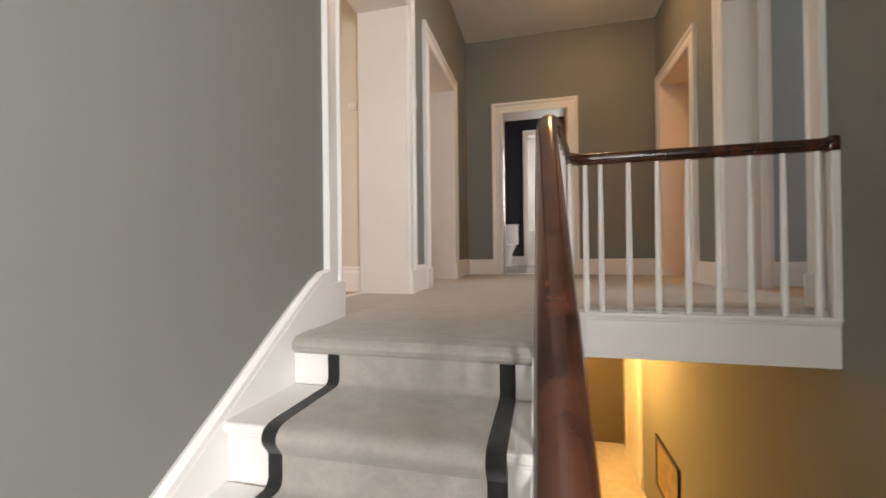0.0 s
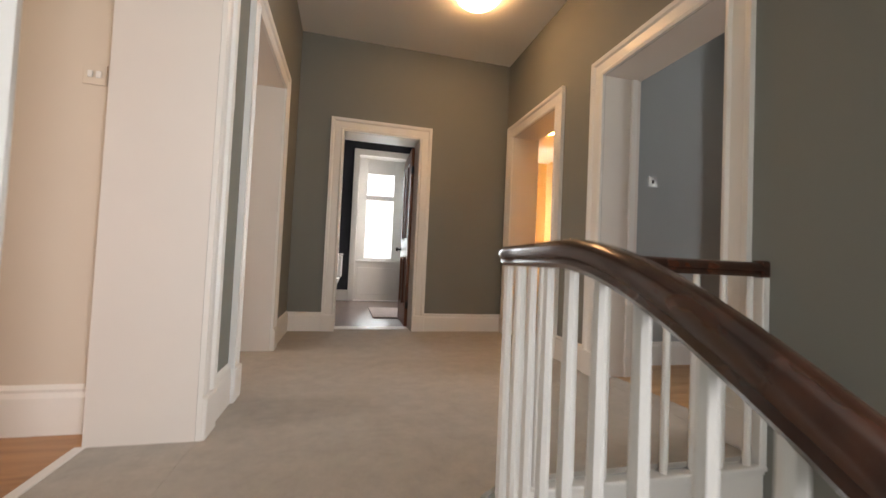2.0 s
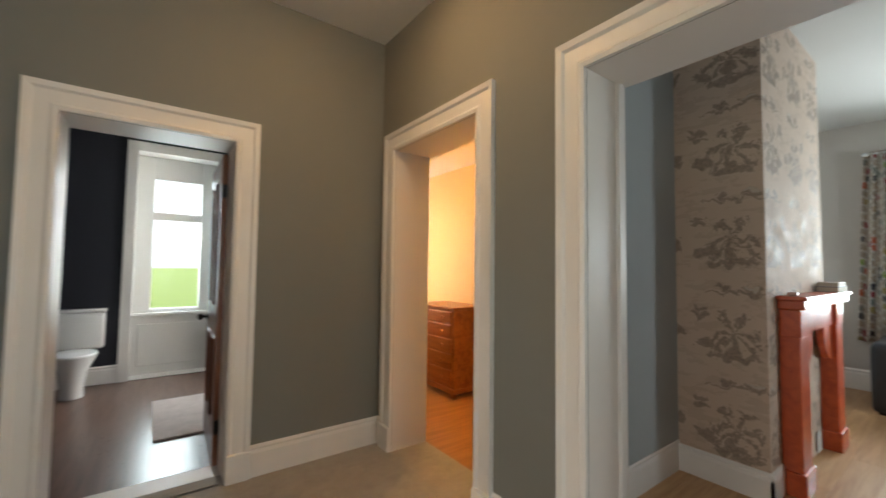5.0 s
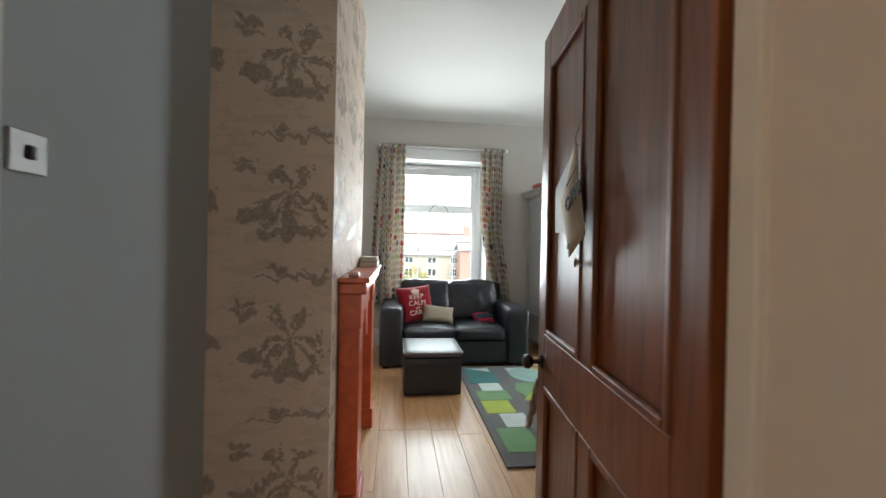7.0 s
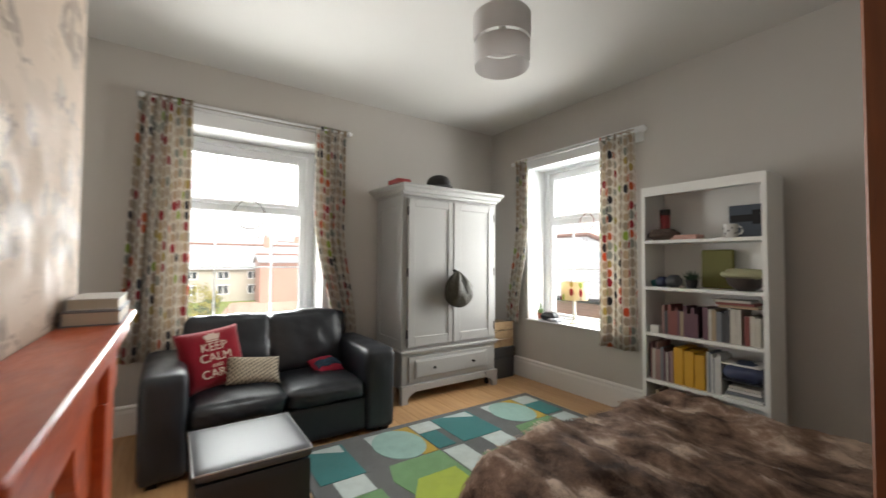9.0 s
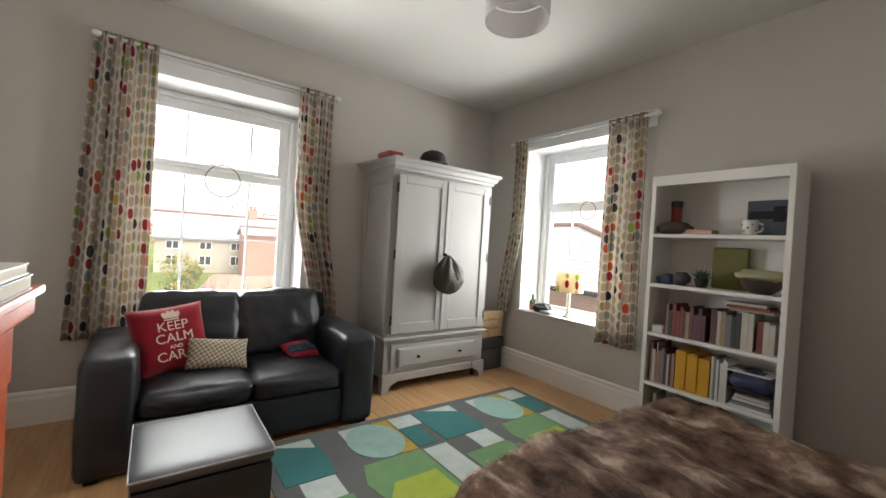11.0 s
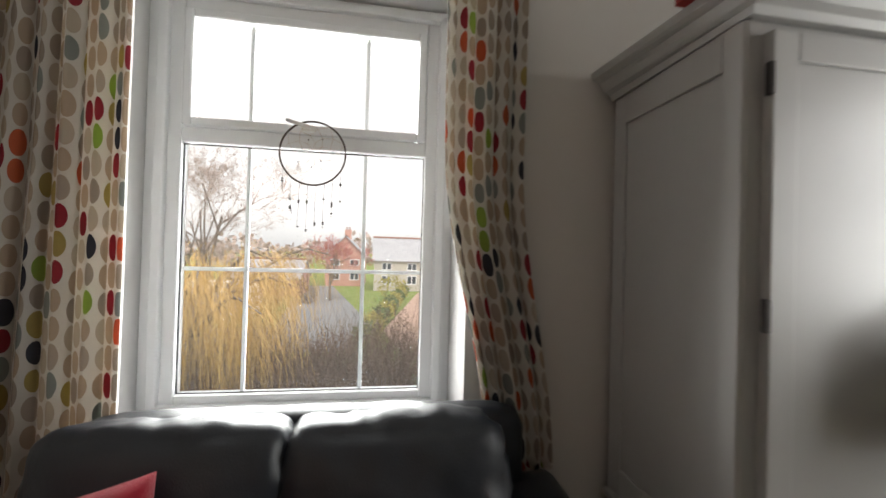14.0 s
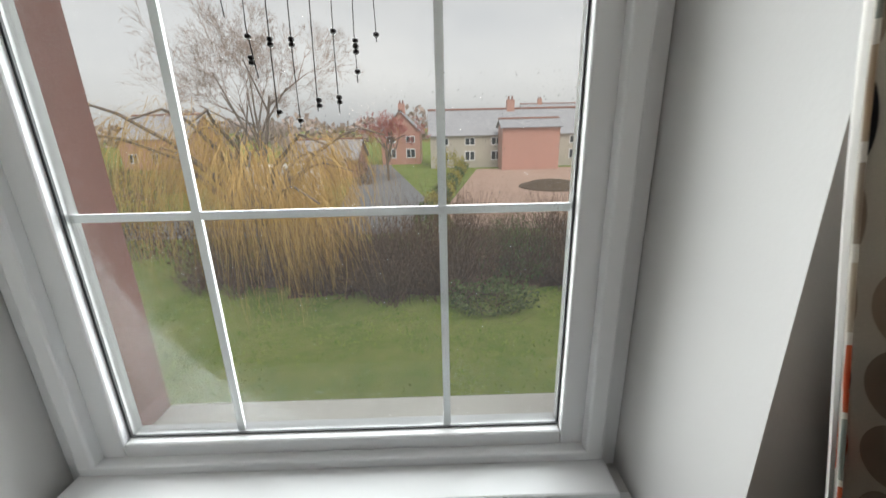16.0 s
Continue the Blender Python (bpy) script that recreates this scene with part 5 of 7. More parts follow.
bm = pillow(0.44, 0.44, 0.13, 1.0)
bm.transform(mc)
part("cover", bm, RED, cu, "", True, 180)


def front(x, z, d=-0.066):
    return mc @ Matrix.Translation((x, d, z)) @ Matrix.Rotation(radians(90), 4, "X")


for body, size, x, z, d in (("KEEP", 0.082, 0.0, 0.075, -0.064), ("CALM", 0.082, 0.0, 0.0, -0.0675), ("AND", 0.034, 0.0, -0.057, -0.0655), ("CAR", 0.082, -0.035, -0.112, -0.066)):
    lettering(body, size, front(x, z, d), CREAMINK, cu, "lettering", "cream printed letters")
bm = bmesh.new()
prism(bm, [(-0.042, 0.128), (0.042, 0.128), (0.052, 0.152), (0.046, 0.168), (0.028, 0.160), (0.014, 0.176), (0.0, 0.166), (-0.014, 0.176), (-0.028, 0.160), (-0.046, 0.168), (-0.052, 0.152)], 1, -0.065, -0.05, mc)
cuboid(bm, -0.042, 0.042, -0.066, -0.054, 0.114, 0.123, m=mc)
part("crown", bm, CREAMINK, cu, "cream printed crown")


def hound(name):
    m, n, l, b = material(name)
    co, ck = n.new("ShaderNodeTexCoord"), n.new("ShaderNodeTexChecker")
    ck.inputs["Scale"].default_value = 62.0
    ck.inputs["Color1"].default_value, ck.inputs["Color2"].default_value = (0.50, 0.43, 0.33, 1), (0.075, 0.06, 0.05, 1)
    mp = n.new("ShaderNodeMapping")
    mp.inputs["Rotation"].default_value = (0, 0, radians(12))
    l.new(co.outputs["UV"], mp.inputs[0])
    l.new(mp.outputs[0], ck.inputs["Vector"])
    c = blend(n, l, val(n, l, "MULTIPLY", grain(n, l, 80, 3.0), 0.7), ck.outputs[0], (0.40, 0.34, 0.26))
    l.new(c, b.inputs["Base Color"])
    b.inputs["Roughness"].default_value = 0.95
    relief(n, l, b, ck.outputs[1], 0.4, 0.002)
    return m


def flat_uv(bm, scale):
    uv = bm.loops.layers.uv.new("UVMap")
    for f in bm.faces:
        for lp in f.loops:
            lp[uv].uv = (lp.vert.co.x * scale, lp.vert.co.z * scale)
    return bm


cu = thing("cushion", (6.93, 3.33, 0.43), "small oblong brown and cream houndstooth cushion", "cushion")
bm = flat_uv(pillow(0.38, 0.215, 0.11, 4.0), 1.0)
bm.transform(Matrix.Translation((6.93, 3.325, 0.535)) @ Matrix.Rotation(radians(-80), 4, "Z") @ Matrix.Rotation(radians(-32), 4, "X") @ Matrix.Rotation(radians(9), 4, "Y"))
part("cover", bm, hound("houndstooth_tweed"), cu, "", True, 180)
cu = thing("cushion", (7.0, 2.78, 0.43), "small flat red cushion with a blue patterned band", "cushion")
mq = Matrix.Translation((7.0, 2.76, 0.475)) @ Matrix.Rotation(radians(-75), 4, "Z") @ Matrix.Rotation(radians(-70), 4, "X")
bm = pillow(0.24, 0.22, 0.10, 6.0)
bm.transform(mq)
part("cover", bm, plain("bright_red_weave", (0.46, 0.02, 0.06), 0.8, var=0.4, scale=24), cu, "", True, 180)
bm = bmesh.new()
for k in (-0.055, -0.025, 0.005):
    sweep(bm, [mq @ Vector((u, -0.05 * (1 - (abs(u) / 0.125) ** 4) - 0.003, k + 0.008 * math.sin(u * 60))) for u in [-0.105 + 0.021 * i for i in range(11)]], ring(0.012, 6))
part("band", bm, plain("blue_pattern_weave", (0.05, 0.14, 0.24), 0.8, var=0.7, scale=40), cu, "blue patterned weave")

# pendant shade
GAUZE, gn, gl, gb = material("pale_grey_shade_cloth")
gb.inputs["Roughness"].default_value = 0.9
gc = blend(gn, gl, grain(gn, gl, 300, 2.0), (0.62, 0.60, 0.59), (0.72, 0.70, 0.69))
gl.new(gc, gb.inputs["Base Color"])
gt, gm = gn.new("ShaderNodeBsdfTranslucent"), gn.new("ShaderNodeMixShader")
gl.new(gc, gt.inputs["Color"])
gm.inputs[0].default_value = 0.5
gl.new(gb.outputs[0], gm.inputs[1])
gl.new(gt.outputs[0], gm.inputs[2])
gl.new(gm.outputs[0], gn["Material Output"].inputs[0])
LPX, LPY = 5.26, 2.38
pend = thing("pendant_lamp", (LPX, LPY, HB), "pale grey double drum pendant lampshade, unlit", "pendant lamp")
part("ceiling_rose", lathe(bmesh.new(), [(0.05, 0), (0.048, -0.02), (0.02, -0.035)], 20, Matrix.Translation((LPX, LPY, HB))), PLASTIC, pend, "", True)
part("flex", lathe(bmesh.new(), [(0.004, -0.03), (0.004, -0.36)], 8, Matrix.Translation((LPX, LPY, HB))), PLASTIC, pend)
part("lamp_holder", lathe(bmesh.new(), [(0.02, -0.33), (0.022, -0.36), (0.02, -0.42)], 12, Matrix.Translation((LPX, LPY, HB))), PLASTIC, pend, "", True)
for nm, r, z0, z1, tilt in (("upper_drum", 0.158, 2.565, 2.705, 0), ("lower_drum", 0.152, 2.425, 2.552, 1)):
    mt = Matrix.Translation((LPX, LPY, 0))
    part(nm, lathe(bmesh.new(), [(r, z0), (r, z1), (r - 0.004, z1), (r - 0.004, z0), (r, z0)], 40, mt, False), GAUZE, pend, "pale translucent fabric drum", True)
for a in range(3):
    q = radians(120 * a)
    part("spoke", sweep(bmesh.new(), [(LPX, LPY, 2.69), (LPX + 0.155 * math.cos(q), LPY + 0.155 * math.sin(q), 2.70)], ring(0.002, 5)), CHROME, pend)

# on the wardrobe
hat = thing("riding_hat", (7.0, 1.63, 2.10), "black velvet riding hat on top of the wardrobe", "hat")
VELVET = plain("black_velvet", (0.02, 0.018, 0.018), 0.85)
part("crown", lathe(bmesh.new(), [(0.125, 0.0), (0.126, 0.03), (0.118, 0.07), (0.095, 0.105), (0.055, 0.125), (0.012, 0.13)], 24, Matrix.Translation((7.0, 1.63, 2.10)) @ Matrix.Diagonal((1.1, 0.95, 1.0, 1))), VELVET, hat, "", True)
part("brim", lathe(bmesh.new(), [(0.115, 0.0), (0.145, 0.002), (0.145, 0.008), (0.115, 0.014)], 24, Matrix.Translation((6.98, 1.65, 2.10)) @ Matrix.Diagonal((1.12, 0.95, 1.0, 1))), VELVET, hat, "", True)
bk = thing("book", (7.25, 1.88, 2.10), "red book lying on top of the wardrobe", "book")
part("cover", box(6.93, 7.14, 1.99, 2.13, 2.10, 2.135, 0.003, 1), plain("red_book_cover", (0.28, 0.02, 0.02), 0.5), bk)
bk = thing("book", (7.2, 1.2, 2.10), "dark thin book lying on the wardrobe", "book")
part("cover", box(7.0, 7.16, 1.08, 1.26, 2.10, 2.114, 0.003, 1), plain("dark_book_cover", (0.06, 0.05, 0.05), 0.5), bk)

bag = thing("drawstring_bag", (6.89, 1.46, 0.89), "dark olive waxed cloth bag hanging from the wardrobe knob", "bag")
bm = bmesh.new()
n1, n2 = 56, 24
rings = []
for j in range(n2 + 1):
    v = j / n2
    z = 1.262 - 0.37 * v
    rr = 0.014 + 0.15 * math.sin(math.pi / 2 * min(1.0, v / 0.58)) ** 0.9 if v < 0.58 else 0.164 * math.sqrt(max(0.0, 1 - ((v - 0.58) / 0.422) ** 2))
    fold = 1 - min(1.0, v / 0.75)
    rings.append([bm.verts.new((6.89 + math.cos(a) * rr * (0.52 + 0.1 * noise.noise(Vector((math.cos(a) * 2, math.sin(a) * 2, v * 4)))) * (1 + 0.22 * fold * math.sin(7 * a + 2 * v)),
                                1.458 - 0.02 * v + math.sin(a) * rr * (1 + 0.16 * noise.noise(Vector((math.cos(a) * 2.5, math.sin(a) * 2.5, v * 3 + 7)))) * (1 + 0.16 * fold * math.sin(7 * a + 2 * v)), z)) for a in [2 * math.pi * i / n1 for i in range(n1)]])
for a, b in zip(rings, rings[1:]):
    for i in range(n1):
        bm.faces.new((a[i], b[i], b[(i + 1) % n1], a[(i + 1) % n1]))
part("sack", bm, plain("olive_waxed_cloth", (0.05, 0.042, 0.026), 0.55, var=0.4, scale=14, fine=40, bump=0.8, dist=0.012), bag, "", True, 180)
part("neck_tie", lathe(bmesh.new(), [(0.012, 1.225), (0.026, 1.228), (0.028, 1.238), (0.012, 1.242)], 14, Matrix.Translation((6.89, 1.458, 0))), IRON, bag, "dark leather tie round the neck", True)
part("cord", sweep(bmesh.new(), [(6.93, 1.462, 1.272), (6.86, 1.45, 1.2), (6.81, 1.43, 1.12), (6.80, 1.40, 1.03)], ring(0.005, 6)), IRON, bag, "dark leather cord", True)

# boxes in the corner
WICK = timber("pale_crate_wood", (0.42, 0.29, 0.16), (0.27, 0.17, 0.09), (1, 9, 9))
bx = thing("storage_box", (7.3, 0.62, 0), "dark grey fabric storage box in the corner", "storage box")
part("box_body", box(7.1, 7.52, 0.46, 0.79, 0.0, 0.24, 0.015, 2), plain("dark_grey_fabric", (0.07, 0.068, 0.07), 0.9), bx)
part("box_lid", box(7.09, 7.53, 0.45, 0.80, 0.242, 0.36, 0.012, 2), plain("charcoal_fabric", (0.05, 0.05, 0.052), 0.9), bx, "charcoal lid")
bx = thing("wooden_crate", (7.3, 0.62, 0.36), "pale wooden crate standing on the storage box", "crate")
for i in range(3):
    part("slat", box(7.10, 7.115, 0.47, 0.78, 0.365 + 0.1 * i, 0.455 + 0.1 * i, 0.003, 1), WICK, bx)
    part("slat", box(7.115, 7.5, 0.765, 0.78, 0.365 + 0.1 * i, 0.455 + 0.1 * i, 0.003, 1), WICK, bx)
part("crate_inside", box(7.116, 7.5, 0.47, 0.763, 0.362, 0.64), WICK, bx)

# side window sill
pot = thing("potted_cactus", (6.86, 0.27, 0.697), "small cactus in a terracotta pot on the window sill", "plant")
part("pot", lathe(bmesh.new(), [(0.028, 0), (0.038, 0.05), (0.043, 0.052), (0.043, 0.066), (0.036, 0.066), (0.034, 0.055)], 18, Matrix.Translation((6.86, 0.27, 0.697))), plain("terracotta", (0.42, 0.13, 0.07), 0.8), pot, "terracotta pot", True)
bm = bmesh.new()
for a, t, h in ((0, 0, 0.13), (40, 22, 0.085), (200, 28, 0.075), (120, 34, 0.06), (290, 25, 0.07)):
    lathe(bm, [(0.004, 0), (0.014, 0.25 * h), (0.015, 0.7 * h), (0.008, 0.95 * h), (0.002, h)], 9, Matrix.Translation((6.86, 0.27, 0.75)) @ Matrix.Rotation(radians(a), 4, "Z") @ Matrix.Rotation(radians(t), 4, "X"))
part("stems", bm, plain("cactus_green", (0.09, 0.16, 0.05), 0.7, var=0.2, scale=40), pot, "green stems", True)
cap = thing("cap", (6.66, 0.29, 0.697), "crumpled black and white cap on the window sill", "cap")
bm = cushion(bmesh.new(), 6.62, 6.78, 0.22, 0.36, 0.699, 0.785, 0.035, 0.02, wrinkle=0.022, seed=12.0)
part("cap_crown", bm, plain("black_cap_cloth", (0.02, 0.02, 0.025), 0.7), cap, "", True, 60)
part("peak", cushion(bmesh.new(), 6.53, 6.66, 0.25, 0.385, 0.699, 0.73, 0.01, 0.005, wrinkle=0.006), plain("grey_cap_peak", (0.42, 0.43, 0.47), 0.6), cap, "pale peak", True, 60)
SHADE = bean_cloth("cream_print_shade", (0.70, 0.60, 0.42), 0.72)
tl = thing("table_lamp", (6.39, 0.27, 0.697), "cream turned table lamp with an oval-print drum shade", "table lamp")
part("base", lathe(bmesh.new(), [(0.055, 0), (0.055, 0.012), (0.03, 0.03), (0.016, 0.04), (0.022, 0.06), (0.014, 0.08), (0.019, 0.11), (0.013, 0.14), (0.018, 0.17), (0.012, 0.2), (0.017, 0.23), (0.012, 0.26), (0.012, 0.30)], 20, Matrix.Translation((6.39, 0.27, 0.697))), plain("cream_lacquer", (0.66, 0.62, 0.53), 0.4), tl, "cream turned column", True)
bm = bmesh.new()
uvl = bm.loops.layers.uv.new("UVMap")
prev = None
for i in range(33):
    a = 2 * math.pi * i / 32
    c, s = math.cos(a), math.sin(a)
    cur = [bm.verts.new((6.39 + 0.138 * c, 0.27 + 0.138 * s, 0.955)), bm.verts.new((6.39 + 0.132 * c, 0.27 + 0.132 * s, 1.145))]
    if prev:
        f = bm.faces.new((prev[0], cur[0], cur[1], prev[1]))
        for lp, q in zip(f.loops, ((i - 1, 0), (i, 0), (i, 1), (i - 1, 1))):
            lp[uvl].uv = (q[0] * 0.027 + 0.4, q[1] * 0.19)
    prev = cur
sh = part("shade", bm, SHADE, tl, "oval-print drum shade", True, 180)
sm = sh.modifiers.new("thick", "SOLIDIFY")
sm.thickness = 0.003


def dreamcatcher(at, r, axis, hoop, n_strings, label):
    x, y, z = at
    ob = thing("dreamcatcher", at, label, "dreamcatcher")

    def q(u, v, d=0.0):
        return (x - d, y + u, z + v) if axis == "x" else (x + u, y + d, z + v)
    part("hoop", sweep(bmesh.new(), [q(r * math.cos(2 * math.pi * i / 40), r * math.sin(2 * math.pi * i / 40)) for i in range(40)], ring(0.0042, 7), True), hoop, ob, "bound hoop", True)
    web = bmesh.new()
    k = 9
    for lev in range(4):
        ra, rb = r * (1 - 0.22 * lev), r * (1 - 0.22 * (lev + 1))
        for i in range(k):
            a = 2 * math.pi * (i + 0.5 * lev) / k
            b = a + math.pi / k
            c = a + 2 * math.pi / k
            for p, s in (((ra * math.cos(a), ra * math.sin(a)), (rb * math.cos(b), rb * math.sin(b))), ((rb * math.cos(b), rb * math.sin(b)), (ra * math.cos(c), ra * math.sin(c)))):
                sweep(web, [q(*p), q(*s)], ring(0.0006, 4))
    part("web", web, CREAMINK, ob, "fine thread web")
    for i in range(7):
        a, rr = radians(20 + 51 * i), r * (0.35 + 0.09 * (i % 4))
        b = lathe(bmesh.new(), [(0.001, -0.003), (0.003, 0), (0.001, 0.003)], 6, Matrix.Translation(q(rr * math.cos(a), rr * math.sin(a), 0.002)))
        part("web_bead", b, IRON, ob, "small dark bead in the web")
    rng = random.Random(5)
    for i in range(n_strings):
        u = -0.88 + 1.76 * i / (n_strings - 1)
        v0 = -math.sqrt(1 - u * u) * r
        ln = (0.15, 0.17, 0.2, 0.185, 0.21, 0.2, 0.16, 0.11)[i % 8] * r / 0.14
        strand = part("string", sweep(bmesh.new(), [q(u * r, v0), q(u * r + 0.003, v0 - ln * 0.5), q(u * r + rng.uniform(-0.006, 0.006), v0 - ln)], ring(0.0011, 5)), IRON, ob, "dark cord")
        for f in ((0.42, 0.46, 0.93), (0.62, 0.67, 0.72, 0.9), (0.35, 0.86, 0.9), (0.9, 0.95), (0.34, 0.38, 0.95), (0.4, 0.44, 0.97), (0.6, 0.8, 0.85), (0.45, 0.55))[i % 8]:
            b = lathe(bmesh.new(), [(0.001, -0.0048), (0.0045, -0.003), (0.0055, 0), (0.0045, 0.003), (0.001, 0.0048)], 8, Matrix.Translation(q(u * r + 0.002, v0 - ln * f)))
            part("bead", b, IRON, strand, "dark wooden bead", True)
    return ob


HOOP = plain("dark_leather_binding", (0.05, 0.03, 0.02), 0.6)
REDHOOP = plain("red_thread_binding", (0.28, 0.10, 0.08), 0.7)
dreamcatcher((7.915, 3.235, 1.80), 0.138, "x", HOOP, 8, "dreamcatcher with beaded cords hanging from the window handle")
dreamcatcher((6.34, 0.115, 1.80), 0.09, "y", REDHOOP, 5, "small red dreamcatcher hanging in the side window")

# ---- bookcase contents ----
rng = random.Random(11)
BOOKINK = [plain("book_" + nm, c, 0.55, var=0.12, scale=20) for nm, c in (("plum", (0.12, 0.05, 0.07)), ("cream", (0.50, 0.46, 0.40)), ("charcoal", (0.05, 0.05, 0.055)), ("slate", (0.17, 0.18, 0.20)),
           ("brick", (0.22, 0.06, 0.05)), ("tan", (0.34, 0.25, 0.16)), ("navy", (0.03, 0.04, 0.09)), ("white", (0.62, 0.60, 0.57)), ("olive", (0.14, 0.14, 0.08)), ("pink", (0.33, 0.19, 0.17)))]
PAGES = plain("book_pages", (0.58, 0.53, 0.44), 0.9)


def book(x, w, h, d, z, mat, lean=0.0, label="upright hardback book on the bookcase shelf"):
    b = thing("book", (x + w / 2, 0.66, z), label, "book", "books on the shelves")
    m = Matrix.Translation((x, 0, z)) @ Matrix.Rotation(lean, 4, "Y") @ Matrix.Translation((-x, 0, -z))
    y1 = 0.735
    bm = cuboid(bmesh.new(), x, x + 0.003, y1 - d, y1, z, z + h, m=m)
    cuboid(bm, x + w - 0.003, x + w, y1 - d, y1, z, z + h, m=m)
    cuboid(bm, x + 0.003, x + w - 0.003, y1 - 0.004, y1, z, z + h, m=m)
    part("cover", bm, mat, b)
    part("page_block", cuboid(bmesh.new(), x + 0.003, x + w - 0.003, y1 - d + 0.004, y1 - 0.004, z + 0.003, z + h - 0.004, m=m), PAGES, b, "cream page block")


def row(x0, x1, z, hmin, hmax, wmin, wmax, inks):
    x = x0
    while x < x1:
        w = rng.uniform(wmin, wmax)
        if x + w > x1:
            break
        book(x, w, rng.uniform(hmin, hmax), rng.uniform(0.15, 0.21), z, BOOKINK[rng.choice(inks)])
        x += w + 0.0015


Z = [s + 0.0125 for s in SHELVES]
row(4.62, 4.72, Z[2], 0.16, 0.2, 0.02, 0.035, (7, 9, 4, 1))
row(4.725, 4.98, Z[2], 0.19, 0.235, 0.018, 0.034, (2, 3, 0, 7, 1, 5))
row(4.985, 5.24, Z[2], 0.17, 0.225, 0.014, 0.03, (0, 2, 5, 4, 9, 3))
for i in range(3):
    b = thing("book", (4.75, 0.62, Z[2] + 0.24), "hardback book lying flat on top of other books", "book", "books on the shelves")
    part("cover", box(4.63 + 0.02 * i, 4.86 + 0.015 * i, 0.56, 0.73, Z[2] + 0.238 + 0.018 * i, Z[2] + 0.254 + 0.018 * i, 0.002, 1), BOOKINK[(5, 4, 1)[i]], b)
row(5.16, 5.335, Z[1], 0.22, 0.29, 0.006, 0.02, (7, 0, 1, 3, 9))
YEL = plain("yellow_binder_card", (0.58, 0.30, 0.02), 0.5, var=0.1)
for i in range(3):
    b = thing("ring_binder", (5.12 - 0.075 * i, 0.65, Z[1]), "bright yellow ring binder standing on the shelf", "binder", "yellow binders")
    part("spine", box(5.085 - 0.072 * i, 5.153 - 0.072 * i, 0.50, 0.74, Z[1], Z[1] + 0.27 - 0.012 * i, 0.006, 2), YEL, b)
row(4.845, 4.935, Z[1], 0.23, 0.28, 0.006, 0.016, (7, 3, 1))
t = thing("document_tray", (4.7, 0.64, Z[1]), "black letter tray with papers on the shelf", "document tray")
part("tray", cuboid(box(4.60, 4.83, 0.52, 0.74, Z[1] + 0.11, Z[1] + 0.12), 4.60, 4.61, 0.52, 0.74, Z[1], Z[1] + 0.2), plain("black_tray", (0.015, 0.015, 0.02), 0.5), t)
for i in range(4):
    part("paper_stack", box(4.61 + 0.006 * i, 4.825 - 0.008 * i, 0.53, 0.745 - 0.006 * i, Z[1] + 0.02 * i + 0.002, Z[1] + 0.02 * i + 0.018), BOOKINK[(7, 3, 7, 1)[i]], t, "stacked papers")
part("folder", cushion(bmesh.new(), 4.605, 4.835, 0.53, 0.76, Z[1] + 0.122, Z[1] + 0.218, 0.045, 0.012, wrinkle=0.012, seed=5.0), BOOKINK[6], t, "rolled navy cloth bag", True, 60)
part("sheet", box(4.62, 4.85, 0.54, 0.755, Z[1] + 0.222, Z[1] + 0.23), BOOKINK[7], t, "white paper on top")
t = thing("storage_tray", (4.75, 0.64, Z[0]), "grey plastic tray of papers on the bottom shelf", "tray")
part("tray_body", box(4.62, 4.86, 0.51, 0.76, Z[0], Z[0] + 0.15, 0.012, 2), BOOKINK[3], t)
row(4.9, 5.3, Z[0], 0.22, 0.3, 0.02, 0.045, (2, 3, 0, 6, 5))
t = thing("small_box", (5.28, 0.70, Z[2]), "small white box on the book shelf", "box")
part("carton", box(5.25, 5.32, 0.69, 0.75, Z[2], Z[2] + 0.055, 0.003, 1), BOOKINK[7], t)
# ornaments
t = thing("red_vase", (5.255, 0.63, Z[4]), "tall dark red cylindrical vase with a black rim", "vase")
part("vase_body", lathe(bmesh.new(), [(0.034, 0), (0.036, 0.09), (0.034, 0.18), (0.036, 0.2)], 20, Matrix.Translation((5.255, 0.63, Z[4]))), plain("red_glaze", (0.22, 0.012, 0.015), 0.3), t, "", True)
part("rim", lathe(bmesh.new(), [(0.037, 0.2), (0.038, 0.245), (0.03, 0.247)], 20, Matrix.Translation((5.255, 0.63, Z[4]))), VELVET, t, "black rim", True)
t = thing("felt_hat", (5.24, 0.66, Z[4]), "soft dark brown cap lying on the shelf", "hat")
part("felt", cushion(bmesh.new(), 5.13, 5.335, 0.66, 0.755, Z[4], Z[4] + 0.075, 0.04, 0.02, wrinkle=0.01, seed=2.0), plain("brown_felt", (0.07, 0.045, 0.035), 0.9), t, "", True, 60)
t = thing("pink_case", (5.06, 0.66, Z[4]), "flat pale pink box on the shelf", "box")
part("case", box(4.98, 5.17, 0.62, 0.74, Z[4], Z[4] + 0.035, 0.008, 2), plain("pale_pink_card", (0.52, 0.30, 0.25), 0.6), t)
t = thing("picture_canvas", (4.70, 0.52, Z[4]), "small canvas painting of dark hills leaning at the back", "picture")
part("canvas", box(4.61, 4.86, 0.50, 0.52, Z[4], Z[4] + 0.24, 0.003, 1), plain("slate_canvas", (0.085, 0.10, 0.125), 0.8, var=0.2), t)
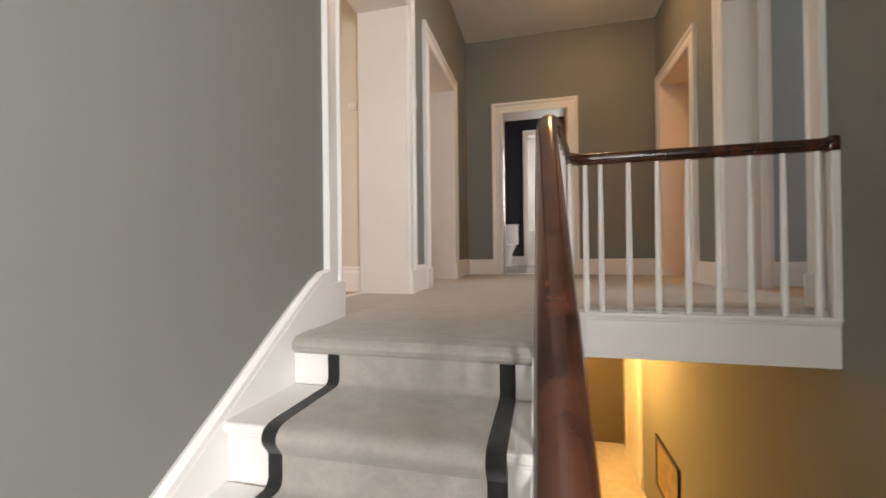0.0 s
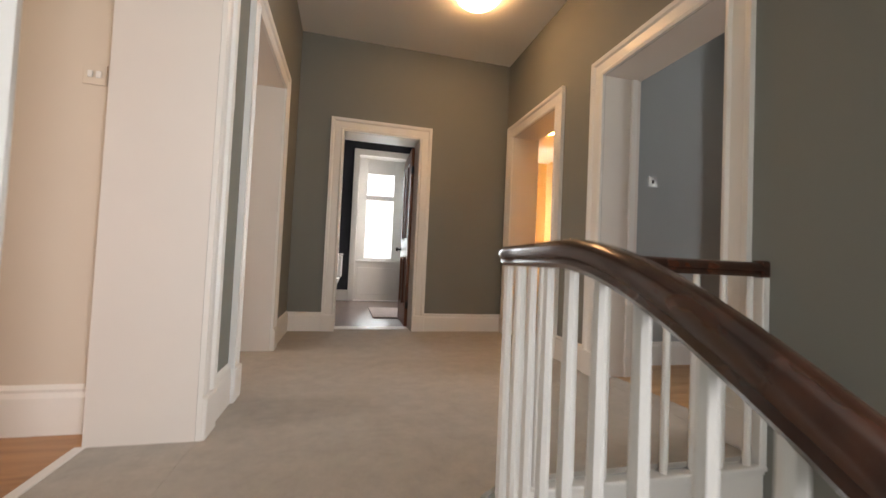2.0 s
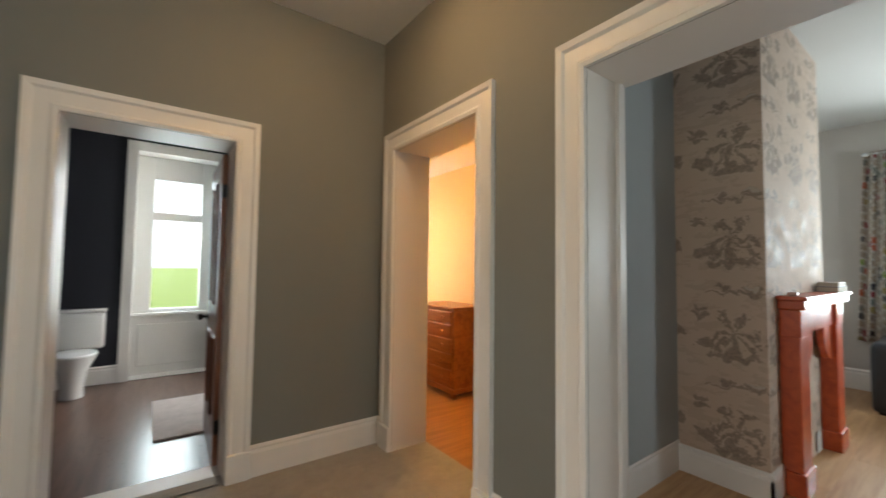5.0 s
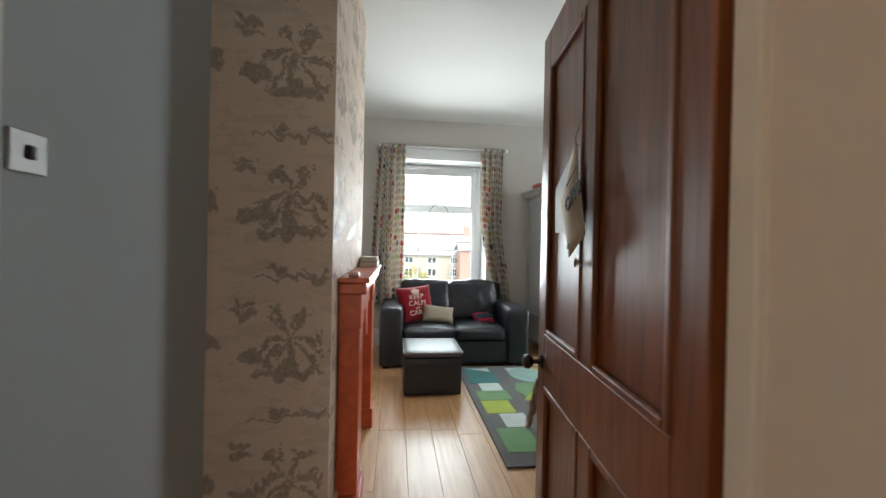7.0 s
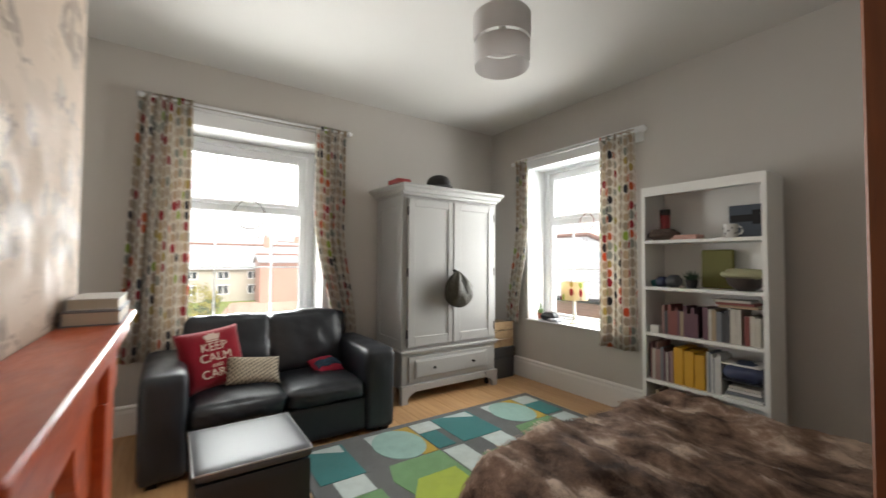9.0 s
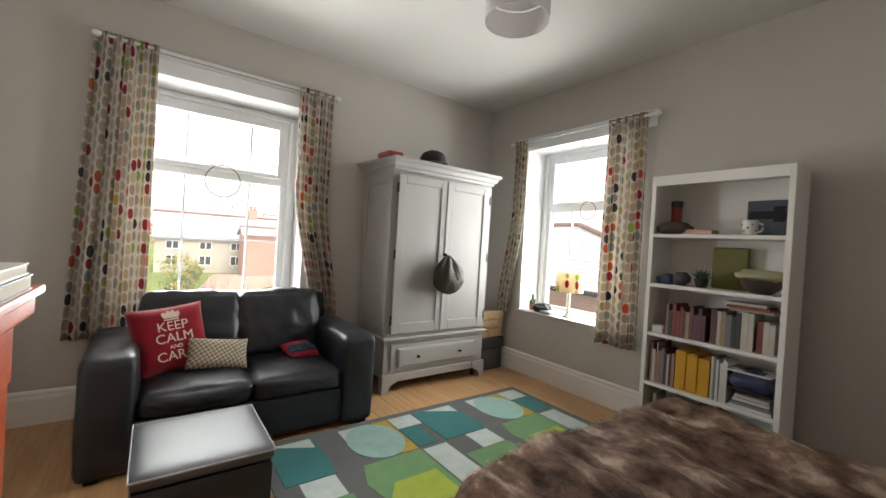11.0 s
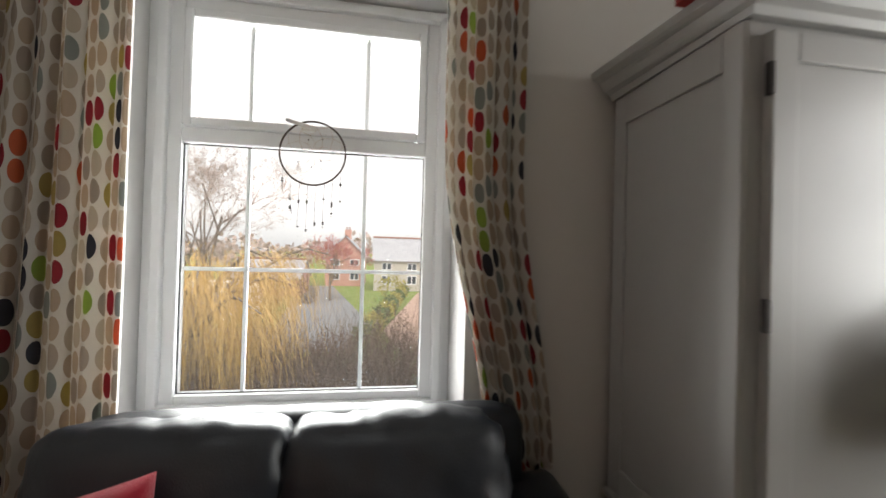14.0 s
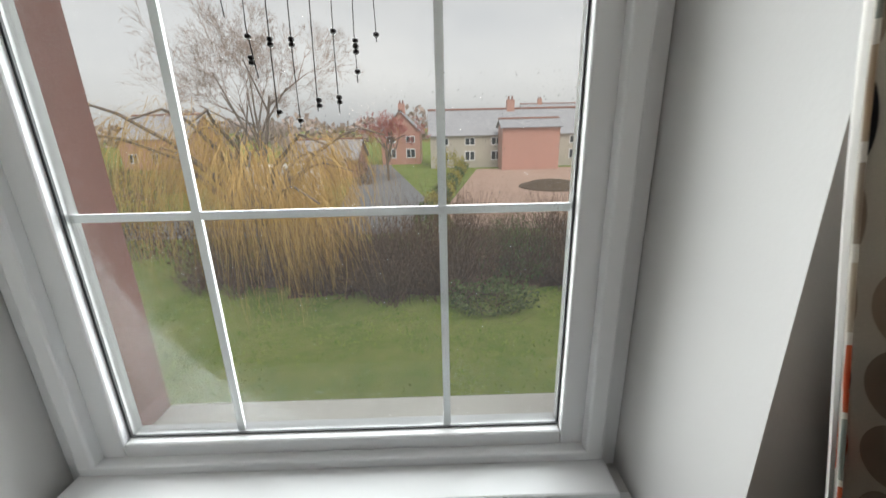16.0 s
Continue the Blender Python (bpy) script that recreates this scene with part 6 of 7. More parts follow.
part("painted_hill", cuboid(box(4.62, 4.85, 0.52, 0.5215, Z[4] + 0.12, Z[4] + 0.17), 4.66, 4.72, 0.5216, 0.523, Z[4] + 0.1, Z[4] + 0.2), VELVET, t, "dark painted shapes")
t = thing("mug", (4.79, 0.69, Z[4]), "white mug with a dark spotted pattern", "mug")
part("cup", lathe(bmesh.new(), [(0.034, 0), (0.04, 0.01), (0.041, 0.095), (0.038, 0.095), (0.036, 0.012)], 22, Matrix.Translation((4.79, 0.69, Z[4]))), BOOKINK[7], t, "", True)
part("handle", sweep(bmesh.new(), [(4.752, 0.69, Z[4] + 0.08), (4.728, 0.69, Z[4] + 0.07), (4.722, 0.69, Z[4] + 0.048), (4.73, 0.69, Z[4] + 0.028), (4.752, 0.69, Z[4] + 0.02)], ring(0.006, 7)), BOOKINK[7], t, "", True)
for k in range(5):
    part("spot", lathe(bmesh.new(), [(0.007, 0), (0.001, 0.001)], 8, Matrix.Translation((4.79 + 0.0405 * math.sin(0.5 * k - 1), 0.69 + 0.0405 * math.cos(0.5 * k - 1), Z[4] + 0.03 + 0.018 * ((k * 2) % 3))) @ Matrix.Rotation(radians(-90), 4, "X")), VELVET, t, "dark painted spot")
t = thing("olive_box_file", (4.93, 0.55, Z[3]), "olive green board leaning against the bookcase back", "box file")
part("board", box(4.83, 5.04, 0.50, 0.54, Z[3], Z[3] + 0.285, 0.012, 2), plain("olive_card", (0.17, 0.16, 0.045), 0.7), t)
for x, r, ink in ((5.27, 0.04, 6), (5.18, 0.05, 2)):
    t = thing("ornament", (x, 0.66, Z[3]), "small rounded dark ornament on the shelf", "ornament")
    part("stone", cushion(bmesh.new(), x - r, x + r, 0.66 - r, 0.66 + r, Z[3], Z[3] + r * 1.7, r * 0.7, 0.006, wrinkle=0.008, seed=x), BOOKINK[ink], t, "", True, 60)
t = thing("teal_pot", (5.315, 0.68, Z[3]), "small teal bowl on the shelf", "bowl")
part("bowl", lathe(bmesh.new(), [(0.02, 0), (0.028, 0.03), (0.026, 0.05), (0.022, 0.05), (0.02, 0.02)], 18, Matrix.Translation((5.315, 0.68, Z[3]))), plain("teal_glaze", (0.02, 0.14, 0.16), 0.3), t, "", True)
t = thing("potted_plant", (5.05, 0.67, Z[3]), "small spiky green plant in a black pot", "plant")
part("pot", lathe(bmesh.new(), [(0.032, 0), (0.044, 0.06), (0.04, 0.06)], 18, Matrix.Translation((5.05, 0.67, Z[3]))), VELVET, t, "black pot", True)
bm = bmesh.new()
for i in range(26):
    a, tl_ = 2.4 * i, 12 + 2.2 * i
    lathe(bm, [(0.005, 0), (0.006, 0.03), (0.0005, 0.085)], 5, Matrix.Translation((5.05, 0.67, Z[3] + 0.05)) @ Matrix.Rotation(a, 4, "Z") @ Matrix.Rotation(radians(tl_), 4, "X"))
part("leaves", bm, plain("dark_leaf", (0.03, 0.07, 0.04), 0.6), t, "spiky leaves", True)
t = thing("fruit_bowl", (4.72, 0.65, Z[3]), "dark bowl heaped with pale cloth on the shelf", "bowl")
part("bowl", lathe(bmesh.new(), [(0.05, 0), (0.1, 0.04), (0.115, 0.085), (0.108, 0.085), (0.09, 0.04)], 26, Matrix.Translation((4.72, 0.65, Z[3]))), plain("dark_wood_bowl", (0.05, 0.035, 0.03), 0.5), t, "", True)
part("cloth", cushion(bmesh.new(), 4.61, 4.83, 0.56, 0.75, Z[3] + 0.08, Z[3] + 0.135, 0.025, 0.02, wrinkle=0.016, seed=8.0), plain("pale_olive_cloth", (0.34, 0.33, 0.2), 0.9), t, "pale cloth", True, 60)

# ---- mantelpiece ----
for i, (x0, x1, y0, y1, h, c) in enumerate(((5.10, 5.42, 3.965, 4.09, 0.04, 3), (5.13, 5.40, 3.97, 4.085, 0.03, 7))):
    z = 1.175 + 0.041 * i
    b = thing("book", (5.25, 4.03, z), "book lying flat on the mantelpiece", "book", "books on the mantelpiece")
    bm = box(x0, x1, y0, y1, z, z + 0.004)
    cuboid(bm, x0, x1, y0, y1, z + h - 0.004, z + h)
    cuboid(bm, x0, x1, y1 - 0.004, y1, z + 0.004, z + h - 0.004)
    part("cover", bm, BOOKINK[c], b)
    part("page_block", box(x0 + 0.004, x1 - 0.004, y0 + 0.003, y1 - 0.004, z + 0.004, z + h - 0.004), PAGES, b, "page block")
t = thing("soap_dish", (4.2, 4.03, 1.175), "small pale pink stone box on the mantelpiece", "trinket box")
part("stone_box", box(4.20, 4.275, 4.01, 4.06, 1.175, 1.198, 0.009, 3), plain("pink_alabaster", (0.50, 0.33, 0.27), 0.4), t, "", True)
t = thing("postcard", (4.9, 4.07, 0.5), "small white card leaning inside the fire surround", "card")
part("card", cuboid(bmesh.new(), 5.0, 5.11, 4.085, 4.087, 0.02, 0.16), BOOKINK[7], t)

# ---- sign on the door ----
LINEN = plain("cream_linen", (0.52, 0.42, 0.31), 0.9, var=0.06, fine=300, bump=0.3)
md = Matrix.Translation((2.80, 3.372, 0)) @ Matrix.Rotation(math.atan2(-0.11, 0.96), 4, "Z")
sg = thing("door_sign", (3.41, 3.32, 1.34), "cream linen hanging sign with a word in black on the door", "sign")
bm = bmesh.new()
cn = [(0.535, 1.630), (0.658, 1.472), (0.55, 1.305), (0.432, 1.365)]
grid2 = []
for i in range(9):
    r = []
    for j in range(9):
        u, v = i / 8, j / 8
        p = [(1 - u) * ((1 - v) * cn[0][k] + v * cn[1][k]) + u * ((1 - v) * cn[3][k] + v * cn[2][k]) for k in (0, 1)]
        r.append(bm.verts.new(md @ Vector((p[0], 0.04 + 0.012 * math.sin(math.pi * u) * math.sin(math.pi * v) + 0.006 * u, p[1]))))
    grid2.append(r)
for i in range(8):
    for j in range(8):
        bm.faces.new((grid2[i][j], grid2[i][j + 1], grid2[i + 1][j + 1], grid2[i + 1][j]))
o = part("flap", bm, LINEN, sg, "", True, 180)
sm = o.modifiers.new("thick", "SOLIDIFY")
sm.thickness = 0.003
part("backing", prism(bmesh.new(), [(0.555, 1.625), (0.748, 1.524), (0.742, 1.381), (0.62, 1.376)], 1, 0.0225, 0.03, md), plain("pale_blue_card", (0.52, 0.55, 0.56), 0.6), sg, "pale card behind the cloth")
lettering("one", 0.085, md @ Matrix.Translation((0.495, 0.0575, 1.475)) @ Matrix.Rotation(radians(180), 4, "Z") @ Matrix.Rotation(radians(90), 4, "X") @ Matrix.Rotation(radians(22), 4, "Z"), VELVET, sg, "lettering", "black printed word")
bm = prism(bmesh.new(), [(0.47, 1.548), (0.56, 1.506), (0.56, 1.5035), (0.47, 1.5455)], 1, 0.0535, 0.055, md)
part("printed_line", bm, VELVET, sg, "thin printed line")
part("string", sweep(bmesh.new(), [md @ Vector((0.54, 0.04, 1.628)), md @ Vector((0.55, 0.024, 1.68))], ring(0.002, 5)), LINEN, sg)
part("eyelet", lathe(bmesh.new(), [(0.008, 0), (0.008, 0.003), (0.003, 0.003)], 12, md @ Matrix.Translation((0.54, 0.052, 1.335)) @ Matrix.Rotation(radians(-90), 4, "X")), IRON, sg)
part("bow", sweep(bmesh.new(), [md @ Vector(p) for p in ((0.542, 0.03, 1.28), (0.53, 0.034, 1.294), (0.52, 0.036, 1.300), (0.51, 0.034, 1.294), (0.498, 0.03, 1.282))], ring(0.004, 6)), LINEN, sg, "tied linen bow", True, 60)


# ---- switches ----
def switch(name, m, mat, label, toggles=1):
    ob = thing(name, m.translation, label, "light switch")
    part("plate", cuboid(bmesh.new(), -0.043, 0.043, 0, 0.008, -0.043, 0.043, 0.003, 2, m), mat, ob)
    for i in range(toggles):
        x = (i - (toggles - 1) / 2) * 0.03
        part("toggle", cuboid(bmesh.new(), x - 0.009, x + 0.009, 0.008, 0.016, -0.014, 0.014, 0.002, 1, m), IRON if mat is STEEL else PLASTIC, ob)


switch("light_switch", Matrix.Translation((3.19, 4.592, 1.50)) @ Matrix.Rotation(radians(180), 4, "Z"), STEEL, "brushed metal light switch on the grey alcove wall")
switch("light_switch", Matrix.Translation((-0.29, 3.80, 1.48)) @ Matrix.Rotation(radians(180), 4, "Z"), WARM, "cream light switch plate on the side room wall", 2)
switch("light_switch", Matrix.Translation((XW, 3.825, 1.47)) @ Matrix.Rotation(radians(-90), 4, "Z"), PLASTIC, "white light switch between the landing doors")
t = thing("strike_plate", (2.80, 4.309, 0.96), "dark metal latch plate in the door lining", "latch plate")
part("plate", box(2.765, 2.79, 4.304, 4.311, 0.90, 1.0, 0.002, 1), IRON, t)

# ---- dressing room and bathroom ----
ch = thing("chest_of_drawers", (3.77, 6.85, 0), "orange pine chest of five drawers on bun feet", "chest of drawers")
part("carcass", box(3.57, 3.98, 6.51, 7.2, 0.08, 0.89, 0.004, 1), PINE, ch)
part("top", box(3.535, 3.99, 6.48, 7.23, 0.89, 0.92, 0.008, 2), PINE, ch)
zs = [0.12, 0.29, 0.45, 0.60, 0.745, 0.875]
for i in range(5):
    d = part("drawer", box(3.553, 3.571, 6.55, 7.16, zs[i] + 0.008, zs[i + 1] - 0.008, 0.006, 2), PINE, ch)
    for y in (6.68, 7.03):
        part("knob", lathe(bmesh.new(), [(0.008, 0), (0.008, 0.012), (0.018, 0.02), (0.016, 0.03), (0.004, 0.034)], 12, Matrix.Translation((3.553, y, (zs[i] + zs[i + 1]) / 2)) @ Matrix.Rotation(radians(-90), 4, "Y")), PINE, d, "turned pine knob", True)
part("plinth", box(3.56, 3.98, 6.5, 7.21, 0.05, 0.1, 0.006, 2), PINE, ch)
for x in (3.6, 3.94):
    for y in (6.55, 7.16):
        part("bun_foot", lathe(bmesh.new(), [(0.02, 0), (0.035, 0.012), (0.036, 0.035), (0.02, 0.055)], 14, Matrix.Translation((x, y, -0.002))), PINE, ch, "", True)

CERAMIC = plain("white_ceramic", (0.80, 0.80, 0.79), 0.15, var=0.01, bump=0.0)
wc = thing("toilet", (0.5, 8.85, 0), "white ceramic close-coupled toilet", "toilet")
part("cistern", box(0.30, 0.72, 8.93, 9.10, 0.42, 0.80, 0.03, 3), CERAMIC, wc, "", True)
part("cistern_lid", box(0.29, 0.73, 8.92, 9.105, 0.80, 0.835, 0.012, 2), CERAMIC, wc, "", True)
bm = lathe(bmesh.new(), [(0.10, 0), (0.095, 0.1), (0.12, 0.25), (0.18, 0.37), (0.19, 0.40), (0.15, 0.40), (0.1, 0.3)], 24, Matrix.Translation((0.51, 8.72, 0)) @ Matrix.Diagonal((0.95, 1.25, 1, 1)))
part("bowl", bm, CERAMIC, wc, "", True)
part("seat", lathe(bmesh.new(), [(0.13, 0.402), (0.19, 0.402), (0.195, 0.415), (0.185, 0.43), (0.02, 0.435)], 24, Matrix.Translation((0.51, 8.72, 0)) @ Matrix.Diagonal((0.95, 1.25, 1, 1))), CERAMIC, wc, "closed white seat", True)
mat_ = thing("bath_mat", (1.4, 7.55, 0), "pale pink cotton bath mat on the dark floor", "bath mat")
part("mat_pile", box(1.15, 1.78, 7.05, 8.10, -0.006, 0.012, 0.006, 2), carpet("pale_pink_cotton", (0.72, 0.62, 0.58)), mat_)
bw = tagged(new("window_3"), "white panelled bathroom window recess with a sash window", "window", kind="structure")


def wbit(nm, bm, mt):
    o = put(nm, bm, mt)
    o.parent = bw
    return o


bm = box(0.83, 0.935, 9.08, 9.125, 0.0, 2.74, 0.006, 2)
cuboid(bm, 1.765, 1.87, 9.08, 9.125, 0.0, 2.74, 0.006, 2)
cuboid(bm, 0.83, 1.87, 9.078, 9.126, 2.63, 2.74, 0.006, 2)
wbit("surround", bm, TRIM)
bm = box(0.92, 1.78, 9.34, 9.40, 0.0, 0.70)
cuboid(bm, 0.99, 1.71, 9.325, 9.34, 0.1, 0.6, 0.006, 2)
cuboid(bm, 0.92, 1.78, 9.28, 9.40, 0.70, 0.735, 0.006, 2)
wbit("panel", bm, TRIM)
bm = bmesh.new()
for x0, x1, z0, z1 in ((0.92, 1.10, 0.735, 2.64), (1.60, 1.78, 0.735, 2.64), (1.10, 1.60, 2.37, 2.64), (1.10, 1.60, 1.86, 1.96), (1.10, 1.60, 0.735, 0.78)):
    cuboid(bm, x0, x1, 9.36, 9.41, z0, z1, 0.005, 1)
wbit("window_frame", bm, TRIM)
for z0, z1 in ((0.78, 1.86), (1.96, 2.37)):
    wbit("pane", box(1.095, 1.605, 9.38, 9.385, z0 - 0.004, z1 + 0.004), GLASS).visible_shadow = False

# ---- hall below ----
pic = thing("framed_picture", (2.5, 5.9, -2.4), "framed print in a dark frame on the hall wall", "picture")
part("frame", cuboid(cuboid(cuboid(box(2.495, 2.519, 5.45, 5.49, -2.6, -1.97, 0.004, 1), 2.495, 2.519, 6.25, 6.29, -2.6, -1.97, 0.004, 1), 2.495, 2.519, 5.49, 6.25, -2.01, -1.97), 2.495, 2.519, 5.49, 6.25, -2.6, -2.56), IRON, pic, "dark frame")
part("print", box(2.505, 2.517, 5.49, 6.25, -2.56, -2.01), plain("sepia_print", (0.40, 0.30, 0.17), 0.7, var=0.5, scale=9), pic, "sepia print")
architrave("trim_hall_door", "y", XE, -1, 7.15, 7.95, -1.12, 0.12, -3.1)
d3 = structure("door_3", box(2.50, 2.522, 7.15, 7.95, -3.1, -1.12, 0.003, 1), TRIM, "white painted hall door, closed", "door")

# ---- rug ----
RUGS = {k: carpet("rug_" + k, c) for k, c in (("grey", (0.125, 0.13, 0.128)), ("mint", (0.34, 0.56, 0.50)), ("white", (0.60, 0.69, 0.66)), ("teal", (0.012, 0.20, 0.20)), ("green", (0.16, 0.34, 0.14)), ("lime", (0.42, 0.52, 0.05)), ("mustard", (0.55, 0.36, 0.03)))}
rug = thing("rug", (5.58, 2.0, 0), "grey wool rug with teal, green, white and mustard shapes", "rug")
part("rug_ground", box(4.59, 6.58, 0.82, 3.15, 0.0, 0.014, 0.005, 2), RUGS["grey"], rug, "dark grey ground")


def patch(kind, pts, lift=0.0):
    q = prism(bmesh.new(), pts, 2, 0.0135, 0.0165 + lift)
    part("patch", q, RUGS[kind], rug)


def quad(kind, x0, x1, y0, y1, lift=0.0):
    patch(kind, [(x0, y0), (x1, y0), (x1, y1), (x0, y1)], lift)


def disc(kind, cx, cy, rx, ry, a0, a1, lift):
    patch(kind, [(cx + rx * math.cos(radians(a0 + (a1 - a0) * i / 22)), cy + ry * math.sin(radians(a0 + (a1 - a0) * i / 22))) for i in range(23)], lift)


for y in (0.0, 1.145):
    # one repeat of the pattern; x falls away from the sofa side
    quad("white", 6.34, 6.51, 0.885 + y, 1.09 + y)
    quad("teal", 6.06, 6.335, 0.885 + y, 1.09 + y) if y == 0 else quad("teal", 6.06, 6.335, 0.94 + y, 1.09 + y)
    quad("mustard", 6.045, 6.51, 1.10 + y, 1.23 + y)
    patch("white", [(6.51, 1.48 + y), (6.24, 1.48 + y), (6.51, 1.30 + y)], 0.0003)
    disc("mint", 6.28, 1.30 + y, 0.235, 0.19, 0, 360, 0.0006)
    patch("green", [(6.035, 1.10 + y), (6.035, 1.50 + y), (5.86, 1.56 + y), (5.56, 1.50 + y), (5.56, 1.10 + y)])
    quad("white", 5.60, 6.02, 0.90 + y, 1.085 + y)
    patch("lime", [(5.80, 1.14 + y), (5.80, 1.42 + y), (5.62, 1.55 + y), (5.42, 1.42 + y), (5.42, 1.14 + y)], 0.0004)
    quad("green", 5.10, 5.40, 0.95 + y, 1.30 + y)
    quad("mint", 5.10, 5.40, 1.31 + y, 1.52 + y)
    quad("teal", 4.70, 5.08, 0.95 + y, 1.20 + y)
    quad("white", 4.75, 5.0, 1.30 + y, 1.50 + y)
for y0, y1 in ((1.64, 2.02), (2.80, 3.09)):
    quad("teal", 6.05, 6.51, y0, y1)
    patch("white", [(6.505, y0 + 0.02), (6.505, y0 + 0.27), (6.38, y0 + 0.02)], 0.0004)
    quad("white", 5.84, 6.04, y0 + 0.02, y0 + 0.22)
    quad("green", 5.62, 5.835, y0, y1)
    quad("lime", 5.35, 5.61, y0 + 0.05, y1)
    quad("white", 5.10, 5.34, y0, y0 + 0.2)
    quad("green", 4.75, 5.09, y0 + 0.05, y1)

# ---- outside ----
GROUND = -3.3


def turf(name, a, b, scale=0.5):
    m, n, l, bs = material(name)
    big, mid, fine = grain(n, l, scale, 5.0), grain(n, l, 4.0, 5.0, 0.7), grain(n, l, 60, 3.0)
    spread = n.new("ShaderNodeMapRange")
    spread.inputs["From Min"].default_value, spread.inputs["From Max"].default_value = 0.36, 0.62
    l.new(val(n, l, "ADD", val(n, l, "MULTIPLY", big, 0.55), val(n, l, "MULTIPLY", mid, 0.45)), spread.inputs["Value"])
    c = blend(n, l, spread.outputs[0], a, b)
    c = blend(n, l, val(n, l, "MULTIPLY", mid, 0.6), c, tuple(v * 0.6 for v in a))
    c = blend(n, l, val(n, l, "MULTIPLY", fine, 0.5), c, tuple(v * 0.55 for v in b))
    l.new(c, bs.inputs["Base Color"])
    bs.inputs["Roughness"].default_value = 0.95
    bs.inputs["Specular IOR Level"].default_value = 0.1
    relief(n, l, bs, val(n, l, "ADD", mid, fine), 0.8, 0.06)
    return m


GRASS = turf("lawn_grass", (0.125, 0.225, 0.045), (0.33, 0.35, 0.125), 0.9)
EARTH = turf("bramble_earth", (0.12, 0.085, 0.06), (0.17, 0.125, 0.085), 1.2)
GRAVEL = turf("pink_gravel", (0.50, 0.34, 0.27), (0.60, 0.43, 0.35), 0.3)
ROADM = turf("wet_asphalt", (0.24, 0.245, 0.25), (0.30, 0.30, 0.31), 0.3)
structure("ground", box(-400, 900, -600, 600, GROUND - 1.0, GROUND), GRASS, "green lawn and fields", "ground")


def sheet(name, pts, z, mat, label, cat):
    structure(name, prism(bmesh.new(), pts, 2, GROUND - 0.05, GROUND + z), mat, label, cat)


sheet("ground_bramble", [(18.0 + 0.3 * math.sin(0.55 * i) + 0.12 * math.sin(1.3 * i), -9 + 0.55 * i) for i in range(31)] + [(22, 8.2), (23, -8)], 0.012, EARTH, "bare brown earth under the hedge", "ground")
sheet("road_lane", [(25, 60), (25, 4.5), (30, 3), (60, 9), (60, 13), (31, 9), (29.5, 60)], 0.016, ROADM, "wet grey lane", "road")
sheet("pavement_drive", [(24.5, -22), (25.5, 2.0), (30, 2.6), (52, -1.5), (52, -22)], 0.02, GRAVEL, "pinkish gravel drive", "driveway")
bm = bmesh.new()
lathe(bm, [(2.6, 0.0), (2.5, 0.12), (2.2, 0.14), (1.6, 0.4), (0.7, 0.55), (0.1, 0.6)], 24, Matrix.Translation((38, -6.0, GROUND)))
isl = thing("turning_island", (38, -6.0, GROUND), "round planted island in the gravel drive", "planter")
part("mound", bm, EARTH, isl, "", True)


def leaf_mat(name, a, b):
    m, n, l, bs = material(name)
    g = n.new("ShaderNodeNewGeometry")
    c = blend(n, l, g.outputs["Random Per Island"], a, b)
    l.new(c, bs.inputs["Base Color"])
    bs.inputs["Roughness"].default_value = 0.8
    bs.inputs["Specular IOR Level"].default_value = 0.15
    return m


BARK = plain("grey_brown_bark", (0.21, 0.165, 0.135), 0.9, var=0.3, scale=12, bump=0.6, dist=0.02)
TWIGS = leaf_mat("bare_twigs", (0.32, 0.245, 0.215), (0.48, 0.39, 0.35))
WILLOW = leaf_mat("yellow_willow_twigs", (0.33, 0.19, 0.055), (0.66, 0.45, 0.18))
HEDGE = leaf_mat("dark_hedge_leaves", (0.05, 0.075, 0.03), (0.16, 0.20, 0.085))
BRAMBLE = leaf_mat("brown_bramble_stems", (0.08, 0.052, 0.038), (0.21, 0.145, 0.105))
BLOSSOM = leaf_mat("reddish_twigs", (0.34, 0.10, 0.09), (0.50, 0.22, 0.19))
OLIVE = leaf_mat("olive_shrub_leaves", (0.20, 0.19, 0.05), (0.42, 0.36, 0.10))


class Soup:
    """Collects thin ribbons and tapered limbs for one mesh."""
    def __init__(self):
        self.v, self.f = [], []

    def ribbon(self, pts, w, side):
        i = len(self.v)
        k = len(pts)
        for j, p in enumerate(pts):
            t = w * (1 - 0.75 * j / (k - 1))
            self.v += [p - side * t, p + side * t]
        self.f += [(i + 2 * j, i + 2 * j + 1, i + 2 * j + 3, i + 2 * j + 2) for j in range(k - 1)]

    def limb(self, a, b, ra, rb, n=6):
        d = (b - a).normalized()
        x = d.orthogonal().normalized()
        y = d.cross(x)
        i = len(self.v)
        for p, r in ((a, ra), (b, rb)):
            self.v += [p + (x * math.cos(6.2832 * k / n) + y * math.sin(6.2832 * k / n)) * r for k in range(n)]
        self.f += [(i + k, i + (k + 1) % n, i + n + (k + 1) % n, i + n + k) for k in range(n)]

    def leaf(self, p, d, w, s):
        i = len(self.v)
        self.v += [p, p + d * 0.5 + s * w, p + d, p + d * 0.5 - s * w]
        self.f += [(i, i + 1, i + 2, i + 3)]

    def make(self, name, mat, parent, label=""):
        me = bpy.data.meshes.new(name)
        me.from_pydata([tuple(p) for p in self.v], [], self.f)
        me.materials.append(mat)
        ob = new(name, me)
        ob.parent = parent
        ob.matrix_parent_inverse = Matrix.Translation(-parent.location)
        tagged(ob, label, kind="stuff")
        return ob


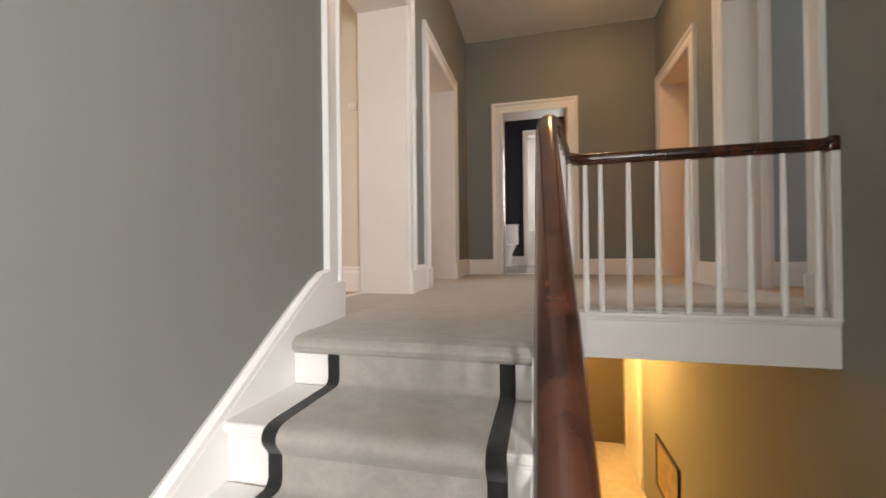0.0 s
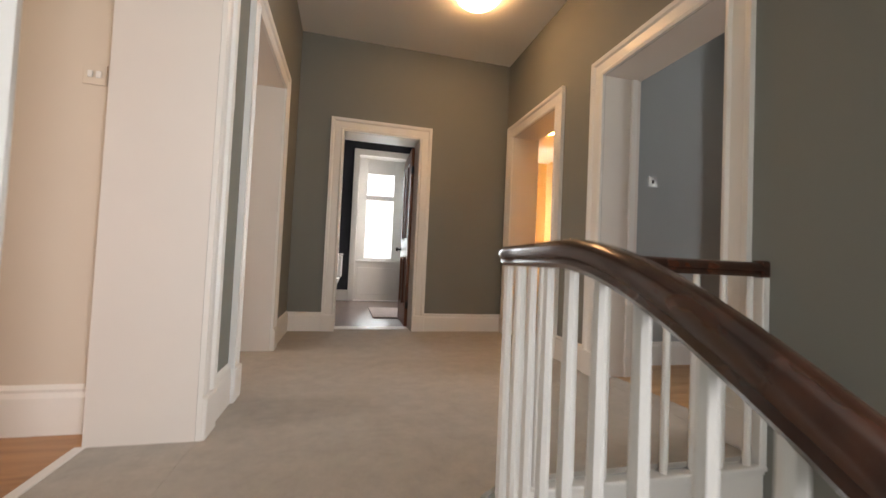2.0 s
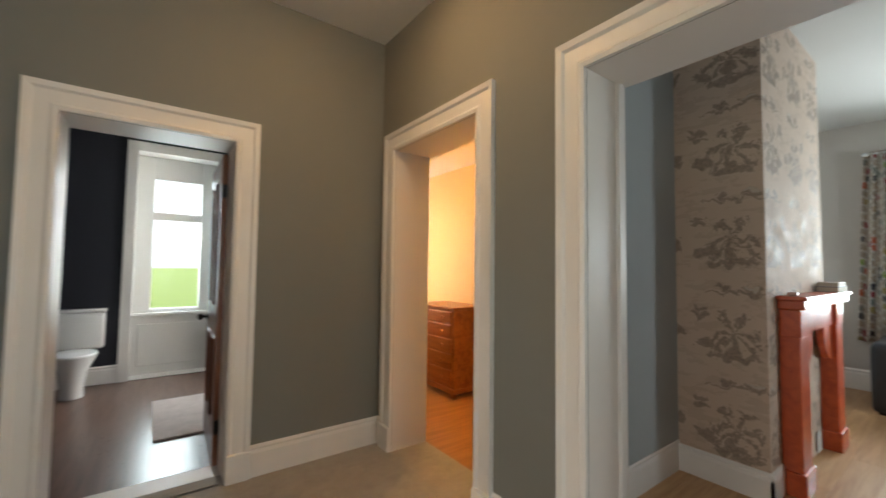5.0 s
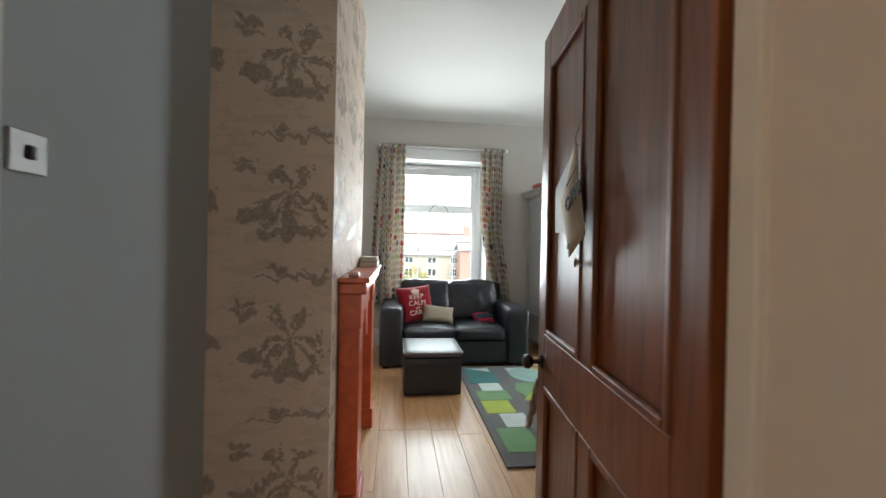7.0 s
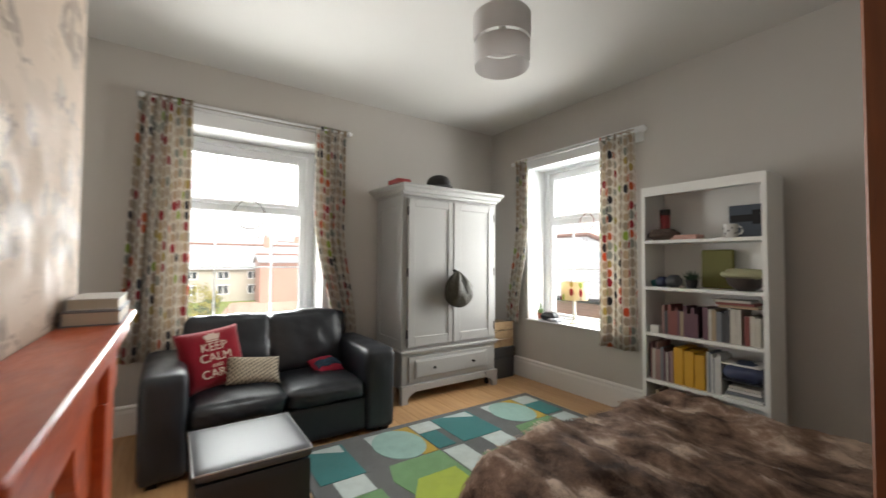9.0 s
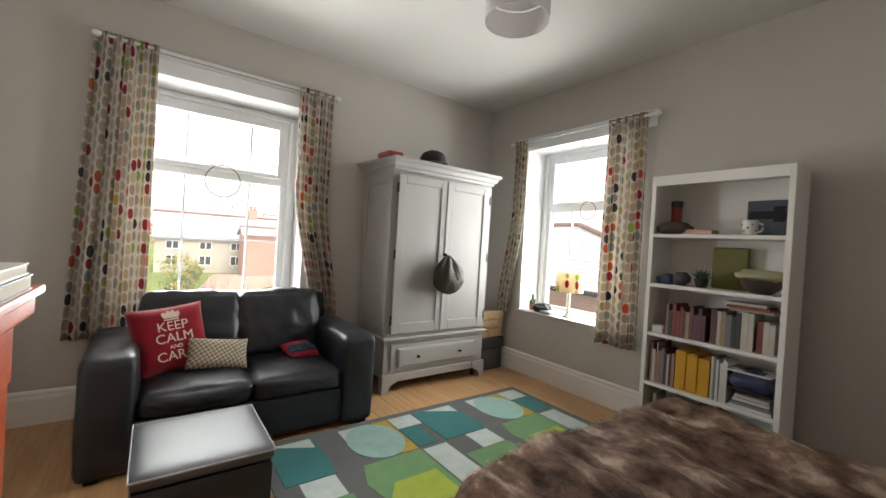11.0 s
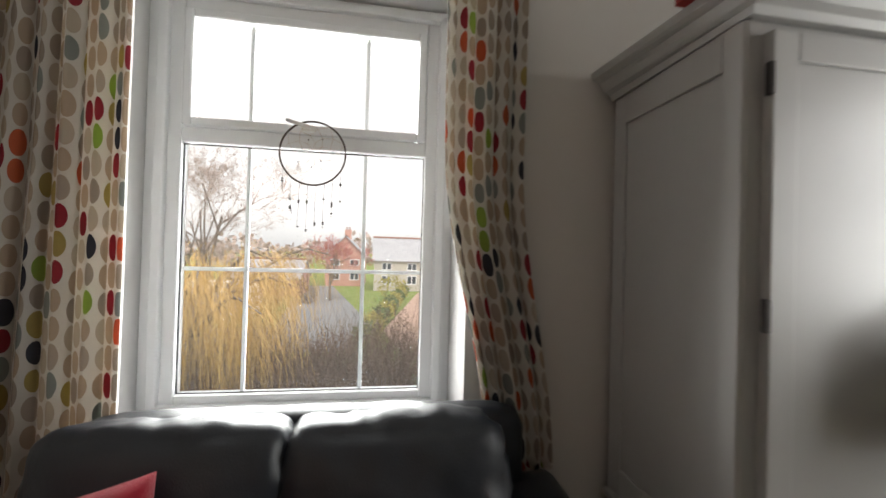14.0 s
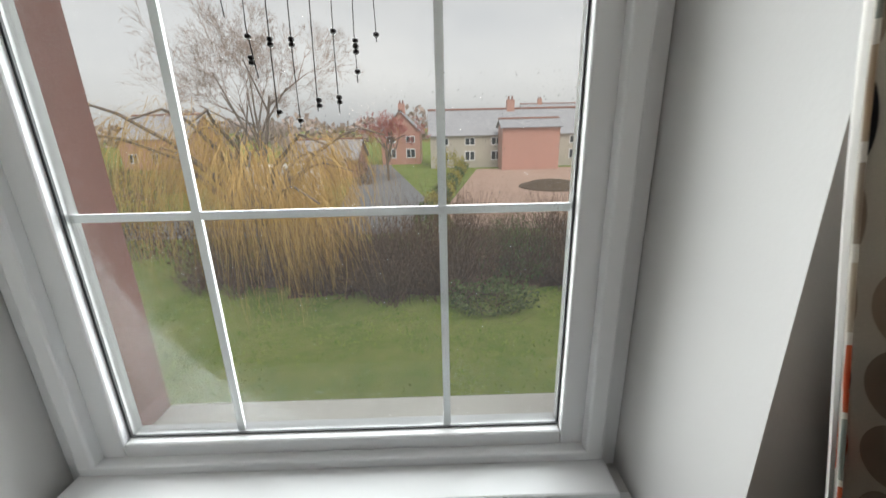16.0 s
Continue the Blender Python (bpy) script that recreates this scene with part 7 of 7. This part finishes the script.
def rand_dir(r, up=0.0):
    return Vector((r.gauss(0, 1), r.gauss(0, 1), r.gauss(0, 1) + up)).normalized()


def bare_tree(name, at, h, spread, seed, label, twig=TWIGS, depth=5, trunk_r=0.16, fine=0.006):
    r = random.Random(seed)
    ob = thing(name, at, label, "tree")
    limbs, twigs = Soup(), Soup()

    def grow(p, d, ln, rad, lev):
        q = p + d * ln
        if lev <= 2:
            limbs.limb(p, q, rad, rad * 0.68)
        else:
            twigs.ribbon([p, p + d * ln * 0.5 + rand_dir(r) * ln * 0.05, q], max(fine, rad), rand_dir(r).cross(d).normalized())
        if lev >= depth:
            return
        for _ in range(3 if lev else 5):
            nd = (d + rand_dir(r, 0.25) * spread).normalized()
            grow(p + d * ln * r.uniform(0.6, 1.0), nd, ln * r.uniform(0.58, 0.8), rad * 0.58, lev + 1)
    grow(Vector(at), Vector((0.02, 0.03, 1)).normalized(), h * 0.32, trunk_r, 0)
    limbs.make("trunk", BARK, ob, "grey brown trunk and limbs")
    twigs.make("crown", twig, ob, "bare twigs")
    return ob


def willow(at, h, spread, seed, n):
    r = random.Random(seed)
    c = Vector(at)
    ob = thing("weeping_willow", at, "weeping willow with long hanging golden yellow shoots", "tree")
    limbs, strands = Soup(), Soup()
    tops = []
    trunk_top = c + Vector((0.2, 0.1, h * 0.34))
    limbs.limb(c, trunk_top, 0.3, 0.22, 10)
    for i in range(15):
        a = 2 * math.pi * i / 15 + r.uniform(-0.2, 0.2)
        p, rad = trunk_top.copy(), 0.13
        out, lift = spread * r.uniform(0.3, 1.0), r.uniform(0.32, 0.72)
        pts = [p]
        for k in range(1, 6):
            u = k / 5
            q = c + Vector((math.cos(a) * out * u + r.gauss(0, 0.12), math.sin(a) * out * u + r.gauss(0, 0.12), h * (0.34 + lift * math.sin(u * 1.75)) - 0.7 * u * u))
            limbs.limb(pts[-1], q, rad, rad * 0.7)
            rad *= 0.7
            pts.append(q)
        tops += [(pts[k], pts[k + 1]) for k in range(1, 5)]
    clumps = []
    for _ in range(n // 16):
        a, b = r.choice(tops)
        clumps.append((a.lerp(b, r.random()), r.uniform(1.0, 5.2), rand_dir(r) * 0.35, r.uniform(0.05, 1.3)))
    for _ in range(n):
        base, most, drift, low = r.choice(clumps)
        p = base + Vector((r.gauss(0, 0.24), r.gauss(0, 0.24), r.gauss(0, 0.2)))
        ln = min(p.z - GROUND - low - r.uniform(0.0, 0.5), most * r.uniform(0.45, 1.0))
        if ln < 0.4:
            continue
        out = Vector((p.x - c.x, p.y - c.y, 0))
        out = out.normalized() if out.length > 0.1 else Vector((1, 0, 0))
        sway, curl, spare = rand_dir(r) * 0.45 + drift * 1.6, rand_dir(r), r.random()
        pts = [p + out * (0.5 + 0.3 * spare) * min(1, 2.2 * u) + sway * u * (1.4 - 0.4 * u) + curl * math.sin(u * 4.5 + 2 * spare) * 0.2 + Vector((0, 0, 0.18 * math.sin(min(1, u * 3) * math.pi) - ln * u * u * 0.25 - ln * 0.75 * u)) for u in (0, 0.12, 0.3, 0.55, 0.8, 1.0)]
        strands.ribbon(pts, r.uniform(0.0035, 0.008), Vector((r.uniform(-0.4, 0.4), 1, 0)).normalized())
    limbs.make("trunk", BARK, ob, "brown trunk and arching limbs")
    strands.make("crown", WILLOW, ob, "golden hanging shoots")


def shrub(name, at, size, seed, n, mat, label, stems=0, leaf=0.09):
    r = random.Random(seed)
    ob = thing(name, at, label, "hedge" if "hedge" in name else "shrub")
    s = Soup()
    c = Vector(at)
    for _ in range(n):
        d = rand_dir(r, 0.35)
        k = r.uniform(0.66, 1.0) * (1 + 0.42 * noise.noise(Vector((d.x * 2.3 + seed, d.y * 2.3, d.z * 2.3))))
        p = c + Vector((d.x * size[0] * k, d.y * size[1] * k, max(0.02, (d.z * 0.5 + 0.5) * size[2] * k)))
        e = (d + rand_dir(r) * 0.9).normalized()
        s.leaf(p, e * leaf * r.uniform(0.7, 1.5), leaf * 0.4, rand_dir(r).cross(e).normalized())
    s.make("foliage", mat, ob)
    if stems:
        t = Soup()
        for _ in range(stems):
            a = r.uniform(0, 6.283)
            b = c + Vector((math.cos(a) * size[0] * r.uniform(0, 0.9), math.sin(a) * size[1] * r.uniform(0, 0.9), 0))
            e = b + Vector((r.gauss(0, 0.7), r.gauss(0, 0.7), size[2] * r.uniform(0.5, 1.35)))
            t.ribbon([b, b.lerp(e, 0.5) + rand_dir(r) * 0.3, e], 0.009, rand_dir(r).cross((e - b).normalized()).normalized())
        t.make("stems", BRAMBLE, ob)
    return ob


willow((19.0, 8.3, GROUND), 5.7, 5.2, 3, 2700)
bare_tree("bare_tree", (24.5, 10.2, GROUND), 11.5, 0.7, 8, "tall bare winter tree with a spreading fine crown", depth=8, trunk_r=0.12, fine=0.006)
for i in range(8):
    y = -8.0 + 1.75 * i
    shrub("hedge", (18.7 + 0.5 * math.sin(i * 1.7), y, GROUND), (1.5, 1.35, 2.15 + 0.3 * math.sin(i * 2.3)), 20 + i, 7000, HEDGE if i in (2, 3, 5) else BRAMBLE, "dark evergreen garden hedge with tangled bare stems", 800, 0.055)
shrub("low_bush", (16.9, 1.6, GROUND), (0.8, 1.25, 0.75), 57, 1500, HEDGE, "low spreading dark evergreen bush on the lawn's edge", 60, 0.08)
for i in range(4):
    shrub("bramble_bush", (19.4 + 0.5 * math.sin(2.0 * i), 6.4 + 1.3 * i, GROUND), (1.3, 1.1, 2.3), 140 + i, 1300, BRAMBLE, "dark tangle of stems under the willow", 300)
    shrub("bramble_bush", (18.3 + 0.4 * i, 4.6 + 1.1 * i, GROUND), (1.2, 1.1, 1.5), 40 + i, 1100, BRAMBLE, "tangle of bare brown bramble stems", 420)
for i in range(9):
    shrub("hedge_far", (26 + 3.0 * i, 3.6 - 0.42 * i, GROUND), (1.8, 0.6, 1.1), 60 + i, 500, OLIVE if i % 2 else HEDGE, "clipped hedge beside the drive", 0, 0.14)
for i in range(10):
    shrub("hedge_left", (22 + 2.4 * i, 15 + 1.7 * i, GROUND), (1.7, 1.2, 1.6 + 0.5 * math.sin(i * 2.1)), 80 + i, 700, (BRAMBLE, OLIVE, HEDGE)[i % 3], "mixed winter garden hedge along the lane", 60, 0.12)
bare_tree("bare_tree", (44, 7.4, GROUND), 7.5, 0.75, 15, "small reddish budding tree by the lane", BLOSSOM, 7, 0.14, 0.014)
bare_tree("bare_tree", (62, 9, GROUND), 8, 0.8, 17, "bare grey winter tree behind the houses", TWIGS, 6, 0.2, 0.02)
shrub("yellow_shrub", (46, 1.6, GROUND), (1.4, 1.4, 2.4), 97, 900, OLIVE, "rounded yellow-green shrub by the cottage", 0, 0.16)


def tree_line(x, y0, y1, h, seed, n):
    r = random.Random(seed)
    ob = thing("far_trees", (x, (y0 + y1) / 2, GROUND), "distant line of bare winter trees", "trees")
    s = Soup()
    for _ in range(n):
        y = r.uniform(y0, y1)
        hh = h * (0.45 + 0.55 * abs(noise.noise(Vector((y * 0.05, seed, 0)))) * 2)
        p = Vector((x + r.uniform(-8, 8), y, GROUND + r.uniform(0, hh)))
        d = rand_dir(r, 0.4)
        s.leaf(p, d * 2.2, 0.8, rand_dir(r).cross(d).normalized())
    s.make("foliage", TWIGS, ob)


for i in range(12):
    shrub("hedge_field", (42 + 2.6 * math.sin(i * 2.9), 9.5 + 2.5 * i, GROUND), (1.6, 1.5, 2.3 + 0.7 * math.sin(i * 1.9)), 120 + i, 420, (BRAMBLE, TWIGS, OLIVE)[i % 3], "leafless brown field hedge behind the willow", 160, 0.13)
for i, (x, y, h) in enumerate(((60, 24, 8.5), (48, 17, 6.0), (78, 2, 8.0), (70, 33, 8.0))):
    bare_tree("bare_tree", (x, y, GROUND), h, 0.8, 30 + i, "bare winter tree among the far gardens", TWIGS, 6, 0.14, 0.02)
tree_line(150, -130, 160, 11, 5, 3600)
rg = random.Random(77)
blades = Soup()
for _ in range(14000):
    x, y = 8.9 + 9.3 * rg.random() ** 0.8, rg.uniform(-3.5, 12.0)
    if noise.noise(Vector((x * 0.6, y * 0.6, 2.0))) + 0.5 * noise.noise(Vector((x * 2.1, y * 2.1, 5.0))) < rg.uniform(-0.5, 0.35):
        continue
    d = Vector((rg.gauss(0, 0.5), rg.gauss(0, 0.5), 0.7)).normalized()
    blades.leaf(Vector((x, y, GROUND)), d * rg.uniform(0.05, 0.13), rg.uniform(0.008, 0.02), d.cross(rand_dir(rg)).normalized())
turf_me = bpy.data.meshes.new("grass")
turf_me.from_pydata([tuple(p) for p in blades.v], [], blades.f)
turf_me.materials.append(leaf_mat("grass_blades", (0.10, 0.20, 0.03), (0.30, 0.36, 0.09)))
tagged(new("grass", turf_me), "tufts of uneven wet lawn grass", "grass", kind="stuff")


def slate(name, base, wide=0.3, high=0.22, gap=0.012, joint=0.4):
    m, n, l, b = material(name)
    co, br = n.new("ShaderNodeTexCoord"), n.new("ShaderNodeTexBrick")
    br.inputs["Scale"].default_value = 1.0
    br.inputs["Brick Width"].default_value, br.inputs["Row Height"].default_value, br.inputs["Mortar Size"].default_value = wide, high, gap
    br.inputs["Color1"].default_value = (*base, 1)
    br.inputs["Color2"].default_value = (*[v * 1.25 for v in base], 1)
    br.inputs["Mortar"].default_value = (*[v * joint for v in base], 1)
    l.new(co.outputs["UV"], br.inputs["Vector"])
    c = blend(n, l, val(n, l, "MULTIPLY", grain(n, l, 0.7, 4.0), 0.4), br.outputs[0], tuple(v * 0.75 for v in base))
    l.new(c, b.inputs["Base Color"])
    b.inputs["Roughness"].default_value = 0.45
    relief(n, l, b, br.outputs["Fac"], -0.6, 0.02)
    return m


SLATE = slate("wet_slate", (0.33, 0.335, 0.36))
BRICKM = slate("red_brick_courses", (0.43, 0.235, 0.19), 0.225, 0.075, 0.009, 1.5)
RENDERW = plain("pale_render", (0.50, 0.46, 0.40), 0.9, var=0.12, scale=0.8, bump=0.3)
DARKPANE = plain("dark_window_pane", (0.05, 0.06, 0.07), 0.15)
RIDGE = plain("red_ridge_tile", (0.26, 0.13, 0.10), 0.8, var=0.15)


def uv_world(bm):
    uv = bm.loops.layers.uv.new("UVMap")
    for f in bm.faces:
        nrm = f.normal
        a = Vector((0, 0, 1)).cross(nrm)
        a = a.normalized() if a.length > 0.01 else Vector((1, 0, 0))
        b = nrm.cross(a)
        for lp in f.loops:
            lp[uv].uv = (lp.vert.co.dot(a), lp.vert.co.dot(b))
    return bm


def house(name, x0, x1, y0, y1, eave, ridge, wall_mat, label, chimneys=(), rows=((0.9, 2.1),), cols=3, ridge_axis="y", hip=0.0):
    """A gabled house whose window front looks towards -x."""
    ob = thing(name, ((x0 + x1) / 2, (y0 + y1) / 2, GROUND), label, "house")
    part("wall", uv_world(box(x0, x1, y0, y1, GROUND, eave)), wall_mat, ob)
    bm = bmesh.new()
    o = 0.25
    if ridge_axis == "y":
        xm = (x0 + x1) / 2
        prism(bm, [(x0 - o, eave - 0.1), (xm, ridge), (x1 + o, eave - 0.1), (x1 + o, eave - 0.02), (xm, ridge + 0.1), (x0 - o, eave - 0.02)], 1, y0 - o, y1 + o)
        g = prism(bmesh.new(), [(x0, eave), (x1, eave), (xm, ridge)], 1, y0, y1)
        rd = [(xm, y0 - o, ridge + 0.1), (xm, y1 + o, ridge + 0.1)]
    else:
        ym = (y0 + y1) / 2
        prism(bm, [(y0 - o, eave - 0.1), (ym, ridge), (y1 + o, eave - 0.1), (y1 + o, eave - 0.02), (ym, ridge + 0.1), (y0 - o, eave - 0.02)], 0, x0 - o, x1 + o)
        g = prism(bmesh.new(), [(y0, eave), (y1, eave), (ym, ridge)], 0, x0, x1)
        rd = [(x0 - o, ym, ridge + 0.1), (x1 + o, ym, ridge + 0.1)]
    g.normal_update()
    bm.normal_update()
    part("gable", uv_world(g), wall_mat, ob)
    roof = part("roof", uv_world(bm), SLATE, ob, "wet grey slate roof")
    part("ridge_tiles", sweep(bmesh.new(), rd, ring(0.14, 8)), RIDGE, roof, "red clay ridge tiles")
    for cx, cy in chimneys:
        c = part("chimney", uv_world(box(cx - 0.35, cx + 0.35, cy - 0.45, cy + 0.45, ridge - 0.8, ridge + 1.1)), BRICKM, roof, "brick chimney stack")
        for k in (-0.2, 0.2):
            part("chimney_pot", lathe(bmesh.new(), [(0.13, 0), (0.1, 0.35), (0.12, 0.4)], 10, Matrix.Translation((cx, cy + k, ridge + 1.1))), RIDGE, roof)
    for z0, z1 in rows:
        for i in range(cols):
            y = y0 + (y1 - y0) * (i + 0.5) / cols
            w = part("window", box(x0 - 0.06, x0 + 0.02, y - 0.6, y + 0.6, GROUND + z0, GROUND + z1), UPVC, ob, "white framed window")
            for k in (-1, 1):
                part("pane", box(x0 - 0.075, x0 - 0.06, y + k * 0.28 - 0.23, y + k * 0.28 + 0.23, GROUND + z0 + 0.1, GROUND + z1 - 0.1), DARKPANE, w)
    return ob


house("cottage", 54, 60, -14.5, 3.6, 0.35, 3.1, RENDERW, "long pale stone cottage with a wet slate roof", ((57, -6.0),), ((0.8, 1.9), (2.5, 3.4)), 6)
house("brick_barn", 50.5, 53.6, -10.2, -4.1, 1.15, 1.9, BRICKM, "low pinkish brick barn with a shallow slate roof", (), (), 1, "y")
house("gabled_house", 60, 68, 5.0, 10.0, 0.7, 3.3, BRICKM, "red brick house with its gable to the lane", ((64, 7.5),), ((0.8, 2.0), (2.7, 3.6)), 2, "x")
house("bungalow", 47, 53, 10.8, 17.4, -1.5, 0.25, BRICKM, "low brick bungalow with a shallow pinkish roof", (), ((0.9, 1.6),), 2)
house("brick_house", 60, 68, 34.5, 43.5, 0.6, 3.5, BRICKM, "brick house with a broad slate roof", (), ((0.9, 2.1),), 3)
house("distant_house", 95, 103, -34, -16, 2.5, 5.5, RENDERW, "distant pale house with a slate roof", ((99, -20),), ((0.9, 2.1), (3.2, 4.2)), 4)

cv = thing("caravan", (33.5, 13.3, GROUND), "white touring caravan parked by the lane", "caravan")
CVW = plain("white_caravan_panel", (0.72, 0.72, 0.70), 0.4)
bm = prism(bmesh.new(), [(10.9, GROUND + 0.45), (15.9, GROUND + 0.45), (16.1, GROUND + 1.2), (15.7, GROUND + 2.3), (15.2, GROUND + 2.5), (11.5, GROUND + 2.5), (11.0, GROUND + 2.2), (10.8, GROUND + 1.1)], 0, 32.6, 34.7)
part("body", bm, CVW, cv)
for y0, y1 in ((11.4, 12.3), (13.0, 14.2), (14.9, 15.6)):
    part("window", box(32.58, 32.62, y0, y1, GROUND + 1.35, GROUND + 2.0, 0.02, 2), DARKPANE, cv, "dark caravan window")
for x in (32.75, 34.4):
    part("wheel", lathe(bmesh.new(), [(0.2, -0.09), (0.32, -0.08), (0.32, 0.08), (0.2, 0.09)], 18, Matrix.Translation((x, 13.4, GROUND + 0.33)) @ Matrix.Rotation(radians(90), 4, "Y")), VELVET, cv, "black tyre", True)

# the neighbouring building beside the side window
nb = thing("neighbour_building", (7.5, -8, GROUND), "low brick outbuilding with a hipped slate roof", "building")
part("wall", uv_world(box(5.8, 20.8, -11.8, -4.6, GROUND, 0.48)), BRICKM, nb, "red brick wall")
bm = bmesh.new()
E0, RG = 0.47, 2.3
vs = [bm.verts.new(p) for p in ((5.6, -4.4, E0), (21.0, -4.4, E0), (21.0, -12.0, E0), (5.6, -12.0, E0), (12.2, -8.2, RG), (15.5, -8.2, RG))]
for f in ((0, 1, 5, 4), (1, 2, 5), (2, 3, 4, 5), (3, 0, 4), (3, 2, 1, 0)):
    bm.faces.new([vs[i] for i in f])
bm.normal_update()
rf = part("roof", uv_world(bm), SLATE, nb, "hipped slate roof")
part("hip_tiles", sweep(sweep(bmesh.new(), [(5.6, -4.4, E0 + 0.03), (12.2, -8.2, RG + 0.03)], ring(0.09, 8)), [(12.2, -8.2, RG + 0.03), (15.5, -8.2, RG + 0.03)], ring(0.09, 8)), RIDGE, rf, "red clay ridge tiles")
part("gutter", sweep(bmesh.new(), [(5.6, -4.36, E0 - 0.03), (21.0, -4.36, E0 - 0.03)], ring(0.06, 8)), IRON, nb, "black gutter")

# ---- floor planks of the bedroom ----
floor = tagged(new("floor_bedroom"), "pale oak plank floor of the bedroom", "floor", kind="structure")
rng = random.Random(4)
PW = 0.187
lens = (1.20, 0.86, 1.05)
pm = []
for ln in lens:
    bm = box(0, ln - 0.001, 0, PW - 0.0012, -0.012, 0.0, 0.0015, 1)
    me = bpy.data.meshes.new("plank")
    bm.to_mesh(me)
    bm.free()
    me.materials.append(OAK)
    pm.append(me)
j = 0
y = BY0
while y < BY1 - 0.02:
    x, k = 2.685 - rng.uniform(0.0, 0.8), j
    while x < BX1:
        i = k % 3
        if x + lens[i] > 2.72 and not (y > 4.11 and 4.0 < x and x + lens[i] < 5.4):
            o = new("plank", pm[i])
            o.parent = floor
            o.location = (max(x, 2.687), y, 0.0)
            o.scale = ((x + lens[i] - max(x, 2.687)) / lens[i], 1, 1)
        x += lens[i]
        k += 1
    y += PW
    j += 1

# ---- raindrops on the window ----
rng = random.Random(9)
me_drops = Soup()
drops = thing("raindrops", (7.992, 3.2, 0.75), "raindrops on the outside of the window glass", "raindrops")
for _ in range(1500):
    u = rng.random() ** 1.4
    y, z = 2.73 + 0.6 * u, 1.05 + 0.5 * rng.random()
    if rng.random() < 0.25 + 0.5 * u:
        continue
    s = rng.uniform(0.0006, 0.0015) * rng.uniform(0.4, 1.0)
    c = Vector((7.9915, y, z))
    k = len(me_drops.v)
    me_drops.v += [c + Vector((0, math.cos(a) * s, math.sin(a) * s * 1.3)) for a in [1.0472 * i for i in range(6)]] + [c + Vector((s * 0.7, 0, -s * 0.2))]
    me_drops.f += [(k + i, k + (i + 1) % 6, k + 6) for i in range(6)]
m, n, l, b = material("water_drop")
n.remove(b)
clear, shine, both = n.new("ShaderNodeBsdfTransparent"), n.new("ShaderNodeBsdfGlossy"), n.new("ShaderNodeMixShader")
clear.inputs["Color"].default_value = (0.5, 0.52, 0.54, 1)
shine.inputs["Roughness"].default_value = 0.1
both.inputs[0].default_value = 0.35
l.new(clear.outputs[0], both.inputs[1])
l.new(shine.outputs[0], both.inputs[2])
l.new(both.outputs[0], n["Material Output"].inputs[0])
me_drops.make("drops", m, drops).visible_shadow = False

# ---- pile of the fur throw ----
rng = random.Random(21)
pile = Soup()
for _ in range(42000):
    x, y, z, drop = rng.choice(FUR_PTS)
    p = Vector((x + rng.uniform(-0.015, 0.015), y + rng.uniform(-0.015, 0.015), z + 0.006))
    swirl = noise.noise(Vector((x * 5, y * 5, 3.0))) * 1.6
    d = Vector((math.cos(swirl), 0.6 * math.sin(swirl) + rng.gauss(0, 0.3), 0.15 + rng.gauss(0, 0.18)))
    if drop > 0.06:
        d = Vector((0.45 if x > 4.9 else 0.1, -0.4 if y < 1.4 else (0.4 if y > 2.7 else 0.0), -0.8)) + rand_dir(rng) * 0.4
    d.normalize()
    ln = rng.uniform(0.02, 0.045)
    side = (d.cross(Vector((0, 0, 1))) + rand_dir(rng) * 0.4).normalized()
    bend = Vector((0, 0, -0.35 * ln))
    pile.ribbon([p, p + d * ln * 0.6, p + d * ln + bend], rng.uniform(0.0014, 0.0032), side)
pile.make("pile", FUR, throw, "long brown fur pile")
